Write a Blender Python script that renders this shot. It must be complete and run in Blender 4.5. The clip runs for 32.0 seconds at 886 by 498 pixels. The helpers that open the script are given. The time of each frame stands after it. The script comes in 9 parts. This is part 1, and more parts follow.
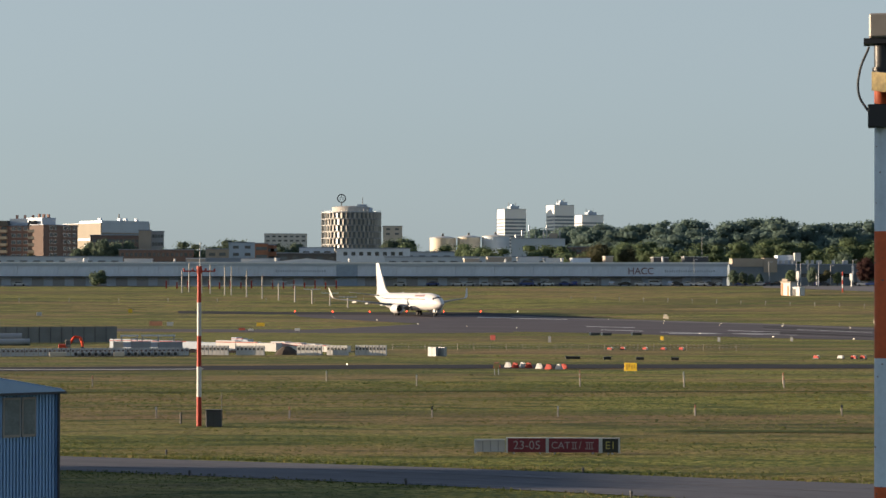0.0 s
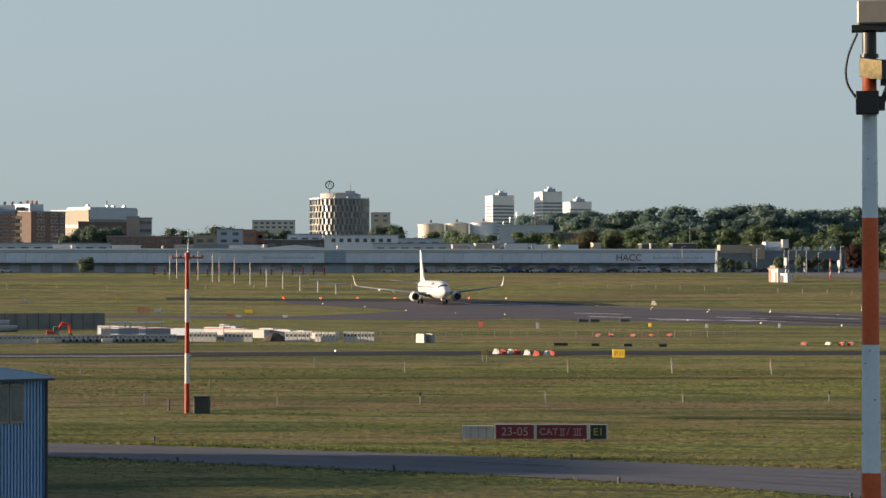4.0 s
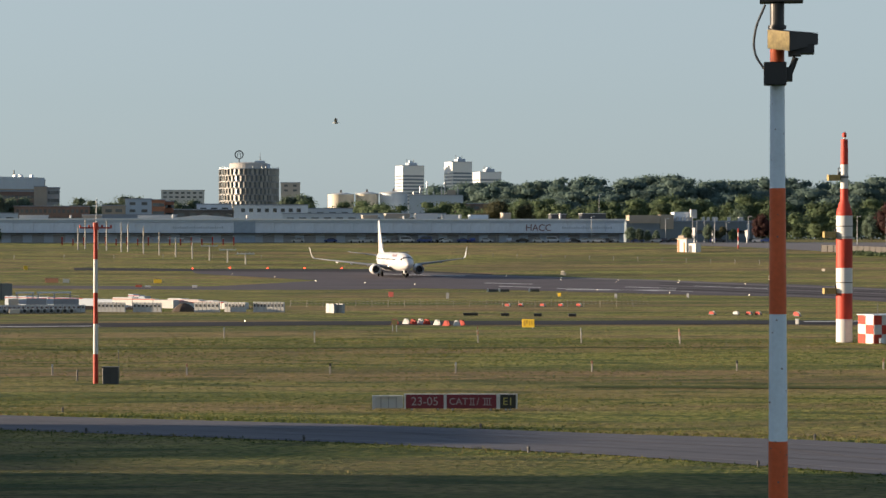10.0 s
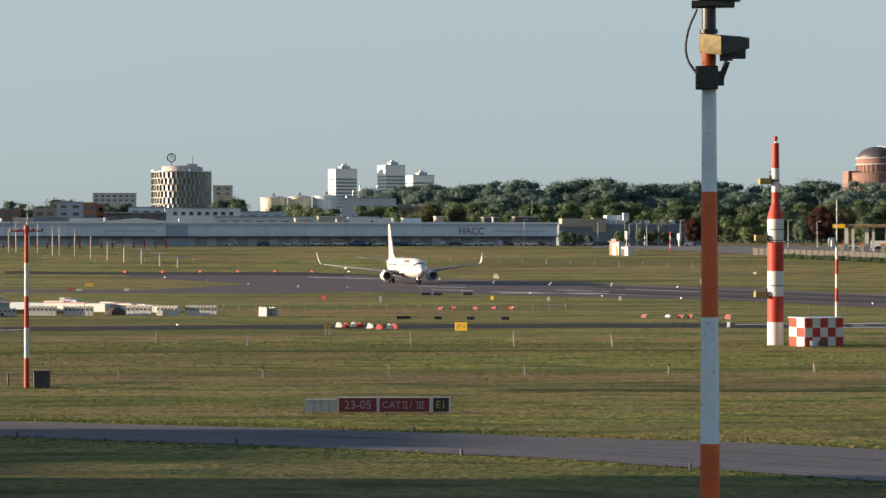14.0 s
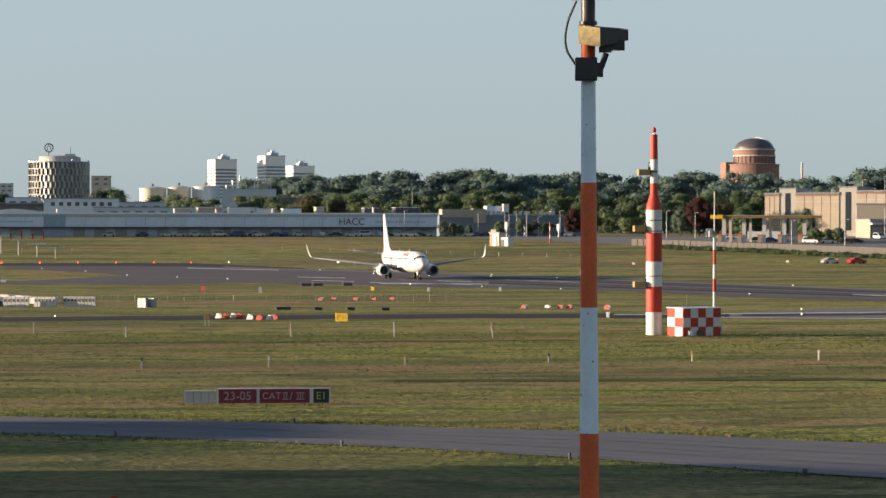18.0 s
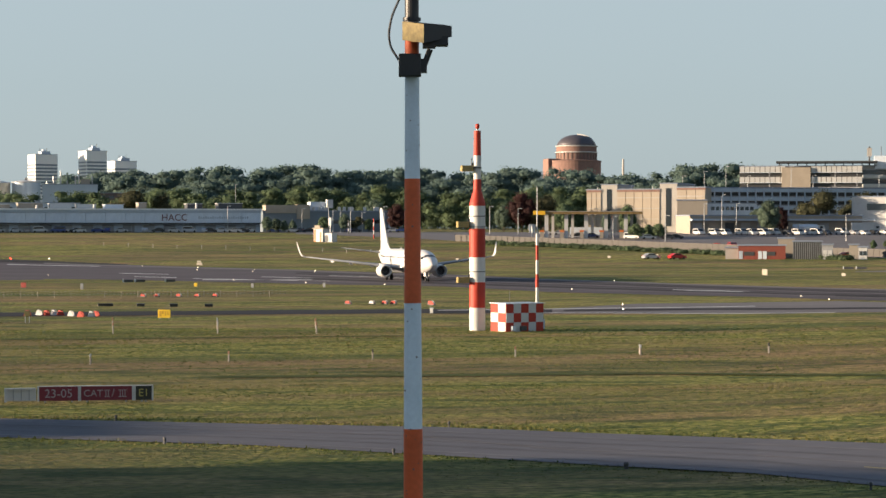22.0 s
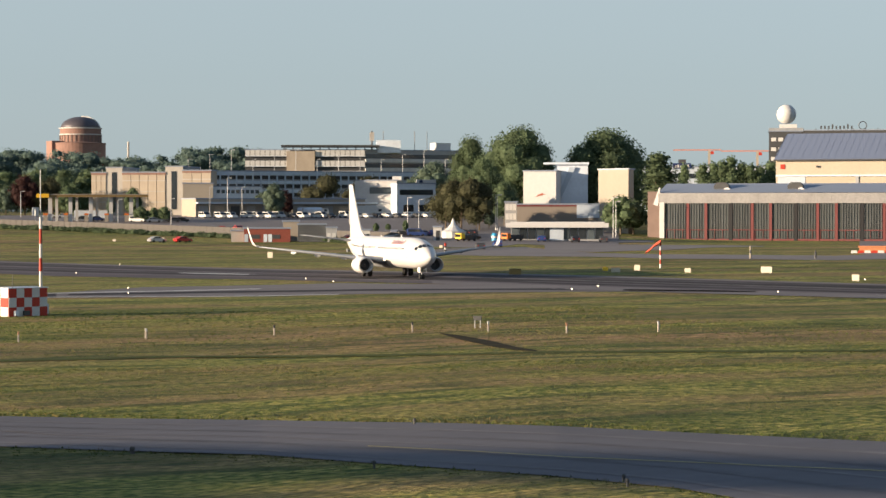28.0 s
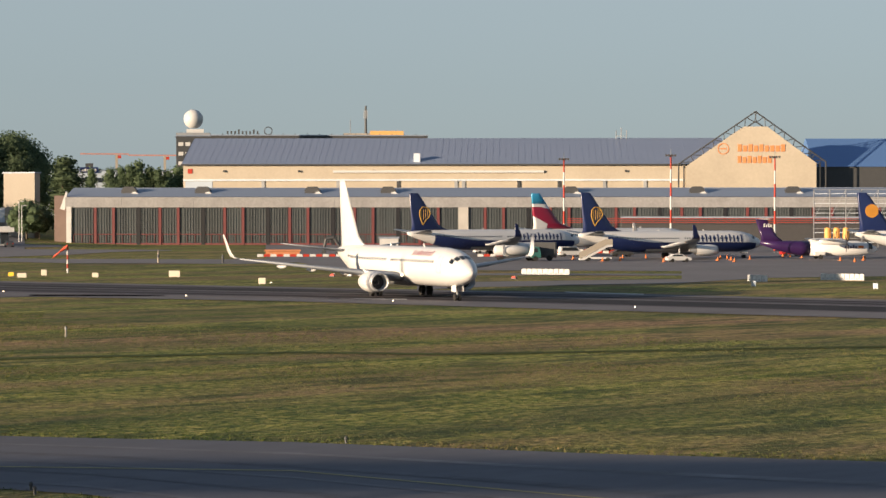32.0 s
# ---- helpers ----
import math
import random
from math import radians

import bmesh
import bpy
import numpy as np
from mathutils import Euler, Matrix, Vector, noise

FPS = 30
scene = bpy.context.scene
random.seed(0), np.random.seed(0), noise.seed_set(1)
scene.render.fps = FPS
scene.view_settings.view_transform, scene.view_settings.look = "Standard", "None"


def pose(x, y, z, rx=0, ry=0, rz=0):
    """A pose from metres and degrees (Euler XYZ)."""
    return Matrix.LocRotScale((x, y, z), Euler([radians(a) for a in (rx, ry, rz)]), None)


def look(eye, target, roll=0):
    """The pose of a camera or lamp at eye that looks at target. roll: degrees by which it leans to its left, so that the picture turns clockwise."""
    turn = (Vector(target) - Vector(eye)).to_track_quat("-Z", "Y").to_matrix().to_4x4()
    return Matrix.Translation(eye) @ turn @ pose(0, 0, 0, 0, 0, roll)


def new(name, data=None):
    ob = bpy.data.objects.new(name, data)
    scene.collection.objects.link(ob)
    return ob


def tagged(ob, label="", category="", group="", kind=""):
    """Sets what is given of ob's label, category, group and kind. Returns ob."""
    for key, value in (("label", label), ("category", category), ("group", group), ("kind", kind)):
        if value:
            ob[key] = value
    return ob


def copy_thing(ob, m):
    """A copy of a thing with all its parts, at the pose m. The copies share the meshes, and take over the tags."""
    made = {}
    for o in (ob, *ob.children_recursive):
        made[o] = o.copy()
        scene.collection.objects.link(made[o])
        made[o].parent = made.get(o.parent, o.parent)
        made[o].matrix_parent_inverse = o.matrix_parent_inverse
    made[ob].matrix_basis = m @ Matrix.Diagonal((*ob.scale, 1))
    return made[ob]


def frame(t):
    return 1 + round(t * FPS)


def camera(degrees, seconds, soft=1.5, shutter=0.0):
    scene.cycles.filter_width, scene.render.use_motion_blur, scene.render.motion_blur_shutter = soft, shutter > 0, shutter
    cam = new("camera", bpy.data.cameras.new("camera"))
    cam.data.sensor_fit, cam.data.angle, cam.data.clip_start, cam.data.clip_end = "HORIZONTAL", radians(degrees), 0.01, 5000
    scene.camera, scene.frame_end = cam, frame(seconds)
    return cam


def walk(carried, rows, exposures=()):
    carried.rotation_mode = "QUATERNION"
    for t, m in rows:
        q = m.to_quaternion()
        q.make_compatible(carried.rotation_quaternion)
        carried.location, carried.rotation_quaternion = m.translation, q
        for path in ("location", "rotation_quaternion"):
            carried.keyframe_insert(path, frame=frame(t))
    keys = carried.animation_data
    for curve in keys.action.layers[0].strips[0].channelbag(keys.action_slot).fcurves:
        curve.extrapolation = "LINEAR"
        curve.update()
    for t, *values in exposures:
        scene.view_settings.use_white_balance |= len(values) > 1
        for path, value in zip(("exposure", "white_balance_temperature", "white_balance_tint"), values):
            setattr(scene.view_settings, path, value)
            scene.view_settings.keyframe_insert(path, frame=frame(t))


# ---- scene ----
DEG = 22.557
cam = camera(DEG, 32.0, soft=1.5)
EYE = 9.0
# seconds, bearing and tilt of the panning camera, which stands on one spot
PATH = [(0, 0.302, 0.835), (0.5, 0.365, 0.813), (1, 0.365, 0.790), (1.5, 0.349, 0.765), (2, 0.386, 0.701), (2.5, 0.435, 0.657), 
        (3, 0.493, 0.612), (3.5, 0.520, 0.553), (5.5, 1.002, 0.287), (6, 1.058, 0.235), (6.5, 1.192, 0.229), (7, 1.430, 0.216), 
        (7.5, 1.640, 0.180), (8, 1.859, 0.087), (8.5, 2.084, 0.004), (9, 2.303, -0.103), (9.5, 2.571, -0.216), (10, 2.930, -0.284), 
        (10.5, 3.262, -0.282), (11, 3.451, -0.265), (11.5, 3.563, -0.265), (12, 3.733, -0.251), (12.5, 3.923, -0.240), (13, 4.219, -0.234), 
        (13.5, 4.466, -0.212), (15.5, 5.376, -0.191), (16, 5.784, -0.208), (16.5, 6.203, -0.239), (17, 6.627, -0.283), (17.5, 7.126, -0.334), 
        (18, 7.744, -0.439), (18.5, 8.299, -0.550), (19, 9.000, -0.570), (19.5, 9.558, -0.546), (20, 10.157, -0.545), (20.5, 10.727, -0.546), 
        (21, 11.264, -0.546), (21.5, 11.732, -0.546), (22, 12.284, -0.546), (22.5, 12.847, -0.566), (23, 13.411, -0.614), (23.5, 14.004, -0.657), 
        (24, 14.948, -0.658), (24.5, 15.950, -0.705), (26.5, 20.475, -1.017), (27, 21.792, -1.011), (27.5, 23.352, -1.011), (28, 24.979, -0.981), 
        (28.5, 26.380, -0.915), (29, 27.946, -0.891), (29.5, 29.565, -0.878), (30, 31.573, -0.885), (30.5, 33.450, -0.906), (31, 35.513, -0.866), 
        (31.5, 37.615, -0.888), (32, 40.165, -0.871)]
walk(cam, [(t, pose(0, 0, EYE, 90 + b, 0, -a)) for t, a, b in PATH], exposures=[(0, 1.12), (9, 1.22), (17, 1.28), (26, 1.34), (28, 1.26), (30, 1.10), (32, 0.96)])

# ---- light ----
SUN_AZ, SUN_EL = -84.0, 7.5
world = bpy.data.worlds.new("world")
scene.world = world
world.use_nodes = True
wn = world.node_tree
sky = wn.nodes.new("ShaderNodeTexSky")
sky.sky_type = "NISHITA"
sky.sun_disc = False
sky.sun_elevation = radians(SUN_EL)
sky.sun_rotation = radians(SUN_AZ)
sky.air_density, sky.dust_density, sky.ozone_density = 1.0, 0.8, 4.2
haze = wn.nodes.new("ShaderNodeHueSaturation")
haze.inputs["Saturation"].default_value = 0.48
tint = wn.nodes.new("ShaderNodeMix")
tint.data_type = "RGBA"
tint.inputs["Factor"].default_value = 0.75
# pale haze along the horizon, deeper and darker towards the zenith
way_up = wn.nodes.new("ShaderNodeSeparateXYZ")
height = wn.nodes.new("ShaderNodeMapRange")
height.interpolation_type = "SMOOTHSTEP"
height.inputs["From Min"].default_value, height.inputs["From Max"].default_value = 0.10, 0.62
veil = wn.nodes.new("ShaderNodeMix")
veil.data_type = "RGBA"
veil.inputs["A"].default_value = (1.66, 2.00, 2.14, 1)
veil.inputs["B"].default_value = (0.46, 0.76, 1.26, 1)
wn.links.new(wn.nodes.new("ShaderNodeTexCoord").outputs["Generated"], way_up.inputs[0])
wn.links.new(way_up.outputs["Z"], height.inputs["Value"])
wn.links.new(height.outputs[0], veil.inputs["Factor"])
wn.links.new(veil.outputs["Result"], tint.inputs["B"])
wn.links.new(sky.outputs[0], haze.inputs["Color"])
wn.links.new(haze.outputs[0], tint.inputs["A"])
wn.links.new(tint.outputs["Result"], wn.nodes["Background"].inputs[0])
wn.nodes["Background"].inputs[1].default_value = 0.110
sun_data = bpy.data.lights.new("sun", "SUN")
sun_data.energy, sun_data.angle, sun_data.color = 5.0, radians(0.6), (1.0, 0.77, 0.54)
sun = new("sun", sun_data)
sv = Vector((math.sin(radians(SUN_AZ)) * math.cos(radians(SUN_EL)), math.cos(radians(SUN_AZ)) * math.cos(radians(SUN_EL)), math.sin(radians(SUN_EL))))
sun.matrix_world = look(sv * 100, (0, 0, 0))


# ---- plan ----
def step(a, b, x):
    s = min(1.0, max(0.0, (x - a) / (b - a)))
    return s * s * (3 - 2 * s)


def gz(x, y):
    """Height of the ground: flat near by, a gentle rise to the far edge of the field."""
    d, az = math.hypot(x, y), math.degrees(math.atan2(x, y))
    w = 1 - step(26, 33, az)
    hi = 0.9 * step(430, 560, d) + 6.6 * step(500, 740, d) + 0.6 * step(740, 900, d)
    lo = 0.8 * step(330, 560, d) + 0.9 * step(560, 800, d)
    return w * hi + (1 - w) * lo + 0.4 * step(18, 29, az) * step(15, 55, d) * (1 - step(75, 110, az))


def spot(az, d):
    return d * math.sin(radians(az)), d * math.cos(radians(az))


def lift(el, d):
    return EYE + d * math.tan(radians(el))


def gpos(az, d, dz=0.0):
    x, y = spot(az, d)
    return x, y, gz(x, y) + dz


# ---- materials ----
def mat(name, rgb, rough=0.6, metal=0.0, var=0.12, scale=1.0, fine=14.0, bump=0.0, rnd=0.0, world_space=False, stretch=(1, 1, 1), emit=0.0, spec=0.5, island=0.0):
    m = bpy.data.materials.new(name)
    m.use_nodes = True
    nt = m.node_tree
    b = nt.nodes["Principled BSDF"]
    b.inputs["Roughness"].default_value, b.inputs["Metallic"].default_value = rough, metal
    b.inputs["Specular IOR Level"].default_value = spec
    if world_space:
        src = nt.nodes.new("ShaderNodeNewGeometry").outputs["Position"]
    else:
        src = nt.nodes.new("ShaderNodeTexCoord").outputs["Object"]
    mp = nt.nodes.new("ShaderNodeMapping")
    mp.inputs["Scale"].default_value = stretch
    nt.links.new(src, mp.inputs[0])
    n1, n2 = nt.nodes.new("ShaderNodeTexNoise"), nt.nodes.new("ShaderNodeTexNoise")
    for n, s in ((n1, scale), (n2, fine)):
        n.inputs["Scale"].default_value = s
        n.inputs["Detail"].default_value = 3
        nt.links.new(mp.outputs[0], n.inputs["Vector"])
    c = nt.nodes.new("ShaderNodeMix")
    c.data_type = "RGBA"
    c.inputs["A"].default_value = (*[v * (1 - 1.6 * var) for v in rgb], 1)
    c.inputs["B"].default_value = (*[min(1, v * (1 + 1.6 * var)) for v in rgb], 1)
    nt.links.new(n1.outputs["Fac"], c.inputs["Factor"])
    out = c.outputs["Result"]
    last = n2.outputs["Fac"]
    f = nt.nodes.new("ShaderNodeMapRange")
    f.inputs["To Min"].default_value, f.inputs["To Max"].default_value = 1 - var, 1 + var
    nt.links.new(last, f.inputs["Value"])
    value = f.outputs[0]
    for amount, node in ((rnd, "ShaderNodeObjectInfo"), (island, "ShaderNodeNewGeometry")):
        if amount:
            oi = nt.nodes.new(node)
            r = nt.nodes.new("ShaderNodeMapRange")
            r.inputs["To Min"].default_value, r.inputs["To Max"].default_value = 1 - amount, 1 + amount
            nt.links.new(oi.outputs["Random" if node.endswith("Info") else "Random Per Island"], r.inputs["Value"])
            mu = nt.nodes.new("ShaderNodeMath")
            mu.operation = "MULTIPLY"
            nt.links.new(value, mu.inputs[0])
            nt.links.new(r.outputs[0], mu.inputs[1])
            value = mu.outputs[0]
    vm = nt.nodes.new("ShaderNodeVectorMath")
    vm.operation = "SCALE"
    nt.links.new(out, vm.inputs[0])
    nt.links.new(value, vm.inputs["Scale"])
    nt.links.new(vm.outputs[0], b.inputs["Base Color"])
    if bump:
        bp = nt.nodes.new("ShaderNodeBump")
        bp.inputs["Strength"].default_value = bump
        bp.inputs["Distance"].default_value = 0.05
        nt.links.new(n2.outputs["Fac"], bp.inputs["Height"])
        nt.links.new(bp.outputs[0], b.inputs["Normal"])
    if emit:
        b.inputs["Emission Color"].default_value = (*rgb, 1)
        b.inputs["Emission Strength"].default_value = emit
    return m


def grass_material():
    m = bpy.data.materials.new("grass")
    m.use_nodes = True
    nt = m.node_tree
    b = nt.nodes["Principled BSDF"]
    b.inputs["Roughness"].default_value = 0.95
    b.inputs["Specular IOR Level"].default_value = 0.15
    pos = nt.nodes.new("ShaderNodeNewGeometry").outputs["Position"]

    def noise_at(sx, sy, scale, detail=4):
        mp = nt.nodes.new("ShaderNodeMapping")
        mp.inputs["Scale"].default_value = (sx, sy, 1)
        mp.inputs["Rotation"].default_value = (0, 0, radians(20))
        nt.links.new(pos, mp.inputs[0])
        n = nt.nodes.new("ShaderNodeTexNoise")
        n.inputs["Scale"].default_value, n.inputs["Detail"].default_value = scale, detail
        nt.links.new(mp.outputs[0], n.inputs["Vector"])
        return n.outputs["Fac"]

    def ramp(fac, stops):
        r = nt.nodes.new("ShaderNodeValToRGB")
        nt.links.new(fac, r.inputs[0])
        e = r.color_ramp.elements
        e[0].position, e[0].color = stops[0][0], (*stops[0][1], 1)
        e[1].position, e[1].color = stops[-1][0], (*stops[-1][1], 1)
        for p, c in stops[1:-1]:
            e.new(p).color = (*c, 1)
        return r.outputs[0]

    def mix(fac, a, c):
        x = nt.nodes.new("ShaderNodeMix")
        x.data_type = "RGBA"
        nt.links.new(fac, x.inputs["Factor"])
        nt.links.new(a, x.inputs["A"])
        nt.links.new(c, x.inputs["B"])
        return x.outputs["Result"]

    def scaled(fac, lo, hi, a, c):
        r = nt.nodes.new("ShaderNodeMapRange")
        for k, v in zip(("From Min", "From Max", "To Min", "To Max"), (lo, hi, a, c)):
            r.inputs[k].default_value = v
        nt.links.new(fac, r.inputs["Value"])
        return r.outputs[0]

    green = ramp(noise_at(0.55, 1, 3.4, 9), [(0.32, (0.037, 0.062, 0.013)), (0.44, (0.141, 0.172, 0.040)), (0.55, (0.314, 0.297, 0.073)), (0.68, (0.528, 0.424, 0.138))])
    straw = ramp(noise_at(0.55, 1, 3.1, 9), [(0.32, (0.106, 0.066, 0.040)), (0.5, (0.303, 0.185, 0.103)), (0.68, (0.495, 0.308, 0.171))])
    patches = scaled(noise_at(0.20, 1.0, 0.09, 7), 0.43, 0.60, 0, 0.75)
    # a belt of dry grass runs parallel to the runway
    xyz = nt.nodes.new("ShaderNodeVectorMath")
    xyz.operation = "DOT_PRODUCT"
    xyz.inputs[1].default_value = (0.17, 0.985, 0)
    nt.links.new(pos, xyz.inputs[0])
    up = scaled(xyz.outputs["Value"], 134, 142, 0, 1)
    down = scaled(xyz.outputs["Value"], 146, 156, 1, 0)
    belt = nt.nodes.new("ShaderNodeMath")
    belt.operation = "MULTIPLY"
    nt.links.new(up, belt.inputs[0])
    nt.links.new(down, belt.inputs[1])
    broken = nt.nodes.new("ShaderNodeMath")
    broken.operation = "MULTIPLY"
    nt.links.new(belt.outputs[0], broken.inputs[0])
    nt.links.new(scaled(noise_at(0.4, 1, 0.12, 5), 0.30, 0.50, 0.35, 1.0), broken.inputs[1])
    most = nt.nodes.new("ShaderNodeMath")
    most.operation = "MAXIMUM"
    nt.links.new(patches, most.inputs[0])
    nt.links.new(broken.outputs[0], most.inputs[1])
    # a little less straw colour towards the east
    east = nt.nodes.new("ShaderNodeVectorMath")
    east.operation = "DOT_PRODUCT"
    east.inputs[1].default_value = (0.95, 0.3, 0)
    nt.links.new(pos, east.inputs[0])
    dry = nt.nodes.new("ShaderNodeMath")
    dry.operation = "ADD"
    dry.use_clamp = True
    nt.links.new(most.outputs[0], dry.inputs[0])
    nt.links.new(scaled(east.outputs["Value"], 0, 110, -0.06, -0.10), dry.inputs[1])
    col = mix(dry.outputs[0], green, straw)
    dark = ramp(noise_at(1, 1, 2.3, 5), [(0.25, (0.016, 0.034, 0.013)), (0.75, (0.062, 0.096, 0.032))])
    streak = scaled(noise_at(0.30, 1.0, 0.50, 9), 0.50, 0.62, 0, 0.75)
    col = mix(streak, col, dark)
    # grass darkened towards the west: weaker light there, put into the colour
    col = mix(scaled(east.outputs["Value"], -30, 110, 0.34, 0.0), col, dark)
    swath = scaled(noise_at(0.13, 1.0, 0.085, 6), 0.47, 0.58, 0, 0.5)
    col = mix(swath, col, dark)
    pale = scaled(noise_at(0.10, 1.0, 0.11, 6), 0.52, 0.66, 0, 0.45)
    col = mix(pale, col, straw)
    nt.links.new(col, b.inputs["Base Color"])
    bp = nt.nodes.new("ShaderNodeBump")
    bp.inputs["Strength"].default_value, bp.inputs["Distance"].default_value = 1.0, 0.20
    nt.links.new(noise_at(0.6, 1, 3.6, 9), bp.inputs["Height"])
    nt.links.new(bp.outputs[0], b.inputs["Normal"])
    return m


GRASS = grass_material()


def tuft_material():
    """Blades from dark green to straw, tuft by tuft, drier in patches."""
    m = mat("grass_tuft", (0.10, 0.12, 0.03), 0.9, var=0.2, scale=0.08, fine=0.5, spec=0.12, world_space=True)
    nt = m.node_tree
    pick = nt.nodes.new("ShaderNodeNewGeometry")
    patch = nt.nodes.new("ShaderNodeTexNoise")
    patch.inputs["Scale"].default_value, patch.inputs["Detail"].default_value = 0.09, 4
    nt.links.new(pick.outputs["Position"], patch.inputs["Vector"])
    both = nt.nodes.new("ShaderNodeMath")
    both.operation = "MULTIPLY_ADD"
    both.inputs[1].default_value = 0.55
    nt.links.new(pick.outputs["Random Per Island"], both.inputs[0])
    shift = nt.nodes.new("ShaderNodeMapRange")
    for k, v in zip(("From Min", "From Max", "To Min", "To Max"), (0.35, 0.65, 0.0, 0.45)):
        shift.inputs[k].default_value = v
    nt.links.new(patch.outputs["Fac"], shift.inputs["Value"])
    nt.links.new(shift.outputs[0], both.inputs[2])
    r = nt.nodes.new("ShaderNodeValToRGB")
    e = r.color_ramp.elements
    e[0].position, e[0].color = 0.08, (0.035, 0.060, 0.016, 1)
    e[1].position, e[1].color = 0.95, (0.22, 0.160, 0.078, 1)
    e.new(0.35).color = (0.080, 0.104, 0.028, 1)
    e.new(0.62).color = (0.122, 0.128, 0.038, 1)
    nt.links.new(both.outputs[0], r.inputs[0])
    nt.links.new(r.outputs[0], nt.nodes["Principled BSDF"].inputs["Base Color"])
    return m


TUFT = tuft_material()
ASPHALT = mat("asphalt", (0.112, 0.100, 0.110), 0.9, spec=0.12, var=0.22, scale=0.12, fine=1.4, bump=0.1, world_space=True, stretch=(0.35, 1, 1))
ASPHALT_PALE = mat("asphalt_pale", (0.185, 0.172, 0.172), 0.9, spec=0.12, var=0.16, scale=0.10, fine=1.2, bump=0.1, world_space=True, stretch=(0.35, 1, 1))
# road grey takes in the blue cast of its shaded stretches
ROAD = mat("road_asphalt", (0.120, 0.120, 0.136), 0.85, spec=0.25, var=0.16, scale=0.10, fine=1.2, bump=0.08, world_space=True, stretch=(0.35, 1, 1))
CAR_PARK = mat("car_park_asphalt", (0.135, 0.125, 0.128), 0.8, var=0.16, scale=0.08, fine=0.8, world_space=True)
TAXI_DARK = mat("dark_asphalt", (0.036, 0.036, 0.042), 0.9, spec=0.12, var=0.22, scale=0.12, fine=1.4, world_space=True, stretch=(0.35, 1, 1))
CONCRETE_YARD = mat("concrete_yard", (0.150, 0.138, 0.140), 0.85, var=0.16, scale=0.06, fine=0.7, world_space=True)
LINE_WHITE = mat("line_white", (0.62, 0.62, 0.60), 0.7, var=0.2, scale=0.6, fine=6)
LINE_YELLOW = mat("line_yellow", (0.30, 0.25, 0.10), 0.7, var=0.2, scale=0.6, fine=6)
RUBBER_MARK = mat("tyre_streaks", (0.045, 0.043, 0.046), 0.9, spec=0.12, var=0.3, scale=0.15, fine=1.0, world_space=True)
WHITE_GLOSS = mat("aircraft_white", (0.62, 0.615, 0.605), 0.28, var=0.02, scale=0.5, fine=3)
WHITE = mat("white_paint", (0.54, 0.54, 0.53), 0.5, var=0.06, scale=1.0, fine=8)
WHITE_DIRTY = mat("weathered_white", (0.50, 0.50, 0.49), 0.6, var=0.12, scale=0.8, fine=6)
RED = mat("signal_red", (0.37, 0.026, 0.009), 0.6, var=0.12, scale=1.2, fine=10)
RED_BRICKISH = mat("faded_red", (0.135, 0.034, 0.034), 0.55, var=0.15, scale=1.4, fine=9)
FADED_ORANGE = mat("faded_orange_paint", (0.50, 0.20, 0.09), 0.6, var=0.12)
ORANGE = mat("orange_paint", (0.62, 0.16, 0.02), 0.5, var=0.1)
YELLOW = mat("yellow_board", (0.75, 0.50, 0.03), 0.5, var=0.06)
BLACK = mat("black_plastic", (0.015, 0.015, 0.017), 0.45, var=0.2)
DARK = mat("dark_grey_paint", (0.05, 0.052, 0.055), 0.55, var=0.15)
GREY = mat("grey_paint", (0.30, 0.31, 0.32), 0.55, var=0.1, rnd=0.1)
STEEL = mat("galvanised_steel", (0.42, 0.43, 0.44), 0.45, 0.6, var=0.12)
WING_GREY = mat("wing_grey", (0.20, 0.22, 0.25), 0.4, 0.2, var=0.05)
NAVY = mat("navy_paint", (0.012, 0.022, 0.085), 0.3, var=0.05)
GOLD = mat("gold_paint", (0.42, 0.25, 0.05), 0.4, var=0.05)
PURPLE = mat("purple_paint", (0.032, 0.012, 0.065), 0.3, var=0.05)
BURGUNDY = mat("burgundy_paint", (0.22, 0.012, 0.04), 0.35, var=0.05)
SKYBLUE = mat("light_blue_paint", (0.04, 0.30, 0.52), 0.35, var=0.05)
TYRE = mat("tyre_rubber", (0.018, 0.018, 0.018), 0.85, var=0.2)
GLASS_DARK = mat("dark_glass", (0.02, 0.025, 0.03), 0.12, var=0.1, rnd=0.3, spec=0.8)
GLASS_MID = mat("window_glass", (0.06, 0.075, 0.085), 0.15, var=0.1, rnd=0.5, spec=0.8)
GLASS_HANGAR = mat("ribbed_hangar_glass", (0.055, 0.064, 0.064), 0.35, var=0.16, scale=0.5, fine=2, rnd=0.22)
SHEET_BLUE = mat("blue_grey_sheet", (0.43, 0.495, 0.57), 0.5, 0.1, var=0.09, scale=0.15, fine=1.5)
SHEET_LIGHT = mat("light_grey_sheet", (0.60, 0.66, 0.73), 0.55, var=0.14, scale=0.12, fine=1.2, rnd=0.05)
ROOF_GREY = mat("roof_sheet", (0.23, 0.27, 0.34), 0.5, 0.1, var=0.08, scale=0.1, fine=0.8)
ROOF_LILAC = mat("roof_panels", (0.205, 0.245, 0.335), 0.5, var=0.10, scale=0.06, fine=0.7, stretch=(1, 1, 0.2))
ROOF_BLUE = mat("blue_roof", (0.10, 0.20, 0.42), 0.5, var=0.08, scale=0.1, fine=0.8)
CREAM = mat("cream_render", (0.31, 0.275, 0.225), 0.8, var=0.06, scale=0.15, fine=1.5)
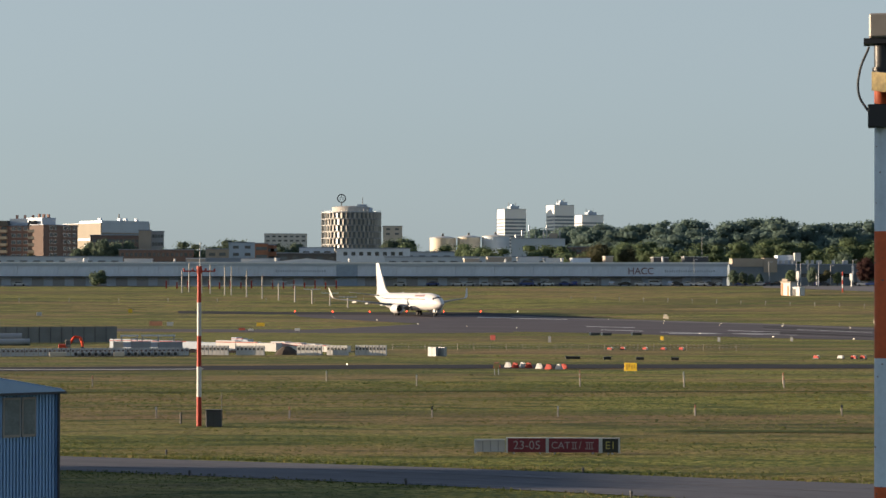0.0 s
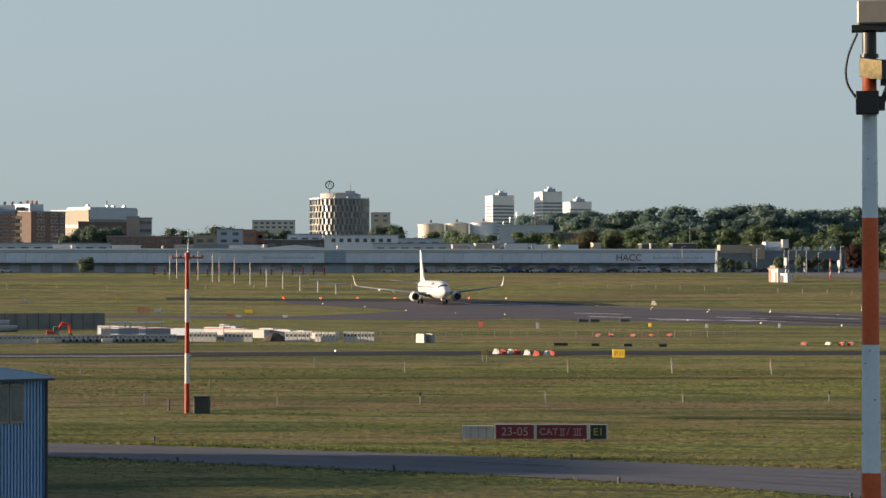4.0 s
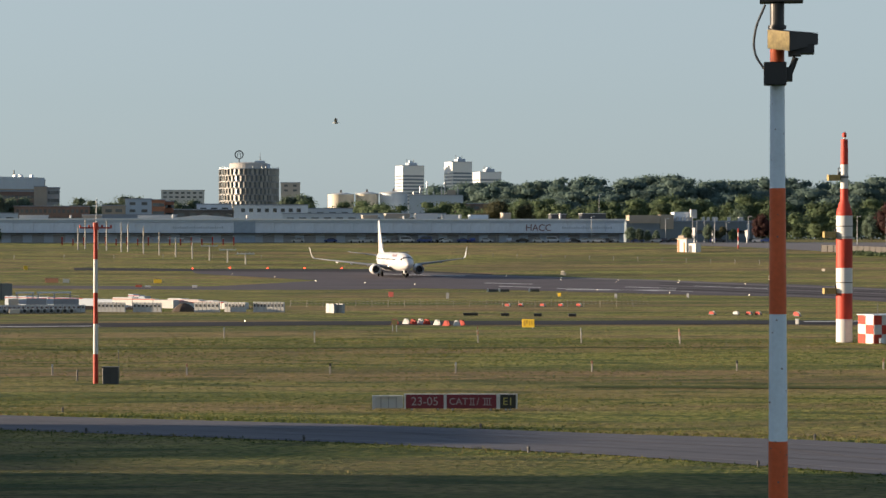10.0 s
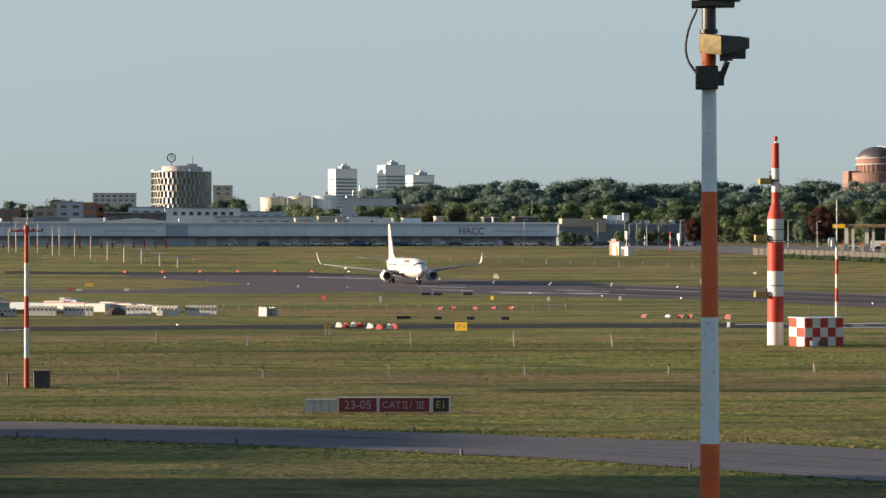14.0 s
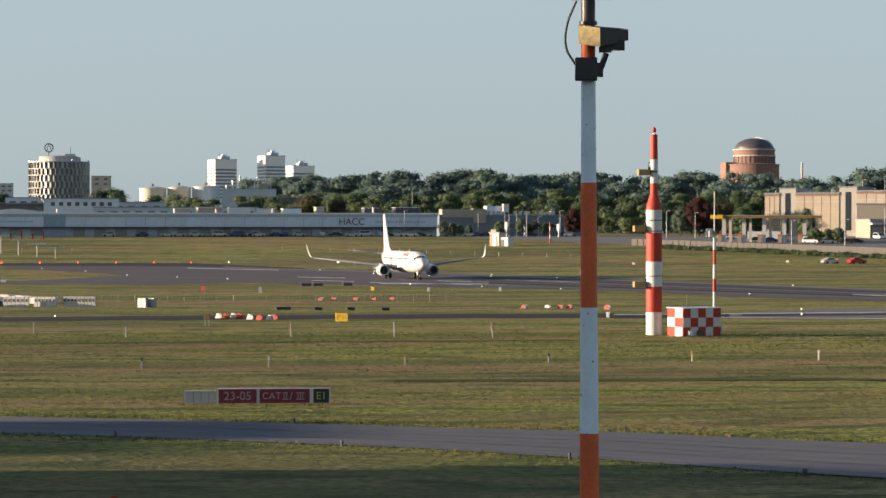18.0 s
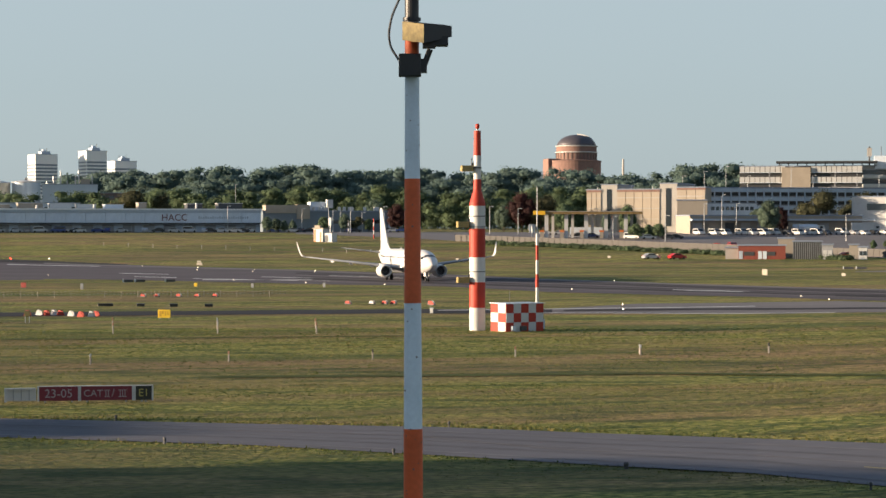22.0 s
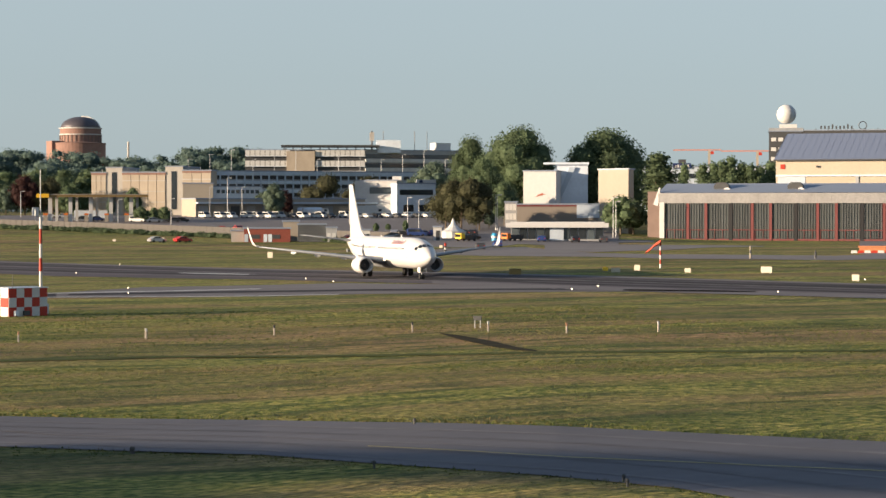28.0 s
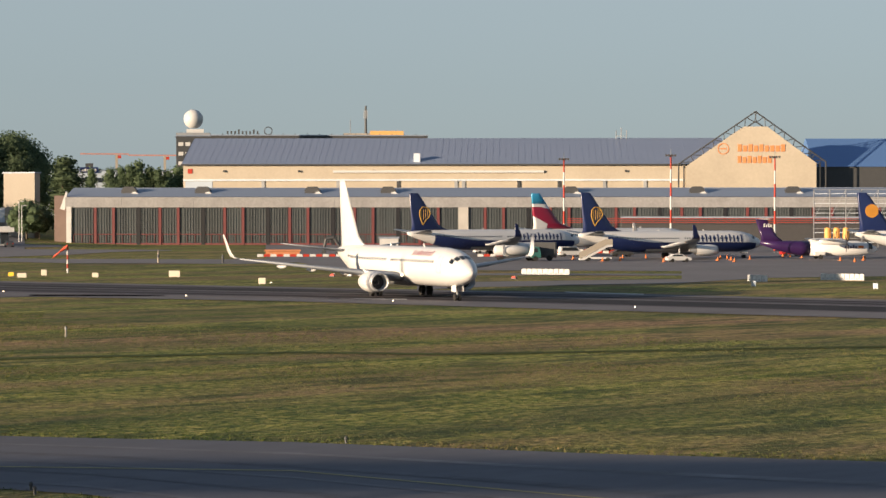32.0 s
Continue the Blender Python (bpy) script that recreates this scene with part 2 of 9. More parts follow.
FENCE_GREY = mat("fence_mesh_grey", (0.092, 0.086, 0.080), 0.8, var=0.2, scale=0.5)
CONCRETE = mat("concrete", (0.40, 0.38, 0.35), 0.85, var=0.12, scale=0.3, fine=3, rnd=0.05)
CONCRETE_TAN = mat("tan_concrete", (0.38, 0.325, 0.26), 0.85, var=0.10, scale=0.3, fine=3, rnd=0.05)
BRICK = mat("red_brick", (0.23, 0.135, 0.110), 0.85, var=0.14, scale=0.4, fine=4, rnd=0.05)
BRICK_DARK = mat("dark_brick", (0.165, 0.118, 0.102), 0.85, var=0.14, scale=0.4, fine=4)
BRICK_ORANGE = mat("orange_brick", (0.32, 0.15, 0.09), 0.85, var=0.12, scale=0.4, fine=4)
COPPER = mat("dark_dome_metal", (0.085, 0.078, 0.090), 0.5, 0.3, var=0.12, scale=0.4)
BARK = mat("bark", (0.10, 0.075, 0.05), 0.9, var=0.2, scale=1.5, fine=8)
LEAF = mat("leaves", (0.120, 0.166, 0.092), 0.8, var=0.18, scale=0.2, fine=1.2, rnd=0.2, island=0.3, spec=0.15)
# the next two leaf tones are lifted and blued: distance haze in the colour
LEAF_HAZED = mat("hazed_leaves", (0.120, 0.166, 0.120), 0.75, var=0.14, scale=0.06, fine=0.4, rnd=0.2, island=0.25, spec=0.25)
LEAF_FAR_HAZED = mat("hazed_woodland_leaves", (0.136, 0.196, 0.172), 0.85, var=0.16, scale=0.035, fine=0.2, island=0.15, spec=0.15)
LEAF_RED = mat("copper_leaves", (0.060, 0.028, 0.026), 0.75, var=0.22, scale=0.25, fine=1.2, island=0.4, spec=0.25)
LEAF_OLIVE = mat("olive_leaves", (0.082, 0.084, 0.045), 0.75, var=0.22, scale=0.25, fine=1.2, island=0.4, spec=0.25)


def leafy(m, share=0.5):
    """Let some light through the leaves."""
    nt = m.node_tree
    b, out = nt.nodes["Principled BSDF"], nt.nodes["Material Output"]
    tr, mx = nt.nodes.new("ShaderNodeBsdfTranslucent"), nt.nodes.new("ShaderNodeMixShader")
    nt.links.new(b.inputs["Base Color"].links[0].from_socket, tr.inputs["Color"])
    mx.inputs[0].default_value = share
    nt.links.new(b.outputs[0], mx.inputs[1])
    nt.links.new(tr.outputs[0], mx.inputs[2])
    nt.links.new(mx.outputs[0], out.inputs["Surface"])


for leaves in (LEAF, LEAF_HAZED, LEAF_FAR_HAZED, LEAF_RED, LEAF_OLIVE):
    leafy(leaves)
leafy(TUFT, 0.3)
TANK_CREAM = mat("tank_cream", (0.56, 0.50, 0.40), 0.6, var=0.06)
TOWER_WHITE = mat("bright_white_cladding", (0.80, 0.80, 0.79), 0.5, var=0.04)
# window bands paled to grey-blue, distance haze put into the colour
TOWER_BAND = mat("hazed_grey_blue_band", (0.17, 0.21, 0.26), 0.3, var=0.1, spec=0.6)
LAMP_RED = mat("red_lamp", (1.0, 0.035, 0.015), 0.4, var=0.0, emit=4.0)
LAMP_WARM = mat("warm_lamp", (1.0, 0.82, 0.55), 0.4, var=0.0, emit=1.4)
SIGN_RED = mat("sign_red_face", (0.17, 0.014, 0.030), 0.4, var=0.08)
SIGN_BLACK = mat("sign_black_face", (0.018, 0.018, 0.016), 0.4, var=0.1)
SIGN_TEXT = mat("sign_white_text", (0.36, 0.30, 0.31), 0.5, var=0.05)
SIGN_TEXT_Y = mat("sign_yellow_text", (0.40, 0.36, 0.10), 0.5, var=0.05)
SHED_BLUE = mat("blue_corrugated_sheet", (0.26, 0.42, 0.62), 0.45, 0.1, var=0.08, scale=0.6, fine=4)
# white bands blued: the sky tint of shade is put into the paint
POLE_WHITE = mat("pole_white", (0.68, 0.76, 0.83), 0.5, var=0.10, scale=2.5, fine=25)
POLE_RED = mat("pole_red", (0.66, 0.115, 0.030), 0.55, var=0.18, scale=2.5, fine=25)
RUST_YELLOW = mat("weathered_yellow", (0.31, 0.23, 0.085), 0.65, var=0.5, scale=14, fine=45)


# ---- mesh helpers ----
def part(name, bm, material, parent=None, label="", smooth=False, at=None):
    me = bpy.data.meshes.new(name)
    bm.to_mesh(me)
    bm.free()
    me.materials.append(material)
    if smooth:
        for p in me.polygons:
            p.use_smooth = True
    ob = new(name, me)
    if parent is not None:
        ob.parent = parent
    if at is not None:
        ob.matrix_basis = at
    if label:
        ob["label"] = label
    return ob


def again(name, mesh, parent, m):
    ob = new(name, mesh)
    ob.parent = parent
    ob.matrix_basis = m
    return ob


def thing(name, m, label, category, group="", kind=""):
    ob = new(name)
    ob.empty_display_size = 0.5
    ob.matrix_basis = m
    return tagged(ob, label, category, group, kind)


def box(x0, x1, y0, y1, z0, z1, bm=None, bev=0.0):
    bm = bm or bmesh.new()
    vs = [bm.verts.new(p) for p in ((x0, y0, z0), (x1, y0, z0), (x1, y1, z0), (x0, y1, z0), (x0, y0, z1), (x1, y0, z1), (x1, y1, z1), (x0, y1, z1))]
    fs = [bm.faces.new([vs[i] for i in q]) for q in ((3, 2, 1, 0), (4, 5, 6, 7), (0, 1, 5, 4), (1, 2, 6, 5), (2, 3, 7, 6), (3, 0, 4, 7))]
    if bev:
        es = list({e for f in fs for e in f.edges})
        bmesh.ops.bevel(bm, geom=es, offset=bev, segments=1, affect="EDGES")
    return bm


def cyl(p0, p1, r0, r1=None, n=12, bm=None, caps=True):
    bm = bm or bmesh.new()
    r1 = r0 if r1 is None else r1
    p0, p1 = Vector(p0), Vector(p1)
    q = (p1 - p0).to_track_quat("Z", "Y")
    rings = []
    for p, r in ((p0, r0), (p1, r1)):
        rings.append([bm.verts.new(p + q @ Vector((r * math.cos(2 * math.pi * i / n), r * math.sin(2 * math.pi * i / n), 0))) for i in range(n)])
    for i in range(n):
        bm.faces.new((rings[0][i], rings[0][(i + 1) % n], rings[1][(i + 1) % n], rings[1][i]))
    if caps:
        bm.faces.new(rings[0][::-1])
        bm.faces.new(rings[1])
    return bm


def loft(rings, bm=None, caps=True):
    bm = bm or bmesh.new()
    vr = [[bm.verts.new(p) for p in r] for r in rings]
    n = len(rings[0])
    for a, b in zip(vr, vr[1:]):
        for i in range(n):
            bm.faces.new((a[i], a[(i + 1) % n], b[(i + 1) % n], b[i]))
    if caps:
        bm.faces.new(vr[0][::-1])
        bm.faces.new(vr[-1])
    bmesh.ops.recalc_face_normals(bm, faces=bm.faces)
    return bm


def turned(profile, n=20, bm=None):
    """A body of revolution about z from (radius, height) pairs."""
    rings = [[(r * math.cos(2 * math.pi * i / n), r * math.sin(2 * math.pi * i / n), z) for i in range(n)] for r, z in profile]
    return loft(rings, bm)


def prism(poly, y0, y1, bm=None):
    """Extrude an (x, z) outline from y0 to y1."""
    bm = bm or bmesh.new()
    a = [bm.verts.new((x, y0, z)) for x, z in poly]
    b = [bm.verts.new((x, y1, z)) for x, z in poly]
    fs = [bm.faces.new(a), bm.faces.new(b[::-1])]
    for i in range(len(poly)):
        j = (i + 1) % len(poly)
        fs.append(bm.faces.new((a[j], a[i], b[i], b[j])))
    bmesh.ops.recalc_face_normals(bm, faces=fs)
    return bm


def letters(text, size, material, parent, m, name="lettering"):
    cu = bpy.data.curves.new(name, "FONT")
    cu.body, cu.size, cu.extrude, cu.align_x, cu.align_y = text, size, 0.01, "CENTER", "CENTER"
    tmp = bpy.data.objects.new(name, cu)
    me = bpy.data.meshes.new_from_object(tmp)
    bpy.data.objects.remove(tmp)
    me.materials.clear()
    me.materials.append(material)
    ob = new(name, me)
    ob.parent = parent
    ob.matrix_basis = m
    return ob


def sheet(name, rows, material, dz, label, category, kind="structure"):
    """A strip of ground between two edges, given as rows of ((az, d), (az, d)), laid on the ground."""
    me = bpy.data.meshes.new(name)
    vs, fs = [], []
    fine = []
    for (a, b), (c, e) in zip(rows, rows[1:]):
        pa, pb, pc, pe = (Vector(spot(*q)) for q in (a, b, c, e))
        n = max(2, int(max((pc - pa).length, (pe - pb).length) / 6))
        for i in range(n):
            fine.append((pa.lerp(pc, i / n), pb.lerp(pe, i / n)))
    fine.append(tuple(Vector(spot(*q)) for q in rows[-1]))
    k = max(2, int(max((b - a).length for a, b in fine) / 5) + 1)
    for a, b in fine:
        for j in range(k + 1):
            p = a.lerp(b, j / k)
            vs.append((p.x, p.y, gz(p.x, p.y) + dz))
    for i in range(len(fine) - 1):
        for j in range(k):
            q = i * (k + 1) + j
            fs.append((q, q + 1, q + k + 2, q + k + 1))
    me.from_pydata(vs, [], fs)
    me.materials.append(material)
    me.update()
    if me.polygons[0].normal.z < 0:
        me.flip_normals()
    return tagged(new(name, me), label, category, "", kind)


# ---- ground ----
def build_ground():
    ds = [0.5, 6, 14, 22, 30, 40, 50, 60, 70] + [80 + 5 * i for i in range(172)] + [960, 1050, 1200, 1400, 1700, 2100, 2700, 3500, 4600]
    azs = [-180 + 10 * i for i in range(17)] + [-20 + 0.75 * i for i in range(108)] + [70 + 10 * i for i in range(11)]
    vs = [(*spot(a, d), 0) for d in ds for a in azs]
    vs = [(x, y, gz(x, y)) for x, y, _ in vs]
    n, fs = len(azs), []
    for i in range(len(ds) - 1):
        for j in range(n):
            fs.append((i * n + j, i * n + (j + 1) % n, (i + 1) * n + (j + 1) % n, (i + 1) * n + j))
    fs.append(tuple(range(n)))
    me = bpy.data.meshes.new("ground")
    me.from_pydata(vs, [], fs)
    me.materials.append(GRASS)
    me.update()
    if me.polygons[10].normal.z < 0:
        me.flip_normals()
    for p in me.polygons:
        p.use_smooth = True
    tagged(new("ground", me), "airfield of mown grass, green with straw-coloured patches", "grass", "", "structure")


build_ground()
sheet("perimeter_road", [((-14, 120), (-14, 111)), ((-9.56, 116), (-9.56, 107.5)), ((0.5, 107), (0.5, 97.5)), ((7.4, 102), (7.4, 92)), ((12.2, 100), (12.2, 87.5)),
      ((20.3, 95), (20.3, 81.5)), ((25, 91), (25, 75)), ((31, 86.5), (31, 69)), ((36.3, 84), (36.3, 62)), ((44, 80), (44, 52)), ((54, 78.5), (54, 40)), ((66, 78), (66, 30))],
      ROAD, 0.03, "grey asphalt service road between grass verges", "road")
sheet("taxiway", [((-14, 238), (-14, 227)), ((0, 240), (0, 229)), ((11, 245), (11, 233)), ((15.1, 247), (15.1, 233))],
      TAXI_DARK, 0.03, "dark asphalt taxiway with a worn surface", "taxiway")
sheet("taxiway_entry", [((15.1, 247), (15.1, 233)), ((17.3, 264), (17.3, 234)), ((22.3, 272), (22.3, 235)), ((28, 255), (28, 236.5)), ((33, 240), (33, 238))],
      ASPHALT_PALE, 0.03, "dark asphalt taxiway with a worn surface", "taxiway")
sheet("runway", [((-3.6, 537), (-3.4, 517)), ((-0.2, 533), (-0.3, 464)), ((2.1, 523), (2.1, 396)), ((4.2, 508), (4.2, 386)), ((8.5, 467), (8.5, 357)), ((12.3, 431), (12.3, 340)), ((15.1, 388), (15.1, 310)),
      ((20.3, 341), (20.3, 290)), ((24.7, 316), (24.7, 266)), ((28.5, 295), (28.5, 242)), ((36.2, 265), (36.2, 222)), ((43.3, 248), (43.3, 203)), ((51.5, 229), (51.5, 188)), ((62, 218), (62, 170))],
      ASPHALT, 0.04, "wide dark asphalt runway with tyre marks", "runway")
sheet("runway_exit", [((-14, 432), (-14, 410)), ((-8.1, 428), (-8.1, 404)), ((-3.07, 414), (-3.07, 387)), ((-0.3, 462), (-0.3, 385)), ((2.1, 500), (2.1, 390))],
      ASPHALT, 0.03, "grey asphalt taxiway joining the runway", "taxiway")
sheet("runway_stub", [((-6.5, 552), (-6.5, 537)), ((-3.6, 545), (-3.6, 530)), ((1.3, 543), (1.3, 525)), ((4.2, 512), (4.2, 505))], RUBBER_MARK, 0.05, "dark asphalt strip at the runway end", "runway")
sheet("apron", [((35.6, 588), (35.6, 436)), ((36.4, 588), (36.4, 397)), ((37.5, 590), (37.5, 353)), ((41, 600), (41, 345)), ((46.2, 600), (46.2, 341)), ((52, 610), (52, 340)), ((62, 640), (62, 335))],
      CONCRETE_YARD, 0.05, "grey concrete apron before the hangars", "apron")
sheet("forecourt", [((23.6, 550), (23.6, 530)), ((25.0, 560), (25.0, 500)), ((26.2, 560), (26.2, 494)), ((27.1, 560), (27.1, 530)), ((29, 560), (29, 531)), ((30.4, 560), (30.4, 541))],
      CONCRETE_YARD, 0.05, "grey asphalt forecourt before the low pavilion", "yard")
sheet("apron_road", [((22.8, 452), (22.8, 449)), ((24.2, 462), (24.2, 445)), ((25.1, 490), (25.1, 437)), ((26.4, 495), (26.4, 424)), ((27.1, 497), (27.1, 420)), ((29, 442), (29, 411)), ((30.7, 428), (30.7, 394)), ((33.2, 422), (33.2, 390)), ((35, 418), (35, 386)), ((36.6, 436), (36.6, 398))],
      CONCRETE_YARD, 0.06, "grey apron road between strips of grass", "road")
sheet("apron_spur", [((27.6, 520), (27.6, 470)), ((28.9, 518), (28.9, 452)), ((30.7, 516), (30.7, 466)), ((31.8, 512), (31.8, 487)), ((33.2, 506), (33.2, 497))],
      CONCRETE_YARD, 0.07, "short grey spur of the apron road", "road")
sheet("apron_lane", [((39.5, 275), (39.5, 255)), ((41, 285), (41, 264)), ((44, 293), (44, 274)), ((46.2, 299), (46.2, 281)), ((48.4, 322), (48.4, 306)), ((51.5, 342), (51.5, 318)), ((62, 345), (62, 320))], CONCRETE_YARD, 0.05, "grey taxi lane across the grass", "taxiway")
sheet("apron_lane", [((39, 326), (39, 318)), ((42, 327), (42, 317)), ((46.3, 327), (46.3, 317))], CONCRETE_YARD, 0.05, "narrow grey lane in the grass", "taxiway")
sheet("apron_lane", [((46.3, 342), (46.3, 298)), ((48.4, 342), (48.4, 321)), ((51.4, 342), (51.4, 340))], CONCRETE_YARD, 0.06, "grey taxi lane joining the apron", "taxiway")
sheet("car_park", [((8.5, 735), (8.5, 700)), ((11, 735), (11, 668)), ((14, 735), (14, 625)), ((18, 735), (18, 585)), ((22, 730), (22, 560)), ((27, 725), (27, 520)), ((29.5, 700), (29.5, 500))],
      CAR_PARK, 0.05, "grey asphalt car park on the rise", "car park")
sheet("cargo_yard", [((-14, 760), (-14, 722)), ((0, 765), (0, 728)), ((8, 765), (8, 728)), ((11, 760), (11, 725))], CONCRETE_YARD, 0.05, "grey yard in front of the cargo hall", "yard")


# ---- aircraft ----
STATIONS = [(19.6, 2.86, 0.05, 0.05), (19.35, 2.87, 0.42, 0.42), (18.7, 2.92, 0.86, 0.86), (17.8, 3.03, 1.25, 1.24), (16.6, 3.16, 1.58, 1.60), (15.0, 3.25, 1.80, 1.88), (12.8, 3.3, 1.88, 2.0),
            (0.0, 3.3, 1.88, 2.0), (-8.0, 3.3, 1.88, 2.0), (-11.0, 3.45, 1.74, 1.82), (-14.0, 3.78, 1.34, 1.46), (-16.8, 4.16, 0.84, 0.98), (-18.8, 4.42, 0.44, 0.56), (-19.9, 4.55, 0.16, 0.26)]


def hull(x):
    for (xa, *a), (xb, *b) in zip(STATIONS, STATIONS[1:]):
        if xb <= x <= xa:
            f = (xa - x) / (xa - xb)
            return [p + (q - p) * f for p, q in zip(a, b)]
    return STATIONS[-1][1:]


def skin(x, th, off=0.0):
    zc, ry, rz = hull(x)
    return (x, (ry + off) * math.cos(th), zc + (rz + off) * math.sin(th))


def skin_patch(bm, x0, x1, a0, a1, off=0.02, nx=2, na=3):
    """A piece of the hull's skin, angles in degrees from the left side upwards."""
    g = [[bm.verts.new(skin(x0 + (x1 - x0) * i / nx, radians(a0 + (a1 - a0) * j / na), off)) for j in range(na + 1)] for i in range(nx + 1)]
    for i in range(nx):
        for j in range(na):
            bm.faces.new((g[i][j], g[i + 1][j], g[i + 1][j + 1], g[i][j + 1]))


def foil(x_le, chord, y, z, t, n=8, vertical=False):
    up, lo = [], []
    for i in range(n + 1):
        u = i / n
        h = t * chord * (2.97 * math.sqrt(u) - 1.26 * u - 3.52 * u * u + 2.84 * u ** 3 - 1.03 * u ** 4)
        up.append((x_le - chord * u, h))
        lo.append((x_le - chord * u, -h))
    pts = up + lo[-2:0:-1]
    return [(px, y + h, z) if vertical else (px, y, z + h) for px, h in pts]


def airliner(name, label, fin_mat, hull_mat=None, belly=None, title=None, winglet_mat=None, engine_mat=None, group=""):
    root = thing(name, pose(0, 0, 0), label, "airplane", group)
    hull_mat = hull_mat or WHITE_GLOSS
    xs = []
    for (xa, *_), (xb, *_) in zip(STATIONS, STATIONS[1:]):
        k = max(1, int((xa - xb) / 1.2))
        xs += [xa + (xb - xa) * i / k for i in range(k)]
    xs.append(STATIONS[-1][0])
    n = 32
    body = part("fuselage", loft([[skin(x, 2 * math.pi * i / n) for i in range(n)] for x in xs]), hull_mat, root, smooth=True)
    bm = bmesh.new()
    for a0, a1 in ((-18, -80), (198, 260)):
        for i in range(6):
            skin_patch(bm, 5.0 - i * 1.9, 5.0 - (i + 1) * 1.9, a0 * 0.85 - 22 if a0 < 0 else a0 + 24, a1, 0.16, 2, 4)
    part("wing_fairing", bm, GREY, body)
    if belly:
        bm = bmesh.new()
        for i in range(32):
            xa = 17.6 - i * 1.0
            rise = 0 if i < 22 else (i - 22) * 2.6
            skin_patch(bm, xa, xa - 1.0, 185 - rise, 355 + rise, 0.06, 1, 12)
        bmesh.ops.remove_doubles(bm, verts=bm.verts, dist=0.02)
        part("painted_belly", bm, belly, body, smooth=True)
    for a0, a1, x0, x1 in ((26, 45, 17.35, 16.75), (47, 66, 17.75, 17.05), (68, 88, 17.95, 17.2)):
        for f in (lambda v: v, lambda v: 180 - v):
            bm = bmesh.new()
            skin_patch(bm, x0, x1, f(a0), f(a1), 0.02)
            part("cockpit_window", bm, GLASS_DARK, body)
    bm = bmesh.new()
    for i in range(52):
        x = 13.6 - i * 0.508
        if abs(x - 1.2) < 0.3:
            continue
        for s in (0, 1):
            a = (13.0, 21.5) if s == 0 else (167.0, 158.5)
            skin_patch(bm, x, x - 0.24, *a, 0.012, 1, 1)
    tagged(part("cabin_glazing", bm, GLASS_DARK, body), kind="stuff")
    for x in (15.4, -12.6):
        for s in (1, -1):
            bm = bmesh.new()
            for xa, xb, a0, a1 in ((x, x - 0.05, -14, 38), (x - 0.85, x - 0.9, -14, 38), (x, x - 0.9, 37, 39), (x, x - 0.9, -15, -13)):
                skin_patch(bm, xa, xb, a0 if s > 0 else 180 - a0, a1 if s > 0 else 180 - a1, 0.012, 1, 6)
            part("door", bm, GREY, body)
    if title:
        tmat, x0, x1, a0, a1, bars = title
        for s in (1, -1):
            for i in range(bars):
                w = (x1 - x0) / bars
                xa = x0 + w * i
                lo, hi = a0, a1 if i % 3 == 0 else a1 - 0.2 * (a1 - a0)
                bm = bmesh.new()
                skin_patch(bm, xa + w * 0.1, xa + w * 0.52, lo if s > 0 else 180 - lo, hi if s > 0 else 180 - hi, 0.03, 1, 3)
                part("title_bar", bm, tmat, body)
    # fin with its dorsal fillet
    fin = part("fin", loft([foil(-9.2, 10.0, 0, 4.9, 0.012, vertical=True), foil(-11.6, 7.4, 0, 5.5, 0.03, vertical=True), foil(-12.9, 6.05, 0, 6.2, 0.05, vertical=True), foil(-17.35, 2.1, 0, 12.3, 0.05, vertical=True), foil(-17.65, 1.8, 0, 12.5, 0.02, vertical=True)]), fin_mat, root, smooth=True)
    for s in (1, -1):
        w = part("wing", loft([foil(5.2, 8.6, s * 1.5, 2.1, 0.065), foil(4.0, 7.2, s * 2.6, 2.3, 0.06), foil(1.7, 4.9, s * 6.2, 2.72, 0.055), foil(-3.55, 1.75, s * 16.8, 3.95, 0.05)]), WING_GREY, root, smooth=True)
        part("winglet", loft([foil(-3.55, 1.75, s * 16.8, 3.95, 0.05), foil(-3.8, 1.55, s * 17.25, 4.15, 0.05), foil(-4.15, 1.3, s * 17.5, 4.6, 0.05), foil(-5.25, 0.55, s * 17.95, 6.5, 0.04)]), winglet_mat or WHITE_GLOSS, w, "blended white winglet" if not winglet_mat else "", smooth=True)
        for y in (5.0, 8.6, 11.8):
            part("flap_track_fairing", loft([[(-1.2 - 0.16 * y - u * 3.2, s * y + r * math.cos(a), 2.26 + 0.105 * (y - 3) - 0.12 * u + 1.2 * r * math.sin(a)) for a in [k * math.pi / 4 for k in range(8)]] for u, r in ((0, 0.05), (0.2, 0.2), (0.6, 0.22), (1.0, 0.04))]), WHITE_GLOSS, w, smooth=True)
        part("stabilizer", loft([foil(-14.6, 4.2, s * 0.5, 4.55, 0.045), foil(-18.3, 1.3, s * 7.1, 5.35, 0.04)]), WING_GREY, root, smooth=True)
        ring = lambda x, r, fl=0.0: [(x, s * 4.83 + r * math.cos(k * math.pi / 12), 1.62 + r * (math.sin(k * math.pi / 12) if math.sin(k * math.pi / 12) > 0 else (1 - fl) * math.sin(k * math.pi / 12))) for k in range(24)]
        nac = part("engine_nacelle", loft([ring(5.4, 0.80, 0.08), ring(6.55, 0.84, 0.1), ring(6.7, 0.93, 0.1), ring(6.5, 1.02, 0.1), ring(5.6, 1.12, 0.08), ring(4.2, 1.13, 0.04), ring(2.9, 0.98), ring(2.2, 0.82)], caps=False), engine_mat or WHITE_GLOSS, root, smooth=True)
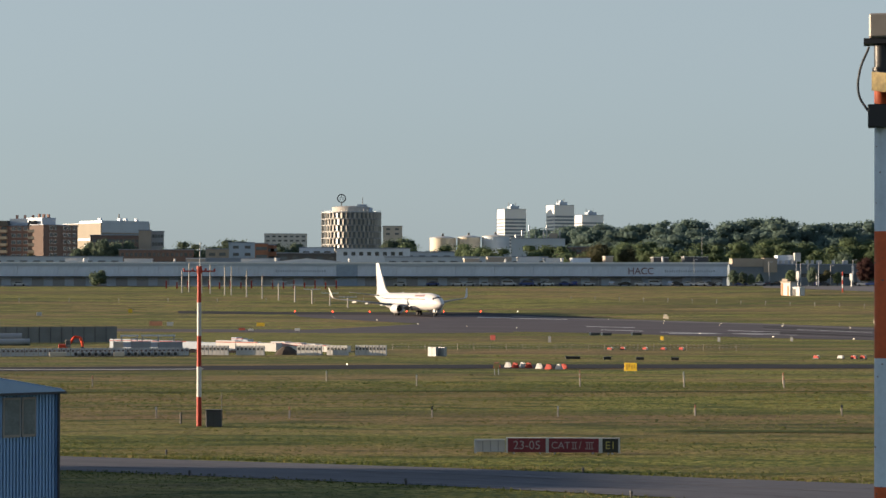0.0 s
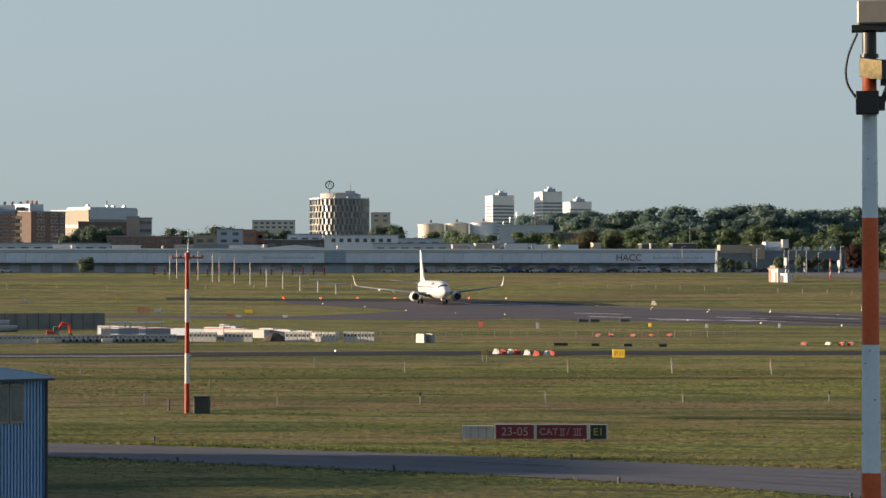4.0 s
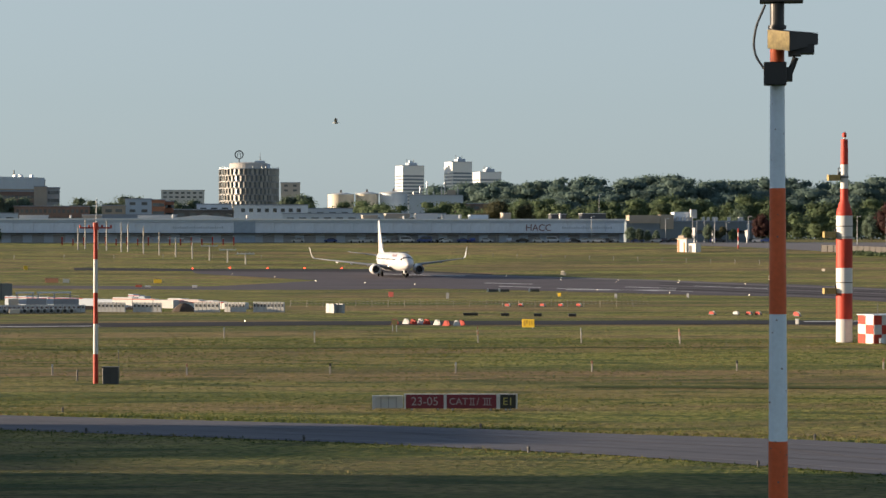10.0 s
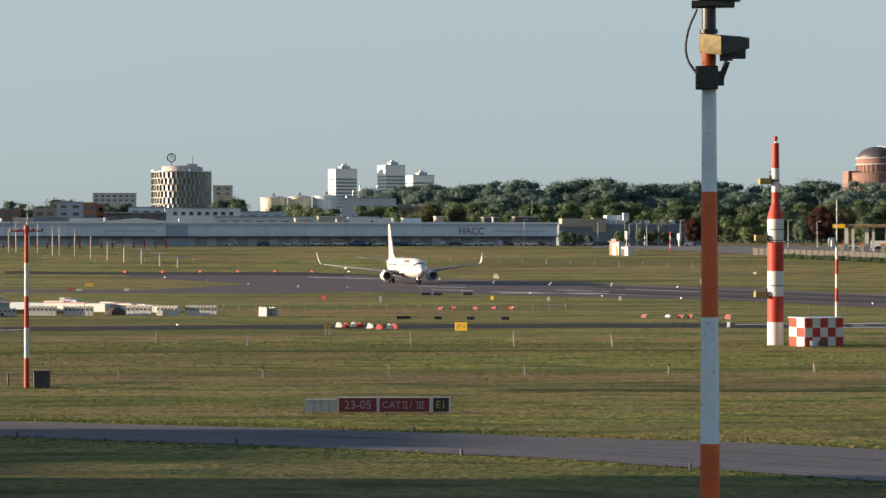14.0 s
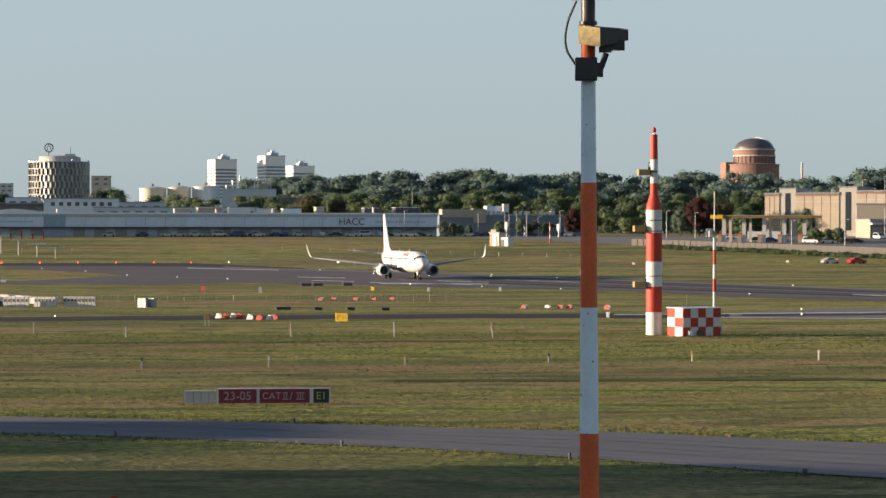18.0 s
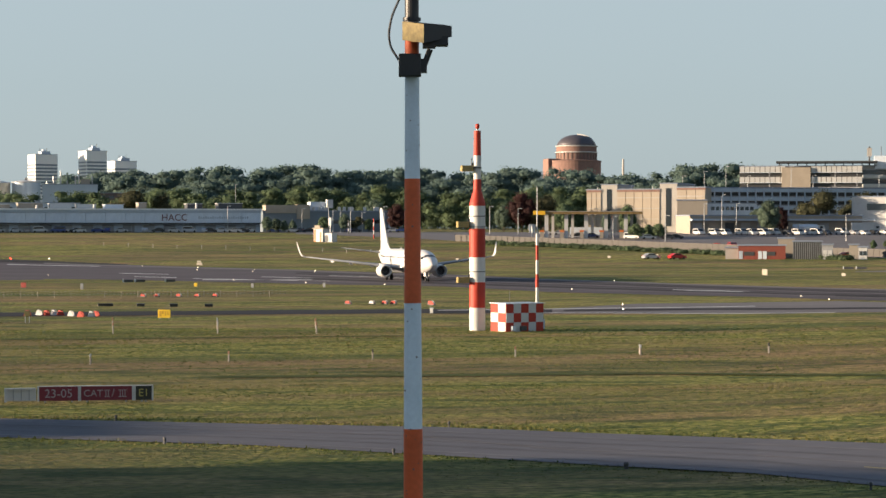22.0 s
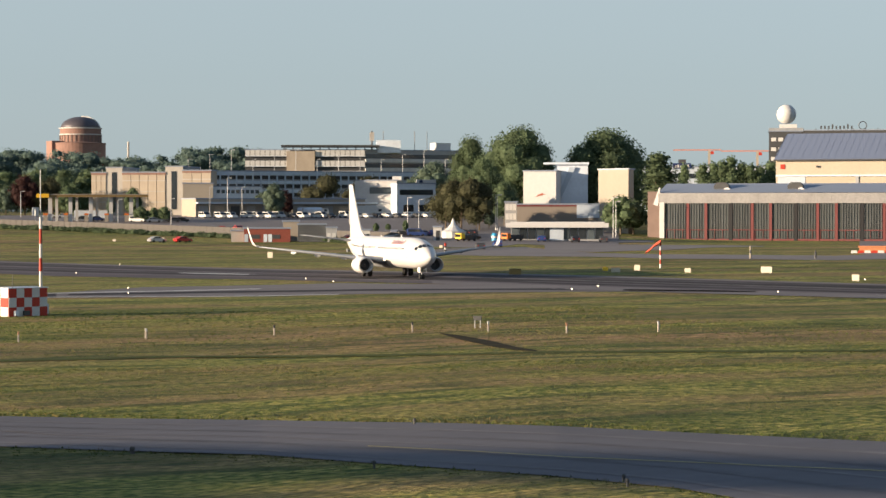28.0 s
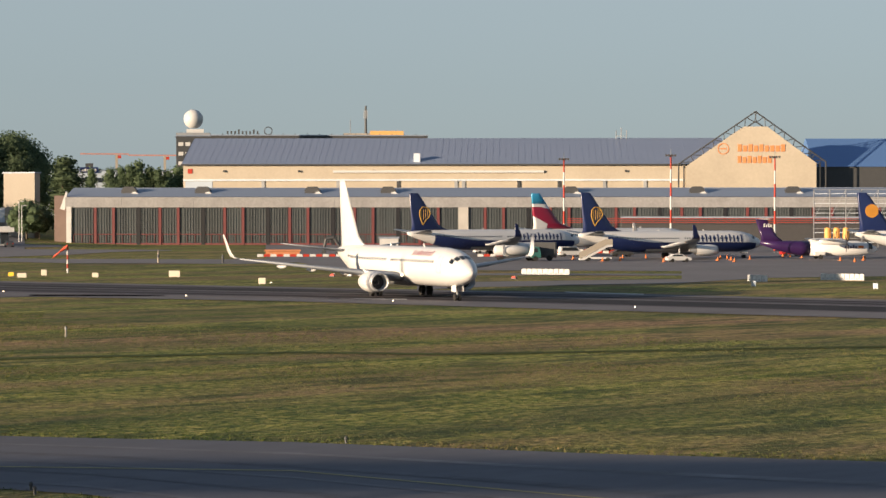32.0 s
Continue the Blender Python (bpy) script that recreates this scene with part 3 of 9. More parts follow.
        part("fan", cyl((5.35, s * 4.83, 1.62), (5.5, s * 4.83, 1.62), 0.84, 0.84, 24), BLACK, nac)
        part("spinner", cyl((5.5, s * 4.83, 1.62), (6.05, s * 4.83, 1.62), 0.3, 0.04, 12), DARK, nac)
        part("intake_lip", loft([ring(6.58, 0.85, 0.1), ring(6.72, 0.93, 0.1), ring(6.52, 1.025, 0.1), ring(6.42, 1.03, 0.1)], caps=False), STEEL, nac, smooth=True)
        part("exhaust_cone", cyl((2.6, s * 4.83, 1.62), (0.9, s * 4.83, 1.66), 0.62, 0.22, 16), STEEL, nac)
        part("pylon", prism([(5.2, 2.5), (2.0, 2.9), (0.2, 2.35), (2.4, 2.0), (5.0, 2.3)], s * 4.83 - 0.16, s * 4.83 + 0.16), engine_mat or WHITE_GLOSS, nac)
        leg = part("main_gear", cyl((0, s * 2.86, 0.5), (0.1, s * 2.6, 2.3), 0.13, 0.16), STEEL, root)
        for o in (-0.43, 0.43):
            part("wheel", cyl((0, s * 2.86 + o - 0.19, 0.56), (0, s * 2.86 + o + 0.19, 0.56), 0.56, n=20), TYRE, leg)
    leg = part("nose_gear", cyl((15.6, 0, 0.3), (15.75, 0, 1.6), 0.09, 0.12), STEEL, root)
    part("gear_door", box(15.1, 16.3, -0.42, -0.37, 0.9, 1.55), WHITE_GLOSS, leg)
    part("gear_door", box(15.1, 16.3, 0.37, 0.42, 0.9, 1.55), WHITE_GLOSS, leg)
    for o in (-0.22, 0.22):
        part("wheel", cyl((15.6, o - 0.1, 0.34), (15.6, o + 0.1, 0.34), 0.34, n=18), TYRE, leg)
    part("antenna", prism([(7.0, 5.25), (6.6, 5.25), (6.5, 5.65), (6.65, 5.65)], -0.03, 0.03), WHITE_GLOSS, root)
    part("antenna", prism([(-2.6, 5.25), (-3.1, 5.25), (-3.1, 5.6), (-2.9, 5.6)], -0.03, 0.03), WHITE_GLOSS, root)
    return root, fin


jet, _ = airliner("airplane", "white twin-engine airliner taxiing with small dark red titles", WHITE_GLOSS, title=(BURGUNDY, 12.6, 6.9, 34, 54, 10))
part("landing_light", cyl((5.3, -1.95, 2.35), (5.42, -1.95, 2.35), 0.16), LAMP_WARM, jet)
FLIGHT = [(0, -5.5, 525.2, -65.7), (1.5, -1.6, 521.8, -76.1), (3, 1.4, 517.4, -80.0), (6, 5.9, 510.3, -83.2), (8, 9.3, 503.1, -83.4), 
             (10, 14.1, 493.1, -81.5), (12, 21.3, 479.1, -81.3), (13.5, 27.7, 469.6, -82.6), (16, 39.2, 446.7, -83.9), (18, 50.2, 427.3, -85.1), 
             (20, 61.8, 401.5, -86.5), (22, 75.2, 376.2, -87.8), (24, 90.4, 349.6, -90.3), (26.5, 108.9, 306.0, -94.2), (28, 119.3, 273.8, -97.2), 
             (29, 126.5, 252.4, -99.3), (30, 135.4, 233.0, -101.8), (31, 142.2, 208.7, -104.5), (32, 149.0, 183.5, -107.9)]


# ---- sites ----
def site(name, az0, d0, az1, d1, label, category, group="", kind="", z=None):
    """A thing whose front runs from one bearing to the other: x along the front, y away from the eye. Returns it and its width."""
    a, b = Vector(spot(az0, d0)), Vector(spot(az1, d1))
    z = gz(*((a + b) / 2)) if z is None else z
    return thing(name, Matrix.Translation((a.x, a.y, z)) @ pose(0, 0, 0, 0, 0, math.degrees(math.atan2(b.y - a.y, b.x - a.x))), label, category, group, kind), (b - a).length, z


def reach(az0, d0, az1, d1, az):
    """How far along a front, from its first end, a bearing crosses it."""
    a, b = Vector(spot(az0, d0)), Vector(spot(az1, d1))
    u, v = b - a, Vector(spot(az, 1.0))
    return u.length * (v.x * a.y - v.y * a.x) / (u.x * v.y - u.y * v.x)


def windows(parent, w, y, rows, x0, x1, cols, win_w, win_h, material=None, name="window", frame_mat=None, depth=0.08):
    """A grid of separate windows on the front at depth y; rows are sill heights."""
    bm = box(-win_w / 2, win_w / 2, -depth, 0.05, 0, win_h)
    me = bpy.data.meshes.new(name)
    bm.to_mesh(me)
    bm.free()
    me.materials.append(material or GLASS_MID)
    out = []
    for z in rows:
        for i in range(cols):
            x = x0 + (x1 - x0) * (i + 0.5) / cols
            out.append(again(name, me, parent, pose(x, y, z)))
    return out


def block(name, az0, el, az1, d0, d1, depth, label, category, wall, roof=None, group="", base=None):
    """A plain-shaped building with a parapet roof; el is the elevation of its top."""
    root, w, z = site(name, az0, d0, az1, d1, label, category, group)
    h = lift(el, (d0 + d1) / 2) - z
    part("wall", box(0, w, 0, depth, -0.5, h), wall, root)
    part("roof", box(-0.25, w + 0.25, -0.25, depth + 0.25, h, h + 0.35), roof or ROOF_GREY, root)
    return root, w, h


# ---- cargo hall ----
def cargo_hall():
    d = 742
    root, w, z = site("cargo_hall", -15.5, 742, 7.6, 742, "long low blue-grey cargo hall with white roof edge", "building")
    top, low = lift(0.45, d) - z, lift(0.13, d) - z
    part("wall", box(0, w, 1.2, 20, -0.5, low + 0.4), SHEET_BLUE, root, "blue-grey lower wall")
    part("roof", box(-0.4, w + 0.4, -0.6, 21, top, top + 0.5), TOWER_WHITE, root, "pale roof edge")
    part("wall", box(0, w, 0.9, 20, low, top), SHEET_BLUE, root)
    n = 46
    pan = box(0.04, w / n - 0.04, -0.12, 0.9, low, top - 0.9)
    me = bpy.data.meshes.new("panel")
    pan.to_mesh(me)
    pan.free()
    me.materials.append(SHEET_LIGHT)
    for i in range(n):
        again("panel", me, root, pose(w * i / n, 0, 0))
    part("fascia", box(-0.1, w + 0.1, -0.3, 0.95, top - 0.8, top), SHEET_BLUE, root)
    part("canopy", box(0, w, -1.6, 1.0, low - 0.35, low - 0.05), DARK, root, "dark canopy over the loading doors")
    dm = box(-1.9, 1.9, 1.05, 1.25, 0, low - 0.6)
    me = bpy.data.meshes.new("loading_door")
    dm.to_mesh(me)
    dm.free()
    me.materials.append(GREY)
    for i in range(44):
        again("loading_door", me, root, pose(w * (i + 0.5) / 44, 0, 0))
    gx = lambda az: reach(-15.5, 742, 7.6, 742, az)
    part("stair_tower", box(gx(-2.45), gx(-1.9), -0.35, 3, 0, top - 0.4), mat("blue_panel", (0.27, 0.34, 0.42), 0.5), root, "blue panel bay")
    letters("HACC", 3.1, mat("faded_red_letters", (0.13, 0.022, 0.025), 0.6), root, pose(gx(5.39), -0.2, (low + top - 0.9) / 2, 90))
    for az0, az1, m in ((6.0, 7.3, SHEET_BLUE), (-4.0, -2.7, SHEET_BLUE)):
        bm = bmesh.new()
        for i in range(22):
            u = gx(az0) + (gx(az1) - gx(az0)) * i / 22
            box(u, u + 0.55 * (gx(az1) - gx(az0)) / 22, -0.17, -0.1, (low + top) / 2 - 0.75, (low + top) / 2 - (0.15 if i % 3 else -0.05), bm)
        tagged(part("faded_lettering", bm, mat("faded_blue_letters", (0.36, 0.42, 0.48), 0.6), root), kind="stuff")
    rng = random.Random(4)
    for az, wd, h, m in ((-9.4, 7, 1.2, WHITE), (-7.9, 9, 1.0, WHITE), (-6.3, 6, 1.1, CREAM), (-4.9, 12, 1.0, WHITE), (0.9, 5, 1.2, CREAM), (1.5, 8, 1.7, CREAM), (2.3, 7, 1.6, WHITE), (3.0, 6, 1.3, WHITE), (3.7, 6, 1.3, SHEET_LIGHT),
                         (4.55, 2.6, 1.9, CONCRETE_TAN), (5.8, 5, 1.6, DARK), (6.6, 8, 1.8, DARK)):
        part("roof_unit", box(gx(az), gx(az) + wd, 6, 12, top + 0.5, top + 0.5 + h), m, root)
        part("roof_unit", box(gx(az) - 0.2, gx(az) + wd + 0.2, 5.8, 12.2, top + 0.5 + h, top + 0.65 + h), WHITE, root)
    for az in (-8.9, -6.6, -4.0, -2.1, 1.95, 3.4, 6.0):
        part("roof_vent", cyl((gx(az), 4, top + 0.4), (gx(az), 4, top + 1.5 + rng.random()), 0.35), WHITE, root)
    part("roof_light", prism([(gx(-4.2), top + 0.5), (gx(-3.2), top + 1.7), (gx(-2.3), top + 0.7), (gx(-2.3), top + 0.5)], 2, 8), WHITE, root)


cargo_hall()


# ---- hangars ----
HANGAR_FASCIA = mat("ribbed_fascia", (0.265, 0.262, 0.262), 0.6, var=0.2, scale=0.2, fine=1.6)
HANGAR_CREAM = mat("hangar_render", (0.43, 0.375, 0.295), 0.8, var=0.10, scale=0.12, fine=1.2)


def front_hangar():
    root, w, z = site("hangar", 30.55, 590, 53.5, 590, "long hangar with red door posts and ribbed glass doors", "hangar")
    d = 585
    top, eave, door = lift(0.60, d) - z, lift(0.46, d) - z, lift(0.20, d) - z
    part("wall", box(0, w, 1.2, 60, -0.5, eave), CONCRETE, root)
    roof_top = lift(0.64, d + 10) - z
    part("roof", prism([(0, 0), (1, 0), (1, 1)], 0, 1), ROOF_GREY, root).matrix_basis = Matrix(((0, w + 1, 0, -0.5), (12, 0, 0, 0.2), (0, 0, roof_top - eave + 0.6, eave + 0.1), (0, 0, 0, 1)))
    part("roof", box(-0.5, w + 0.5, 12, 62, eave, roof_top + 0.7), ROOF_GREY, root)
    part("fascia", box(-0.3, w, -0.4, 1.2, door, eave), HANGAR_FASCIA, root, "pale ribbed fascia over the doors")
    bm = bmesh.new()
    for i in range(int(w / 0.9)):
        box(i * 0.9, i * 0.9 + 0.12, -0.43, -0.4, door + 0.1, eave - 0.15, bm)
    tagged(part("fascia_ribs", bm, HANGAR_FASCIA, root), kind="stuff")
    part("gable_wall", prism([(0, -0.4), (1.3, -0.4), (1.3, door + 0.2), (0, door + 0.2)], -0.5, 0.9), WHITE_DIRTY, root, "white end pier")
    part("side_wall", box(-4.5, -0.4, 6, 60, -0.5, eave + 0.5), BRICK_DARK, root, "red brick side building")
    part("gable_edge", prism([(-1.8, eave - 3), (-0.2, eave + 1.6), (0.1, eave + 1.2), (-0.6, eave - 3.4)], 0.2, 1.0), WHITE, root, "white gable edge")
    bay = 17.0
    n = int((w - 2.4) / bay)
    ribm = box(-0.05, 0.05, -0.16, 0.06, 0, door)
    rib = bpy.data.meshes.new("rib")
    ribm.to_mesh(rib)
    ribm.free()
    rib.materials.append(mat("dull_rib", (0.12, 0.125, 0.13), 0.6))
    pm = box(0.03, bay / 6 - 0.03, 0, 0.12, 0.0, door)
    pane = bpy.data.meshes.new("door_pane")
    pm.to_mesh(pane)
    pm.free()
    pane.materials.append(GLASS_HANGAR)
    for b in range(n):
        x0 = 1.9 + b * bay
        leaf = part("hangar_door", box(x0, x0 + bay, 0.35, 0.5, 0, door), DARK, root)
        for k in range(6):
            again("door_pane", pane, leaf, pose(x0 + k * bay / 6, 0.1, 0))
        for k in range(24):
            if k % 8 and k not in (8, 16):
                again("rib", rib, leaf, pose(x0 + k * bay / 24, 0.08, 0))
        for u in (1 / 3, 0.615):
            part("red_post", box(x0 + bay * u - 0.36, x0 + bay * u + 0.36, -0.3, 0.1, 0, door), RED_BRICKISH, leaf, "red steel door post")
        part("red_rail", box(x0, x0 + bay, -0.14, 0.0, 2.7, 2.95), RED_BRICKISH, leaf)
        part("red_rail", box(x0, x0 + bay, -0.14, 0.0, 0.05, 0.5), RED_BRICKISH, leaf)
        bm = bmesh.new()
        for k in range(8):
            box(x0 + k * bay / 8 - 0.05, x0 + k * bay / 8 + 0.05, -0.12, 0.0, 0.5, 2.7, bm)
        part("red_grille", bm, RED_BRICKISH, leaf)
        if b == 5:
            part("pier", box(x0 + bay - 1.3, x0 + bay + 1.3, -0.6, 0.3, 0, door), CONCRETE, leaf)
        else:
            part("pier", box(x0 + bay - 0.45, x0 + bay + 0.45, -0.25, 0.2, 0, door), BLACK, leaf)
    for x in (15.5, 35, 64, 84, 132, 165, 190):
        part("roof_vent", prism([(-2.0, 0), (2.0, 0), (2.0, 1.0), (1.2, 1.9), (-1.2, 1.9), (-2.0, 1.0)], 0, 2.4), DARK, root, at=pose(x, 5, roof_top - 1.0))
        part("vent_hood", prism([(0.0, 0), (1.9, 0), (1.9, 0.35), (1.2, 0.8), (0.4, 0.6)], -0.25, 0.6), WHITE, root, at=pose(x + 0.6, 4.6, roof_top - 1.2))


def rear_hangar():
    d = 690
    root, w, z = site("maintenance_hangar", 33.5, d, 55, d + 10, "large cream hangar with a lilac-grey panelled roof", "hangar")
    eave, ridge = lift(1.30, d) - z, lift(1.97, d + 25) - z
    at = lambda az: reach(33.5, d, 55, d + 10, az)
    gl = at(46.39)
    part("wall", box(0, gl, 0, 60, -0.5, eave), HANGAR_CREAM, root)
    part("roof", prism([(0, 0), (1, 1), (2, 0)], 0, 1), ROOF_LILAC, root).matrix_basis = Matrix(((0, gl + 14, 0, -0.5), (28, 0, 0, -0.8), (0, 0, ridge - eave, eave), (0, 0, 0, 1)))
    part("gable_end", prism([(0.2, 0.15), (1, 0.93), (1.8, 0.15)], 0, 1), DARK, root).matrix_basis = Matrix(((0, 0.6, 0, -1.1), (28, 0, 0, -0.8), (0, 0, ridge - eave, eave), (0, 0, 0, 1)))
    bm = bmesh.new()
    tilt = (ridge - eave) / 28
    for i in range(84):
        x = -0.4 + (gl + 13) * i / 84
        a = [bm.verts.new(p) for p in ((x, -0.7, eave + 0.03), (x + 0.1, -0.7, eave + 0.03), (x + 0.1, 27.2, eave + 27.9 * tilt + 0.03), (x, 27.2, eave + 27.9 * tilt + 0.03))]
        c = [bm.verts.new(v.co + Vector((0, 0, 0.035))) for v in a]
        bm.faces.new(c)
        for k in range(4):
            bm.faces.new((a[k], a[(k + 1) % 4], c[(k + 1) % 4], c[k]))
    tagged(part("roof_seams", bm, ROOF_LILAC, root), kind="stuff")
    part("gutter", box(-0.6, gl, -1.1, -0.6, eave - 0.35, eave + 0.1), DARK, root)
    part("ledge", box(0, gl, -0.5, 0, eave - 5.1, eave - 4.6), SHEET_LIGHT, root)
    part("upper_ledge", box(gl * 0.3, gl * 0.72, -0.7, 0, eave - 2.6, eave - 1.9), WHITE, root)
    for u in (0.16, 0.31, 0.43, 0.545, 0.56, 0.67, 0.75, 0.84, 0.92):
        part("pilaster", box(gl * u - 0.5, gl * u + 0.5, -0.3, 0.1, 0, eave - 5), DARK if u in (0.43, 0.67, 0.75) else GREY, root)
    part("side_window", box(0.6, 9, -0.12, 0.05, eave - 8, eave - 5.2), SHEET_BLUE, root)
    part("red_sign", box(1.4, 2.8, -0.15, 0, eave - 2.8, eave - 1.4), RED, root)
    for u in (0.08, 0.23, 0.38, 0.6, 0.88):
        part("wall_lamp", box(gl * u, gl * u + 0.7, -0.6, 0, eave - 2.4, eave - 1.8), DARK, root)
    part("roof_cowl", box(at(39.4), at(39.4) + 2.0, 1.5, 3.5, eave + 0.5, eave + 3.4), SHEET_LIGHT, root)
    for dx in (-1.6, 0, 1.7):
        part("roof_aerial", cyl((at(44.85) + dx, 26, ridge - 1.5), (at(44.85) + dx, 26, ridge + 2.4 + 0.8 * (dx == 0)), 0.14, n=6), STEEL, root)
    part("aerial_frame", box(at(44.85) - 1.8, at(44.85) + 1.9, 25.9, 26.1, ridge + 0.5, ridge + 0.7), STEEL, root)
    # the tall gabled front with its roof truss
    gx0, gx1, ap = gl, at(49.67), lift(2.24, d) - z
    sh = lift(1.27, d) - z
    mid = at(48.15)
    part("gabled_front", prism([(gx0, 0), (gx1, 0), (gx1, sh + 0.6), (mid + 3.5, ap), (mid - 3.5, ap), (gx0, sh - 0.4)], -3, 4), HANGAR_CREAM, root, "tall cream gabled hangar front")
    tr = bmesh.new()
    pk = lift(2.62, d) - z
    lo0, lo1 = Vector((gx0 - 2.2, -2, eave)), Vector((gx1 + 3.0, -2, eave + 0.6))
    pkv = Vector((mid, -2, pk))
    for a, b in ((lo0, pkv), (lo1, pkv), (lo0 + Vector((2, 0, -1.2)), pkv - Vector((0, 0, 3))), (lo1 + Vector((-2, 0, -1.2)), pkv - Vector((0, 0, 3))), (lo0, lo0 - Vector((0, 0, 9))), (lo1, lo1 - Vector((0, 0, 12))), (lo0 + Vector((1.6, 0, 0)), lo0 + Vector((1.6, 0, -9))), (lo1 - Vector((1.8, 0, 0)), lo1 - Vector((1.8, 0, 12)))):
        cyl(a, b, 0.24, n=6, bm=tr)
    for s, lo in ((1, lo0), (-1, lo1)):
        for i in range(7):
            a = lo.lerp(pkv, (i + 0.2) / 7)
            b = (lo + Vector((2 * s, 0, -1.2))).lerp(pkv - Vector((0, 0, 3)), (i + 0.9) / 7)
            c = lo.lerp(pkv, (i + 1.1) / 7)
            cyl(a, b, 0.13, n=5, bm=tr)
            cyl(b, c, 0.13, n=5, bm=tr)
    part("roof_truss", tr, DARK, root, "dark open steel roof truss")
    om = mat("orange_letters", (0.62, 0.24, 0.09), 0.5)
    lg = bmesh.new()
    cx, cz, r = gx0 + (gx1 - gx0) * 0.285, lift(1.68, d) - z, 1.75
    for k in range(28):
        a0, a1 = 2 * math.pi * k / 28, 2 * math.pi * (k + 1) / 28
        q = [lg.verts.new((cx + rr * math.cos(a), -3.12, cz + rr * math.sin(a))) for rr, a in ((r, a0), (r, a1), (r - 0.28, a1), (r - 0.28, a0))]
        lg.faces.new(q)
    box(cx - 1.0, cx + 1.0, -3.14, -3.06, cz - 0.15, cz + 0.2, lg)
    part("round_emblem", lg, om, root, "orange ring emblem")
    for el, u0, u1, k in ((1.69, 0.395, 0.77, 9), (1.40, 0.395, 0.665, 7)):
        zz = lift(el, d) - z
        for i in range(k):
            x0 = gx0 + (gx1 - gx0) * (u0 + (u1 - u0) * i / k)
            ww = (gx1 - gx0) * (u1 - u0) / k
            t = 1.35 if i in (0, 2, 4, k - 1) else 0.95
            part("title_bar", box(x0, x0 + 0.74 * ww, -3.14, -3.04, zz - 0.95, zz + t * 0.9), om, root)
    # the blue-roofed wing beside the gable
    part("wing_wall", box(gx1 + 1, w + 30, 6, 50, 0, lift(1.24, d) - z), DARK, root)
    part("wing_roof", prism([(0, 0), (1, 1), (2, 0)], 0, 1), ROOF_BLUE, root).matrix_basis = Matrix(((0, w + 30 - gx1, 0, gx1 + 1), (26, 0, 0, 5.5), (0, 0, ridge - eave + 0.6, lift(1.24, d) - z), (0, 0, 0, 1)))


front_hangar()
rear_hangar()


# ---- office tower, water tower ----
def round_tower():
    d = 1250
    x, y = spot(-2.06, d + 16)
    z0 = gz(x, y)
    root = thing("office_tower", pose(x, y, z0), "round glazed office tower with a set-back crown", "tower")
    r = (d + 16) * math.tan(radians(0.755))
    top = lift(1.79, d) - z0
    part("core", turned([(r - 0.7, 0), (r - 0.7, top)], 48), mat("blue_tower_glass", (0.15, 0.18, 0.21), 0.35, var=0.15, scale=0.3), root)
    fl = 3.62
    n = int(top / fl) + 1
    slab = turned([(r + 0.3, 0), (r + 0.3, 0.55)], 60)
    sm = bpy.data.meshes.new("floor_band")
    slab.to_mesh(sm)
    slab.free()
    sm.materials.append(mat("tower_floor_edge", (0.28, 0.29, 0.30), 0.5))
    fm = box(-0.72, 0.72, -0.12, 0.12, 0.1, fl - 0.1)
    fin_me = bpy.data.meshes.new("facade_panel")
    fm.to_mesh(fin_me)
    fm.free()
    fin_me.materials.append(mat("facade_panel", (0.29, 0.275, 0.25), 0.35, 0.0, var=0.08, rnd=0.30))
    for i in range(n):
        again("floor_band", sm, root, pose(0, 0, top - i * fl - 0.42))
    for i in range(7):
        for k in range(40):
            a = 2 * math.pi * (k + 0.35 * (i % 2)) / 40
            if math.sin(a) > 0.6:
                continue
            again("facade_panel", fin_me, root, pose(r * math.cos(a), r * math.sin(a), top - (i + 1) * fl - 0.42, 0, 0, math.degrees(a) - 90 - 22))
    part("crown", turned([(r * 0.66, top), (r * 0.66, top + 3.0), (r * 0.6, top + 3.4), (r * 0.4, top + 3.7)], 40), CONCRETE, root, "set-back pale crown")
    part("parapet", turned([(r + 0.3, top - 0.1), (r + 0.3, top + 0.25)], 48), SHEET_BLUE, root)
    for k in range(40):
        a = 2 * math.pi * k / 40
        part("roof_rail", cyl((r * math.cos(a), r * math.sin(a), top), (r * math.cos(a), r * math.sin(a), top + 1.2), 0.09, n=5), STEEL, root)
    bm = bmesh.new()
    hoop = [[bm.verts.new((q * math.cos(2 * math.pi * k / 28), q * math.sin(2 * math.pi * k / 28), zq)) for q, zq in ((1.95, -0.3), (2.55, -0.3), (2.55, 0.3), (1.95, 0.3))] for k in range(28)]
    for k in range(28):
        for j in range(4):
            bm.faces.new((hoop[k][j], hoop[k][(j + 1) % 4], hoop[(k + 1) % 28][(j + 1) % 4], hoop[(k + 1) % 28][j]))
    bmesh.ops.recalc_face_normals(bm, faces=bm.faces)
    ring = part("ring_emblem", bm, DARK, root, "round dark ring emblem", at=pose(-5.6, 0, top + 8.2, 90))
    for bx0, bx1, by0, by1 in ((-0.2, 0.2, 0.3, 2.0), (-1.0, -0.65, -1.3, 0.9), (0.65, 1.0, -1.3, 0.9)):
        part("emblem_bar", box(bx0, bx1, by0, by1, -0.22, 0.22), DARK, ring)
    part("emblem_post", cyl((-5.6, 0, top + 3.4), (-5.6, 0, top + 5.8), 0.3, n=8), DARK, root)
    part("mast", cyl((6.3, 0, top + 4), (6.3, 0, top + 9), 0.25, 0.12), DARK, root)
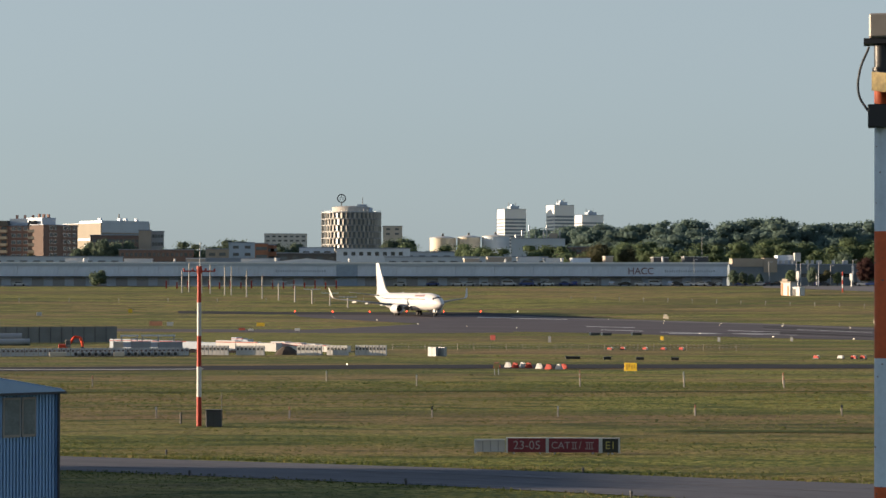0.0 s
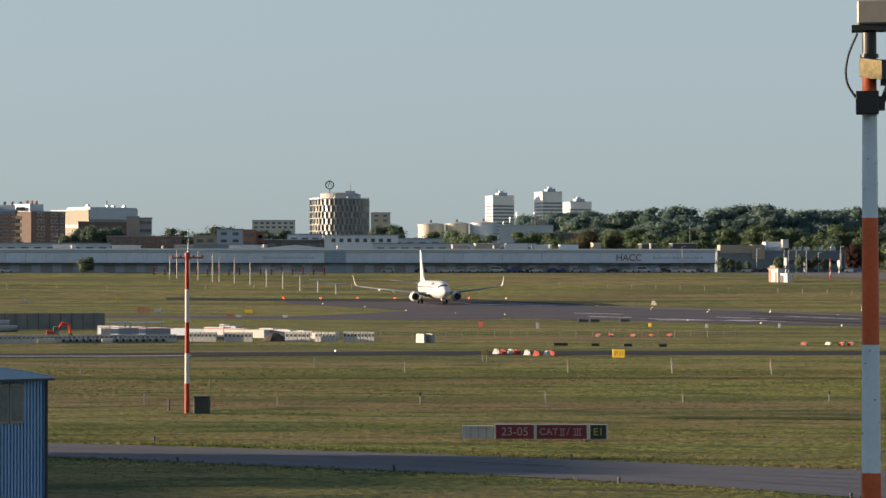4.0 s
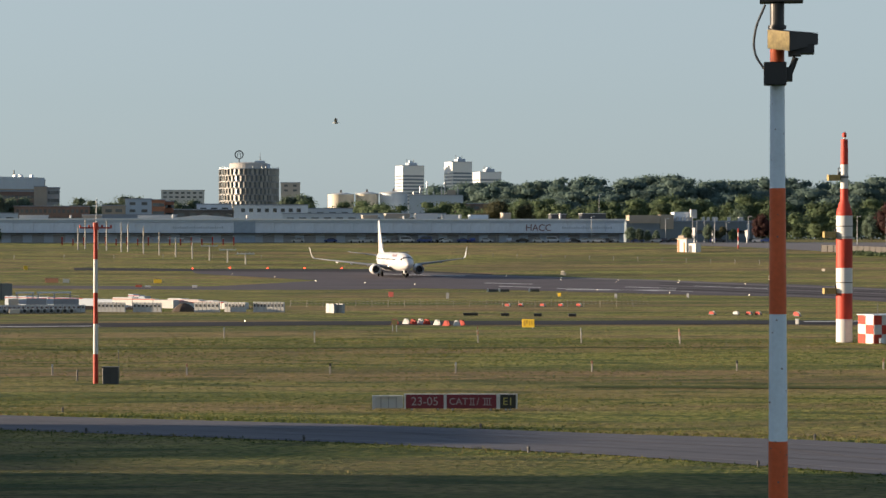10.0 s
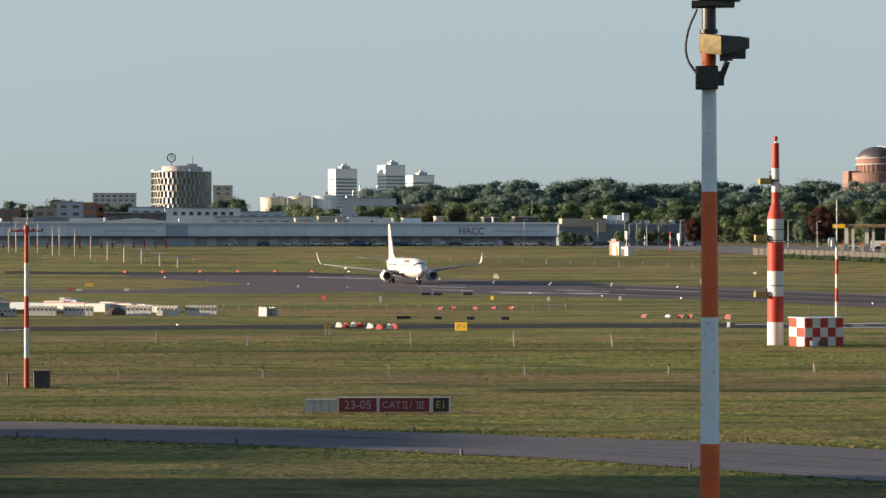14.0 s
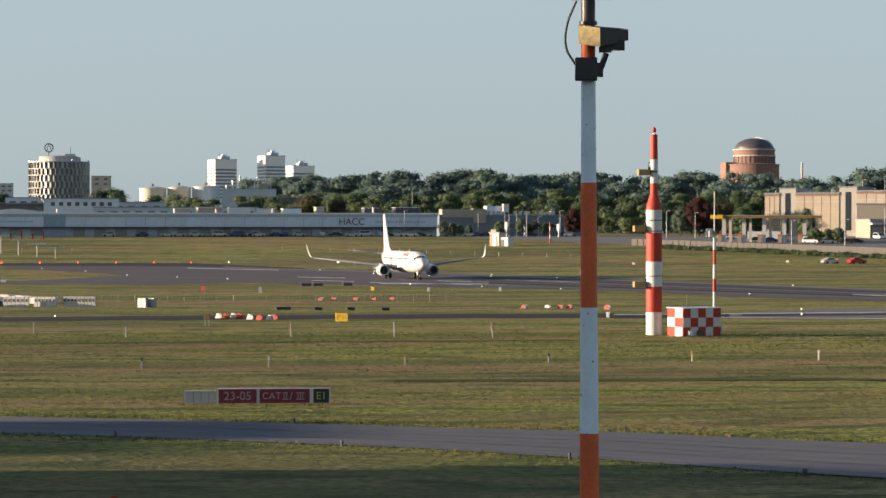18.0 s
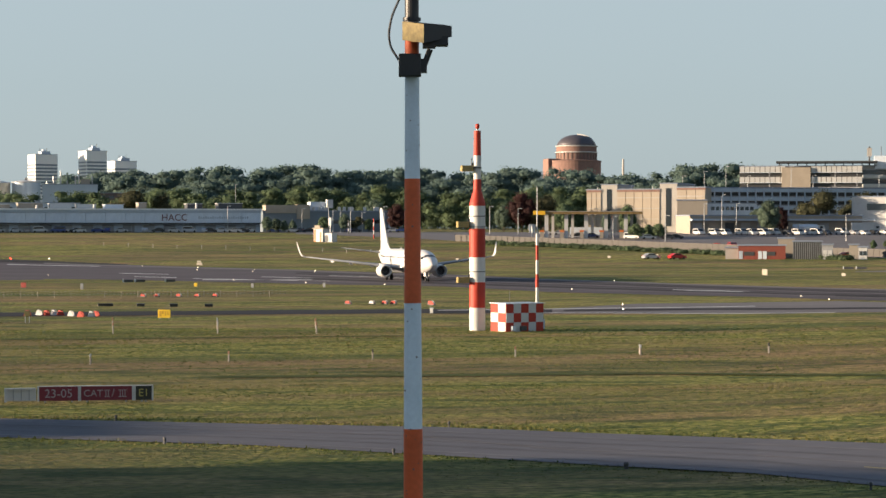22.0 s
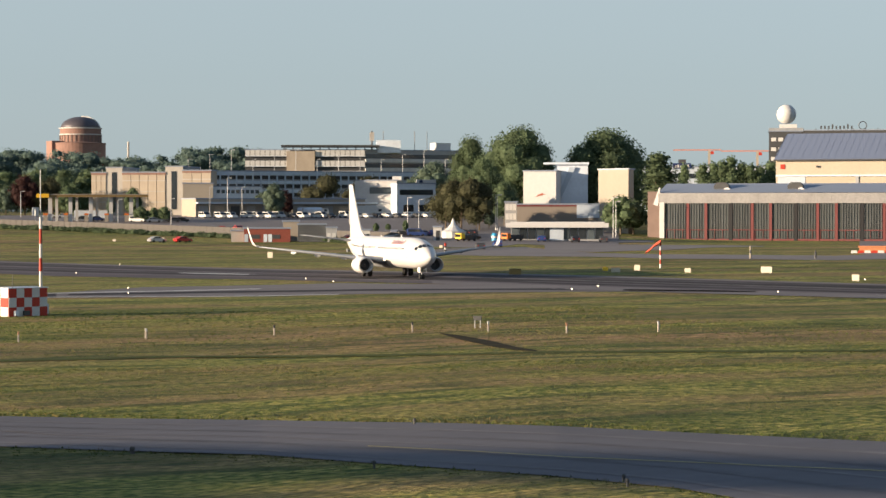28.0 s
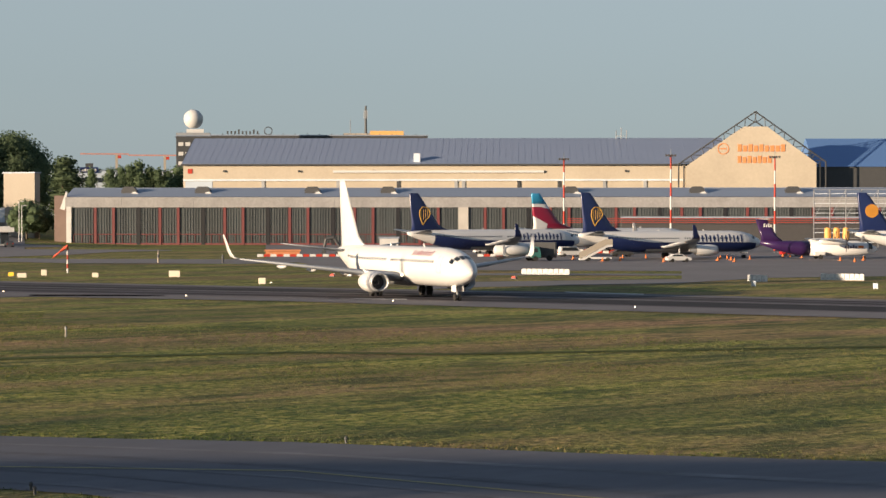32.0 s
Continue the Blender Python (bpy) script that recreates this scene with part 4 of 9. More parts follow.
    part("plant_room", box(3.5, 9, -6, 4, top, top + 4.6), SHEET_BLUE, root)
    part("plant_room", box(9, 12, -4, 4, top, top + 2.8), SHEET_BLUE, root)


def water_tower():
    d = 1700
    x, y = spot(15.72, d + 18)
    z0 = gz(x, y)
    root = thing("brick_water_tower", pose(x, y, z0), "round red brick water tower with a dark dome", "tower")
    ru, rl = d * math.tan(radians(0.525)), d * math.tan(radians(0.69))
    zl, zu = lift(1.74, d) - z0, lift(2.12, d) - z0
    part("lower_drum", turned([(rl, 0), (rl, zl - 0.6), (rl + 0.4, zl - 0.5), (rl + 0.4, zl), (rl * 0.7, zl + 0.8)], 48), BRICK, root, at=pose(-1.6, 0, 0))
    part("annex", box(-rl - 3.5, -rl * 0.5, -6, 10, 0, zl + 1.5), BRICK, root)
    up = part("upper_drum", turned([(ru, zl), (ru, zu)], 48), BRICK, root)
    pm = box(-0.5, 0.5, -0.4, 0.2, 0, zu - zl - 5.5)
    me = bpy.data.meshes.new("pilaster")
    pm.to_mesh(me)
    pm.free()
    me.materials.append(BRICK_DARK)
    for k in range(30):
        a = 2 * math.pi * k / 30
        again("pilaster", me, up, pose(ru * math.cos(a), ru * math.sin(a), zl + 0.5, 0, 0, math.degrees(a) + 90))
    for zz in (zu - 0.1, zu - 4.9):
        part("cornice", turned([(ru + 0.2, zz - 0.45), (ru + 0.75, zz - 0.2), (ru + 0.75, zz + 0.35), (ru + 0.1, zz + 0.5)], 48), WHITE_DIRTY, up, "pale stone cornice")
    h = lift(2.42, d) - z0 - zu
    prof = [((ru - 0.4) * math.cos(t * math.pi / 2 / 8), zu + h * math.sin(t * math.pi / 2 / 8)) for t in range(8)] + [(0.2, zu + h)]
    part("dome", turned(prof, 40), COPPER, root, "dark metal dome", smooth=True)
    bm = bmesh.new()
    for t in range(10):
        a, b = radians(8 + t * 8), radians(8 + (t + 1) * 8)
        pa = Vector((math.cos(a) * (ru - 0.2), 0, zu + h * math.sin(a) + 0.3))
        pb = Vector((math.cos(b) * (ru - 0.2), 0, zu + h * math.sin(b) + 0.3))
        cyl(pa, pb, 0.5, n=6, bm=bm)
    part("dome_stair", bm, WHITE, root, "pale curved stair over the dome", at=pose(0, 0, 0, 0, 0, -40))
    t2 = thing("chimney", pose(*gpos(16.92, d)), "slim grey chimney above the woods", "chimney")
    part("shaft", cyl((0, 0, 0), (0, 0, lift(1.77, d) - z0), 1.3, 0.8, 12), CONCRETE, t2)


round_tower()
water_tower()


# ---- masts and signs near by ----
def banded(parent, bands, n=20, name="band"):
    """Bands of a turned mast: (z0, r0, z1, r1, material)."""
    for z0, r0, z1, r1, m in bands:
        part(name, turned([(r0, z0), (r1, z1)], n), m, parent, smooth=False)


def left_mast():
    x, y, z = gpos(-5.96, 139)
    root = thing("light_mast", pose(x, y, z), "red and white banded mast with a crossarm and aerial", "mast")
    h = lift(0.25, 139) - z
    zs = [h * k for k in (0, 0.19, 0.385, 0.585, 0.80, 1.0)]
    ms = [RED, WHITE, RED, WHITE, RED]
    banded(root, [(zs[i], 0.16 - 0.008 * i, zs[i + 1], 0.152 - 0.008 * i, ms[i]) for i in range(5)])
    part("head", cyl((0, 0, h - 0.1), (0, 0, h + 0.35), 0.2, 0.16), RED, root)
    part("crossarm", box(-0.95, 0.95, -0.05, 0.05, h - 0.02, h + 0.07), RED, root)
    for sx in (-0.95, 0.95, -0.4, 0.4):
        part("lamp", cyl((sx, 0, h), (sx, 0, h + 0.2), 0.06), RED, root)
    part("aerial", cyl((0.05, 0, h + 0.3), (0.05, 0, lift(1.0, 139) - z), 0.035, 0.02, 6), STEEL, root)
    cab = thing("switch_cabinet", pose(*gpos(-5.58, 138.5)), "dark green-grey switch cabinet at the mast foot", "cabinet")
    part("body", box(-0.48, 0.48, -0.3, 0.3, 0, 1.0, bev=0.02), DARK, cab)
    part("roof", box(-0.52, 0.52, -0.34, 0.34, 1.0, 1.06), BLACK, cab)
    part("door_seam", box(-0.01, 0.01, -0.315, -0.3, 0.08, 0.95), BLACK, cab)
    p = thing("marker_post", pose(*gpos(-6.42, 141)), "small dark post beside the mast", "post")
    part("shaft", cyl((0, 0, 0), (0, 0, 0.75), 0.06), DARK, p)
    p = thing("marker_post", pose(*gpos(-5.38, 139)), "thin rod with a small box", "post")
    part("shaft", cyl((0, 0, 0), (0, 0, 2.1), 0.025, n=6), DARK, p)
    part("box", box(-0.14, 0.06, -0.1, 0.1, 0.35, 0.85), RUST_YELLOW, p)


def big_mast():
    d = 195
    x, y, z = gpos(13.17, d)
    root = thing("aerial_mast", pose(x, y, z), "thick red and white banded aerial mast with three side boxes", "mast")
    px = lambda yy: lift(azel19(yy), d) - z
    R, r = 0.70, 0.33
    zz = [0, px(543), px(498), px(454), px(403), px(363), px(316), px(274), px(230), px(222)]
    banded(root, [(zz[0], R, zz[1], R, WHITE), (zz[1], R, zz[2], R, RED), (zz[2], R, zz[3], R, WHITE), (zz[3], R, zz[4], R, RED), (zz[4], R, zz[5], R, WHITE)], 28)
    part("cone", turned([(R, zz[5]), (R * 0.97, zz[5] + 0.3), (r * 1.05, px(335)), (r, zz[6])], 28), RED, root)
    banded(root, [(zz[6], r, zz[7], r, WHITE), (zz[7], r, zz[8], r * 0.9, RED)], 24)
    part("lamp_cage", cyl((0, 0, zz[8]), (0, 0, zz[8] + 0.16), 0.08), STEEL, root)
    part("beacon", turned([(0.1, zz[8] + 0.16), (0.19, zz[8] + 0.25), (0.19, zz[8] + 0.5), (0.08, zz[8] + 0.62)], 12), RED, root, "red obstruction lamp")
    for yy in (382, 401, 480):
        part("strap", turned([(R + 0.03, px(yy)), (R + 0.03, px(yy) + 0.07)], 28), BLACK, root)
    for yy, rr in ((396, R), (494, R), (297, r)):
        b = part("side_box", box(-rr - 1.15, -rr - 0.12, -0.45, 0.25, px(yy) - 0.26, px(yy) + 0.26, bev=0.03), RUST_YELLOW, root, "weathered cream aerial box")
        part("bracket", box(-rr - 0.16, -rr + 0.05, -0.08, 0.08, px(yy) - 0.22, px(yy) + 0.5), DARK, b)
    part("hoop", cyl((-r - 0.2, 0, px(280)), (r + 0.05, 0, px(280)), 0.04, n=6), DARK, root)
    part("hoop", cyl((-r - 0.2, 0, px(280)), (-r - 0.2, 0, px(297)), 0.04, n=6), DARK, root)
    part("hoop", turned([(r + 0.04, px(297)), (r + 0.04, px(297) + 0.12)], 20), DARK, root)
    # chequered equipment cabin
    a0, a1 = 13.91, 14.87
    cab, w, zc = site("chequered_cabin", a0, d - 3, a1, d - 1, "red and white chequered equipment cabin", "cabin")
    h = lift(azel19(536), d - 2) - zc
    body = part("body", box(0.02, w - 0.02, 0.02, 2.6, 0, h - 0.02), WHITE, cab)
    cols, rows = 5, 3
    tw = w / cols
    me = {}
    for key, m in (("r", RED), ("w", WHITE)):
        b = box(0.01, tw - 0.01, -0.03, 0.02, 0.01, h / rows - 0.01)
        me[key] = bpy.data.meshes.new("panel")
        b.to_mesh(me[key])
        b.free()
        me[key].materials.append(m)
    for i in range(cols):
        for j in range(rows):
            again("panel", me["r" if (i + j) % 2 == 0 else "w"], body, pose(tw * i, 0, h / rows * j))
    for j in range(rows):
        for i in range(2):
            b = box(-0.03, 0.02, 0.05 + i * 1.25, 1.28 + i * 1.25, h / rows * j + 0.01, h / rows * (j + 1) - 0.01)
            part("panel", b, RED if (i + j) % 2 else WHITE, body)
    part("roof", box(-0.08, w + 0.08, -0.1, 2.7, h, h + 0.06), SHEET_LIGHT, cab)
    part("vent_box", box(w * 0.36, w * 0.50, -0.35, -0.03, 0.1, 0.5), DARK, cab)
    part("vent_box", box(w * 0.12, w * 0.22, -0.3, -0.03, 0.1, 0.5), SHEET_LIGHT, cab)
    part("side_cabinet", box(w + 0.02, w + 0.35, 0.3, 0.9, 0.15, 1.0), SHEET_BLUE, cab)
    part("rod", cyl((w * 0.18, 0.5, h), (w * 0.18, 0.5, h + 1.1), 0.03, n=6), DARK, cab)
    # thin banded mast behind it
    dd = 203
    x, y, z2 = gpos(14.71, dd)
    m2 = thing("thin_mast", pose(x, y, z2), "thin red and white banded mast with an aerial rod", "mast")
    hs = [0] + [lift(azel19(yy), dd) - z2 for yy in (507, 484, 459, 433, 409)]
    banded(m2, [(hs[i], 0.17 if i < 2 else 0.13, hs[i + 1], 0.13, (WHITE, RED, WHITE, RED, WHITE)[i]) for i in range(5)] , 14)
    part("rod", cyl((0, 0, hs[-1]), (0, 0, lift(azel19(330), dd) - z2), 0.06, 0.04, 8), STEEL, m2)
    part("lamp_box", box(-0.5, -0.2, -0.15, 0.15, hs[-1] - 0.1, hs[-1] + 0.5), WHITE, m2)


def azel19(yy):
    """Elevation that belongs to a height in the view at 19 s."""
    return -0.57 - math.degrees(math.atan((yy - 441) / 3931.0))


def camera_pole():
    d = 21.0
    x, y, z = gpos(11.57, d)
    root = thing("camera_pole", pose(x, y, z, 0, -0.17, -11.5), "red and white banded pole carrying a weathered camera housing", "pole")
    L = lambda yy: lift(azel19(yy), d) - z
    bands = [(0, 0.11, L(975), 0.096, POLE_WHITE), (L(975), 0.094, L(757), 0.089, POLE_RED), (L(757), 0.088, L(535), 0.080, POLE_WHITE), (L(535), 0.080, L(315), 0.074, POLE_RED), (L(315), 0.073, L(135), 0.068, POLE_WHITE), (L(135), 0.067, L(40), 0.066, POLE_RED)]
    banded(root, bands, 28)
    part("upper_sleeve", turned([(0.066, L(45)), (0.066, L(-60))], 20), BLACK, root)
    part("cap_ring", turned([(0.085, L(36)), (0.085, L(30))], 20), BLACK, root)
    part("plate", box(-0.16, 0.24, -0.12, 0.12, L(-14) - 0.02, L(-14) + 0.03), BLACK, root)
    part("top_box", box(-0.11, 0.3, -0.16, 0.12, L(-20), L(-62), bev=0.015), mat("cream_box", (0.30, 0.265, 0.225), 0.5), root, "cream upper camera box")
    part("junction_box", box(-0.125, 0.085, -0.19, -0.05, L(136), L(96), bev=0.008), BLACK, root, "black junction box")
    part("clamp", box(0.06, 0.14, -0.15, 0.05, L(128), L(105)), BLACK, root)
    part("bracket", cyl((0.11, -0.12, L(118)), (0.17, -0.12, L(88)), 0.028), BLACK, root)
    # housing: a tapered hood, cream on its near flank, dark underneath
    y0, y1 = -0.34, 0.12
    shell = bmesh.new()
    f = [(-0.085, y0 + 0.20), (0.115, y0), (0.375, y0 + 0.22), (0.19, y1 + 0.25)]
    lower = [L(72), L(80), L(66), L(66)]
    upper = [L(39), L(47), L(47), L(38)]
    a = [shell.verts.new((p[0], p[1], zz)) for p, zz in zip(f, lower)]
    c = [shell.verts.new((p[0], p[1], zz)) for p, zz in zip(f, upper)]
    shell.faces.new(a[::-1])
    shell.faces.new(c)
    for i in range(4):
        shell.faces.new((a[i], a[(i + 1) % 4], c[(i + 1) % 4], c[i]))
    bmesh.ops.recalc_face_normals(shell, faces=shell.faces)
    house = part("camera_housing", shell, BLACK, root, "black camera housing")
    side = bmesh.new()
    pts = [Vector((*f[0], lower[0])), Vector((*f[1], lower[1])), Vector((*f[1], upper[1])), Vector((*f[0], upper[0]))]
    nrm = Vector((-0.7, -0.7, 0)) * 0.006
    side.faces.new([side.verts.new(p + nrm) for p in pts])
    chips = random.Random(8)
    for i in range(26):
        a, zz = radians(chips.uniform(-170, -10)), chips.uniform(L(880), L(140))
        rad = 0.094 - 0.028 * (zz - L(975)) / (L(40) - L(975))
        part("rust_chip", cyl((rad * math.cos(a) * 0.9, rad * math.sin(a) * 0.9, zz), (rad * math.cos(a) * 1.03, rad * math.sin(a) * 1.03, zz), chips.uniform(0.004, 0.011), n=7), BRICK_DARK, root)
    part("side_plate", side, RUST_YELLOW, house, "weathered yellow side plate")
    lid = bmesh.new()
    lid.faces.new([lid.verts.new((p[0] * 1.02, p[1], zz + 0.006)) for p, zz in zip(f, upper)])
    part("lid", lid, GREY, house, "grey sun shield")
    part("lens_shroud", box(0.14, 0.34, -0.2, 0.0, L(82), L(66)), BLACK, house)
    part("lens_shroud", box(0.1, 0.22, -0.22, -0.05, L(86), L(70)), BLACK, house)
    cab = bpy.data.curves.new("cable", "CURVE")
    cab.dimensions, cab.bevel_depth, cab.bevel_resolution = "3D", 0.011, 2
    sp = cab.splines.new("BEZIER")
    pts = [(-0.11, -0.1, L(-5)), (-0.2, -0.1, L(40)), (-0.205, -0.1, L(78)), (-0.125, -0.15, L(107))]
    sp.bezier_points.add(len(pts) - 1)
    for bp, p in zip(sp.bezier_points, pts):
        bp.co = p
        bp.handle_left_type = bp.handle_right_type = "AUTO"
    tmp = bpy.data.objects.new("cable", cab)
    me = bpy.data.meshes.new_from_object(tmp)
    bpy.data.objects.remove(tmp)
    me.materials.clear()
    me.materials.append(DARK)
    ob = new("cable", me)
    ob.parent = root


def taxi_sign():
    root, w, z = site("guidance_sign", 1.12, 116, 4.83, 116, "row of dark red taxiway guidance signs with a white end box", "sign")
    h0, h1 = 0.1, lift(-4.03, 116) - z
    u = lambda a: (a - 1.12) / 3.71 * w
    def board(a0, a1, face, text, size, tm):
        b = part("sign_board", box(u(a0) + 0.03, u(a1) - 0.03, -0.02, 0.22, h0, h1, bev=0.01), face, root)
        for x in (u(a0), u(a1)):
            part("frame", box(x - 0.045, x + 0.045, -0.05, 0.25, h0 - 0.02, h1 + 0.03), WHITE, b)
        part("frame", box(u(a0), u(a1), -0.04, 0.24, h1, h1 + 0.03), WHITE, b)
        part("foot", box(u(a0) + 0.3, u(a0) + 0.4, 0.05, 0.15, -0.1, h0), STEEL, b)
        part("foot", box(u(a1) - 0.4, u(a1) - 0.3, 0.05, 0.15, -0.1, h0), STEEL, b)
        if text:
            letters(text, size, tm, b, pose((u(a0) + u(a1)) / 2, -0.035, (h0 + h1) / 2 - 0.01, 90))
        return b
    board(1.95, 2.97, SIGN_RED, "23-05", 0.62, SIGN_TEXT)
    b = board(3.0, 4.33, SIGN_RED, "", 0.56, SIGN_TEXT)
    letters("CAT", 0.50, SIGN_TEXT, b, pose(u(3.33), -0.035, (h0 + h1) / 2 - 0.01, 90))
    letters("/", 0.56, SIGN_TEXT, b, pose(u(3.83), -0.035, (h0 + h1) / 2 - 0.01, 90))
    zm = (h0 + h1) / 2 - 0.01
    for a0, k in ((3.68, 2), (4.07, 3)):
        num = bmesh.new()
        half = 0.075 * k
        for zz in (zm - 0.185, zm + 0.15):
            box(u(a0) - half, u(a0) + half, -0.04, -0.02, zz, zz + 0.035, num)
        for i in range(k):
            xx = u(a0) + (i - (k - 1) / 2) * 0.125
            box(xx - 0.02, xx + 0.02, -0.039, -0.02, zm - 0.15, zm + 0.15, num)
        part("roman_numeral", num, SIGN_TEXT, b)
    board(4.38, 4.83, SIGN_BLACK, "E1", 0.56, SIGN_TEXT_Y)
    b = part("white_end_box", box(0.03, u(1.9), 0.12, 0.22, h0, h1 - 0.12, bev=0.01), WHITE, root, "white unlit sign box")
    part("frame", box(-0.03, 0.1, -0.05, 0.3, h0 - 0.05, h1 - 0.06), WHITE, b)
    part("frame", box(0, u(1.9), -0.02, 0.24, h1 - 0.14, h1 - 0.06), WHITE, b)
    for i in range(1, 4):
        part("divider", box(u(1.12) + i * 0.4, u(1.12) + i * 0.4 + 0.04, 0.06, 0.13, h0, h1 - 0.14), GREY, b)


left_mast()
big_mast()
camera_pole()
taxi_sign()




# ---- trees ----
def leaf_cloud(lobes, n, size, rng, inner=0.78, loose=0.7):
    """Vertices and faces of many small leaf sprays scattered over ellipsoid lobes (cx, cy, cz, rx, ry, rz)."""
    vs, fs = [], []
    tot = sum((l[3] * l[5]) for l in lobes)
    for l in lobes:
        c, r = np.array(l[:3]), np.array(l[3:])
        k = max(6, int(n * l[3] * l[5] / tot))
        d = rng.normal(size=(k, 3))
        d /= np.linalg.norm(d, axis=1)[:, None]
        rad = rng.uniform(0.6, 1.18, k)
        p = c + d * r * rad[:, None]
        nrm = d + np.array((0, 0, 0.25)) + rng.normal(scale=loose, size=(k, 3))
        nrm /= np.linalg.norm(nrm, axis=1)[:, None]
        t = np.cross(nrm, rng.normal(size=(k, 3)))
        t /= np.linalg.norm(t, axis=1)[:, None] + 1e-9
        b = np.cross(nrm, t)
        s = size * rng.uniform(0.55, 1.25, k)[:, None]
        q = np.stack([p - t * s * 0.6, p - b * s * 0.42 + nrm * s * 0.12, p + t * s * 0.6, p + b * s * 0.42 + nrm * s * 0.1], 1)
        o = len(vs)
        vs.extend(map(tuple, q.reshape(-1, 3)))
        fs.extend((o + 4 * i, o + 4 * i + 1, o + 4 * i + 2, o + 4 * i + 3) for i in range(k))
        if inner:
            o, m = len(vs), 8
            for j in range(1, 5):
                th = math.pi * j / 5
                for i in range(m):
                    a = 2 * math.pi * i / m
                    vs.append((c[0] + inner * r[0] * math.sin(th) * math.cos(a), c[1] + inner * r[1] * math.sin(th) * math.sin(a), c[2] + inner * r[2] * math.cos(th)))
            for j in range(3):
                for i in range(m):
                    fs.append((o + j * m + i, o + j * m + (i + 1) % m, o + (j + 1) * m + (i + 1) % m, o + (j + 1) * m + i))
            fs.append(tuple(o + i for i in range(m)))
            fs.append(tuple(o + 3 * m + i for i in range(m))[::-1])
    return vs, fs


def cloud_mesh(name, lobes, n, size, seed, material, inner=0.78, loose=0.7):
    vs, fs = leaf_cloud(lobes, n, size, np.random.default_rng(seed), inner, loose)
    me = bpy.data.meshes.new(name)
    me.from_pydata(vs, [], fs)
    me.materials.append(material)
    me.update()
    return me


def make_tree(seed, h, w, material, shape="round", n=1500, leaf=0.8, label="leafy green tree in full leaf"):
    """A tapered trunk, limbs and an uneven crown."""
    rng = random.Random(seed)
    root = thing("tree", pose(0, 0, 0), label, "tree")
    base = h * (0.10 if shape != "poplar" else 0.06)
    bm = cyl((0, 0, -0.3), (0.1, 0, h * 0.55), 0.022 * h, 0.010 * h, 8)
    for i in range(5):
        a = rng.random() * 6.28
        z0 = h * (0.2 + 0.07 * i)
        cyl((0.05, 0, z0), (math.cos(a) * w * 0.3, math.sin(a) * w * 0.3, z0 + h * 0.25), 0.009 * h, 0.003 * h, 6, bm)
    part("trunk", bm, BARK, root)
    lobes = []
    k = 24 if shape == "round" else 12
    for i in range(k):
        if shape == "round":
            a, u = 2.4 * i + rng.random(), (i + 0.5) / k
            rr = w * 0.5 * (0.25 + 0.42 * math.sin(math.pi * (0.15 + 0.8 * u)) * (0.5 + rng.random()))
            cz = base + (h - base) * (0.18 + 0.66 * u)
            r = w * (0.15 + 0.09 * rng.random())
            off = min(rr, w * 0.5 - r * 0.8) if u < 0.85 else w * 0.08
            lobes.append((off * math.cos(a), off * math.sin(a), cz, r, r, r * 0.85))
        elif shape == "poplar":
            u = (i + 0.5) / k
            r = w * 0.5 * (0.35 + 0.65 * math.sin(math.pi * min(0.95, 0.25 + 0.7 * u)))
            lobes.append((rng.uniform(-0.1, 0.1) * w, rng.uniform(-0.1, 0.1) * w, base + (h - base) * u * 0.93, r, r, (h - base) / k * 1.1))
        else:
            a = rng.random() * 6.28
            r = w * (0.22 + 0.1 * rng.random())
            lobes.append((w * 0.28 * math.cos(a), w * 0.28 * math.sin(a), base + (h - base) * (0.15 + 0.72 * (i + 0.5) / k), r, r, r * 0.75))
    if shape == "round":
        lobes.append((0, 0, h - w * 0.2, w * 0.26, w * 0.26, w * 0.2))
        lobes.append((0, 0, base + (h - base) * 0.45, w * 0.36, w * 0.36, (h - base) * 0.36))
    me = cloud_mesh("crown", lobes, n, leaf, seed, material)
    ob = new("crown", me)
    ob.parent = root
    return root


TREES = {}


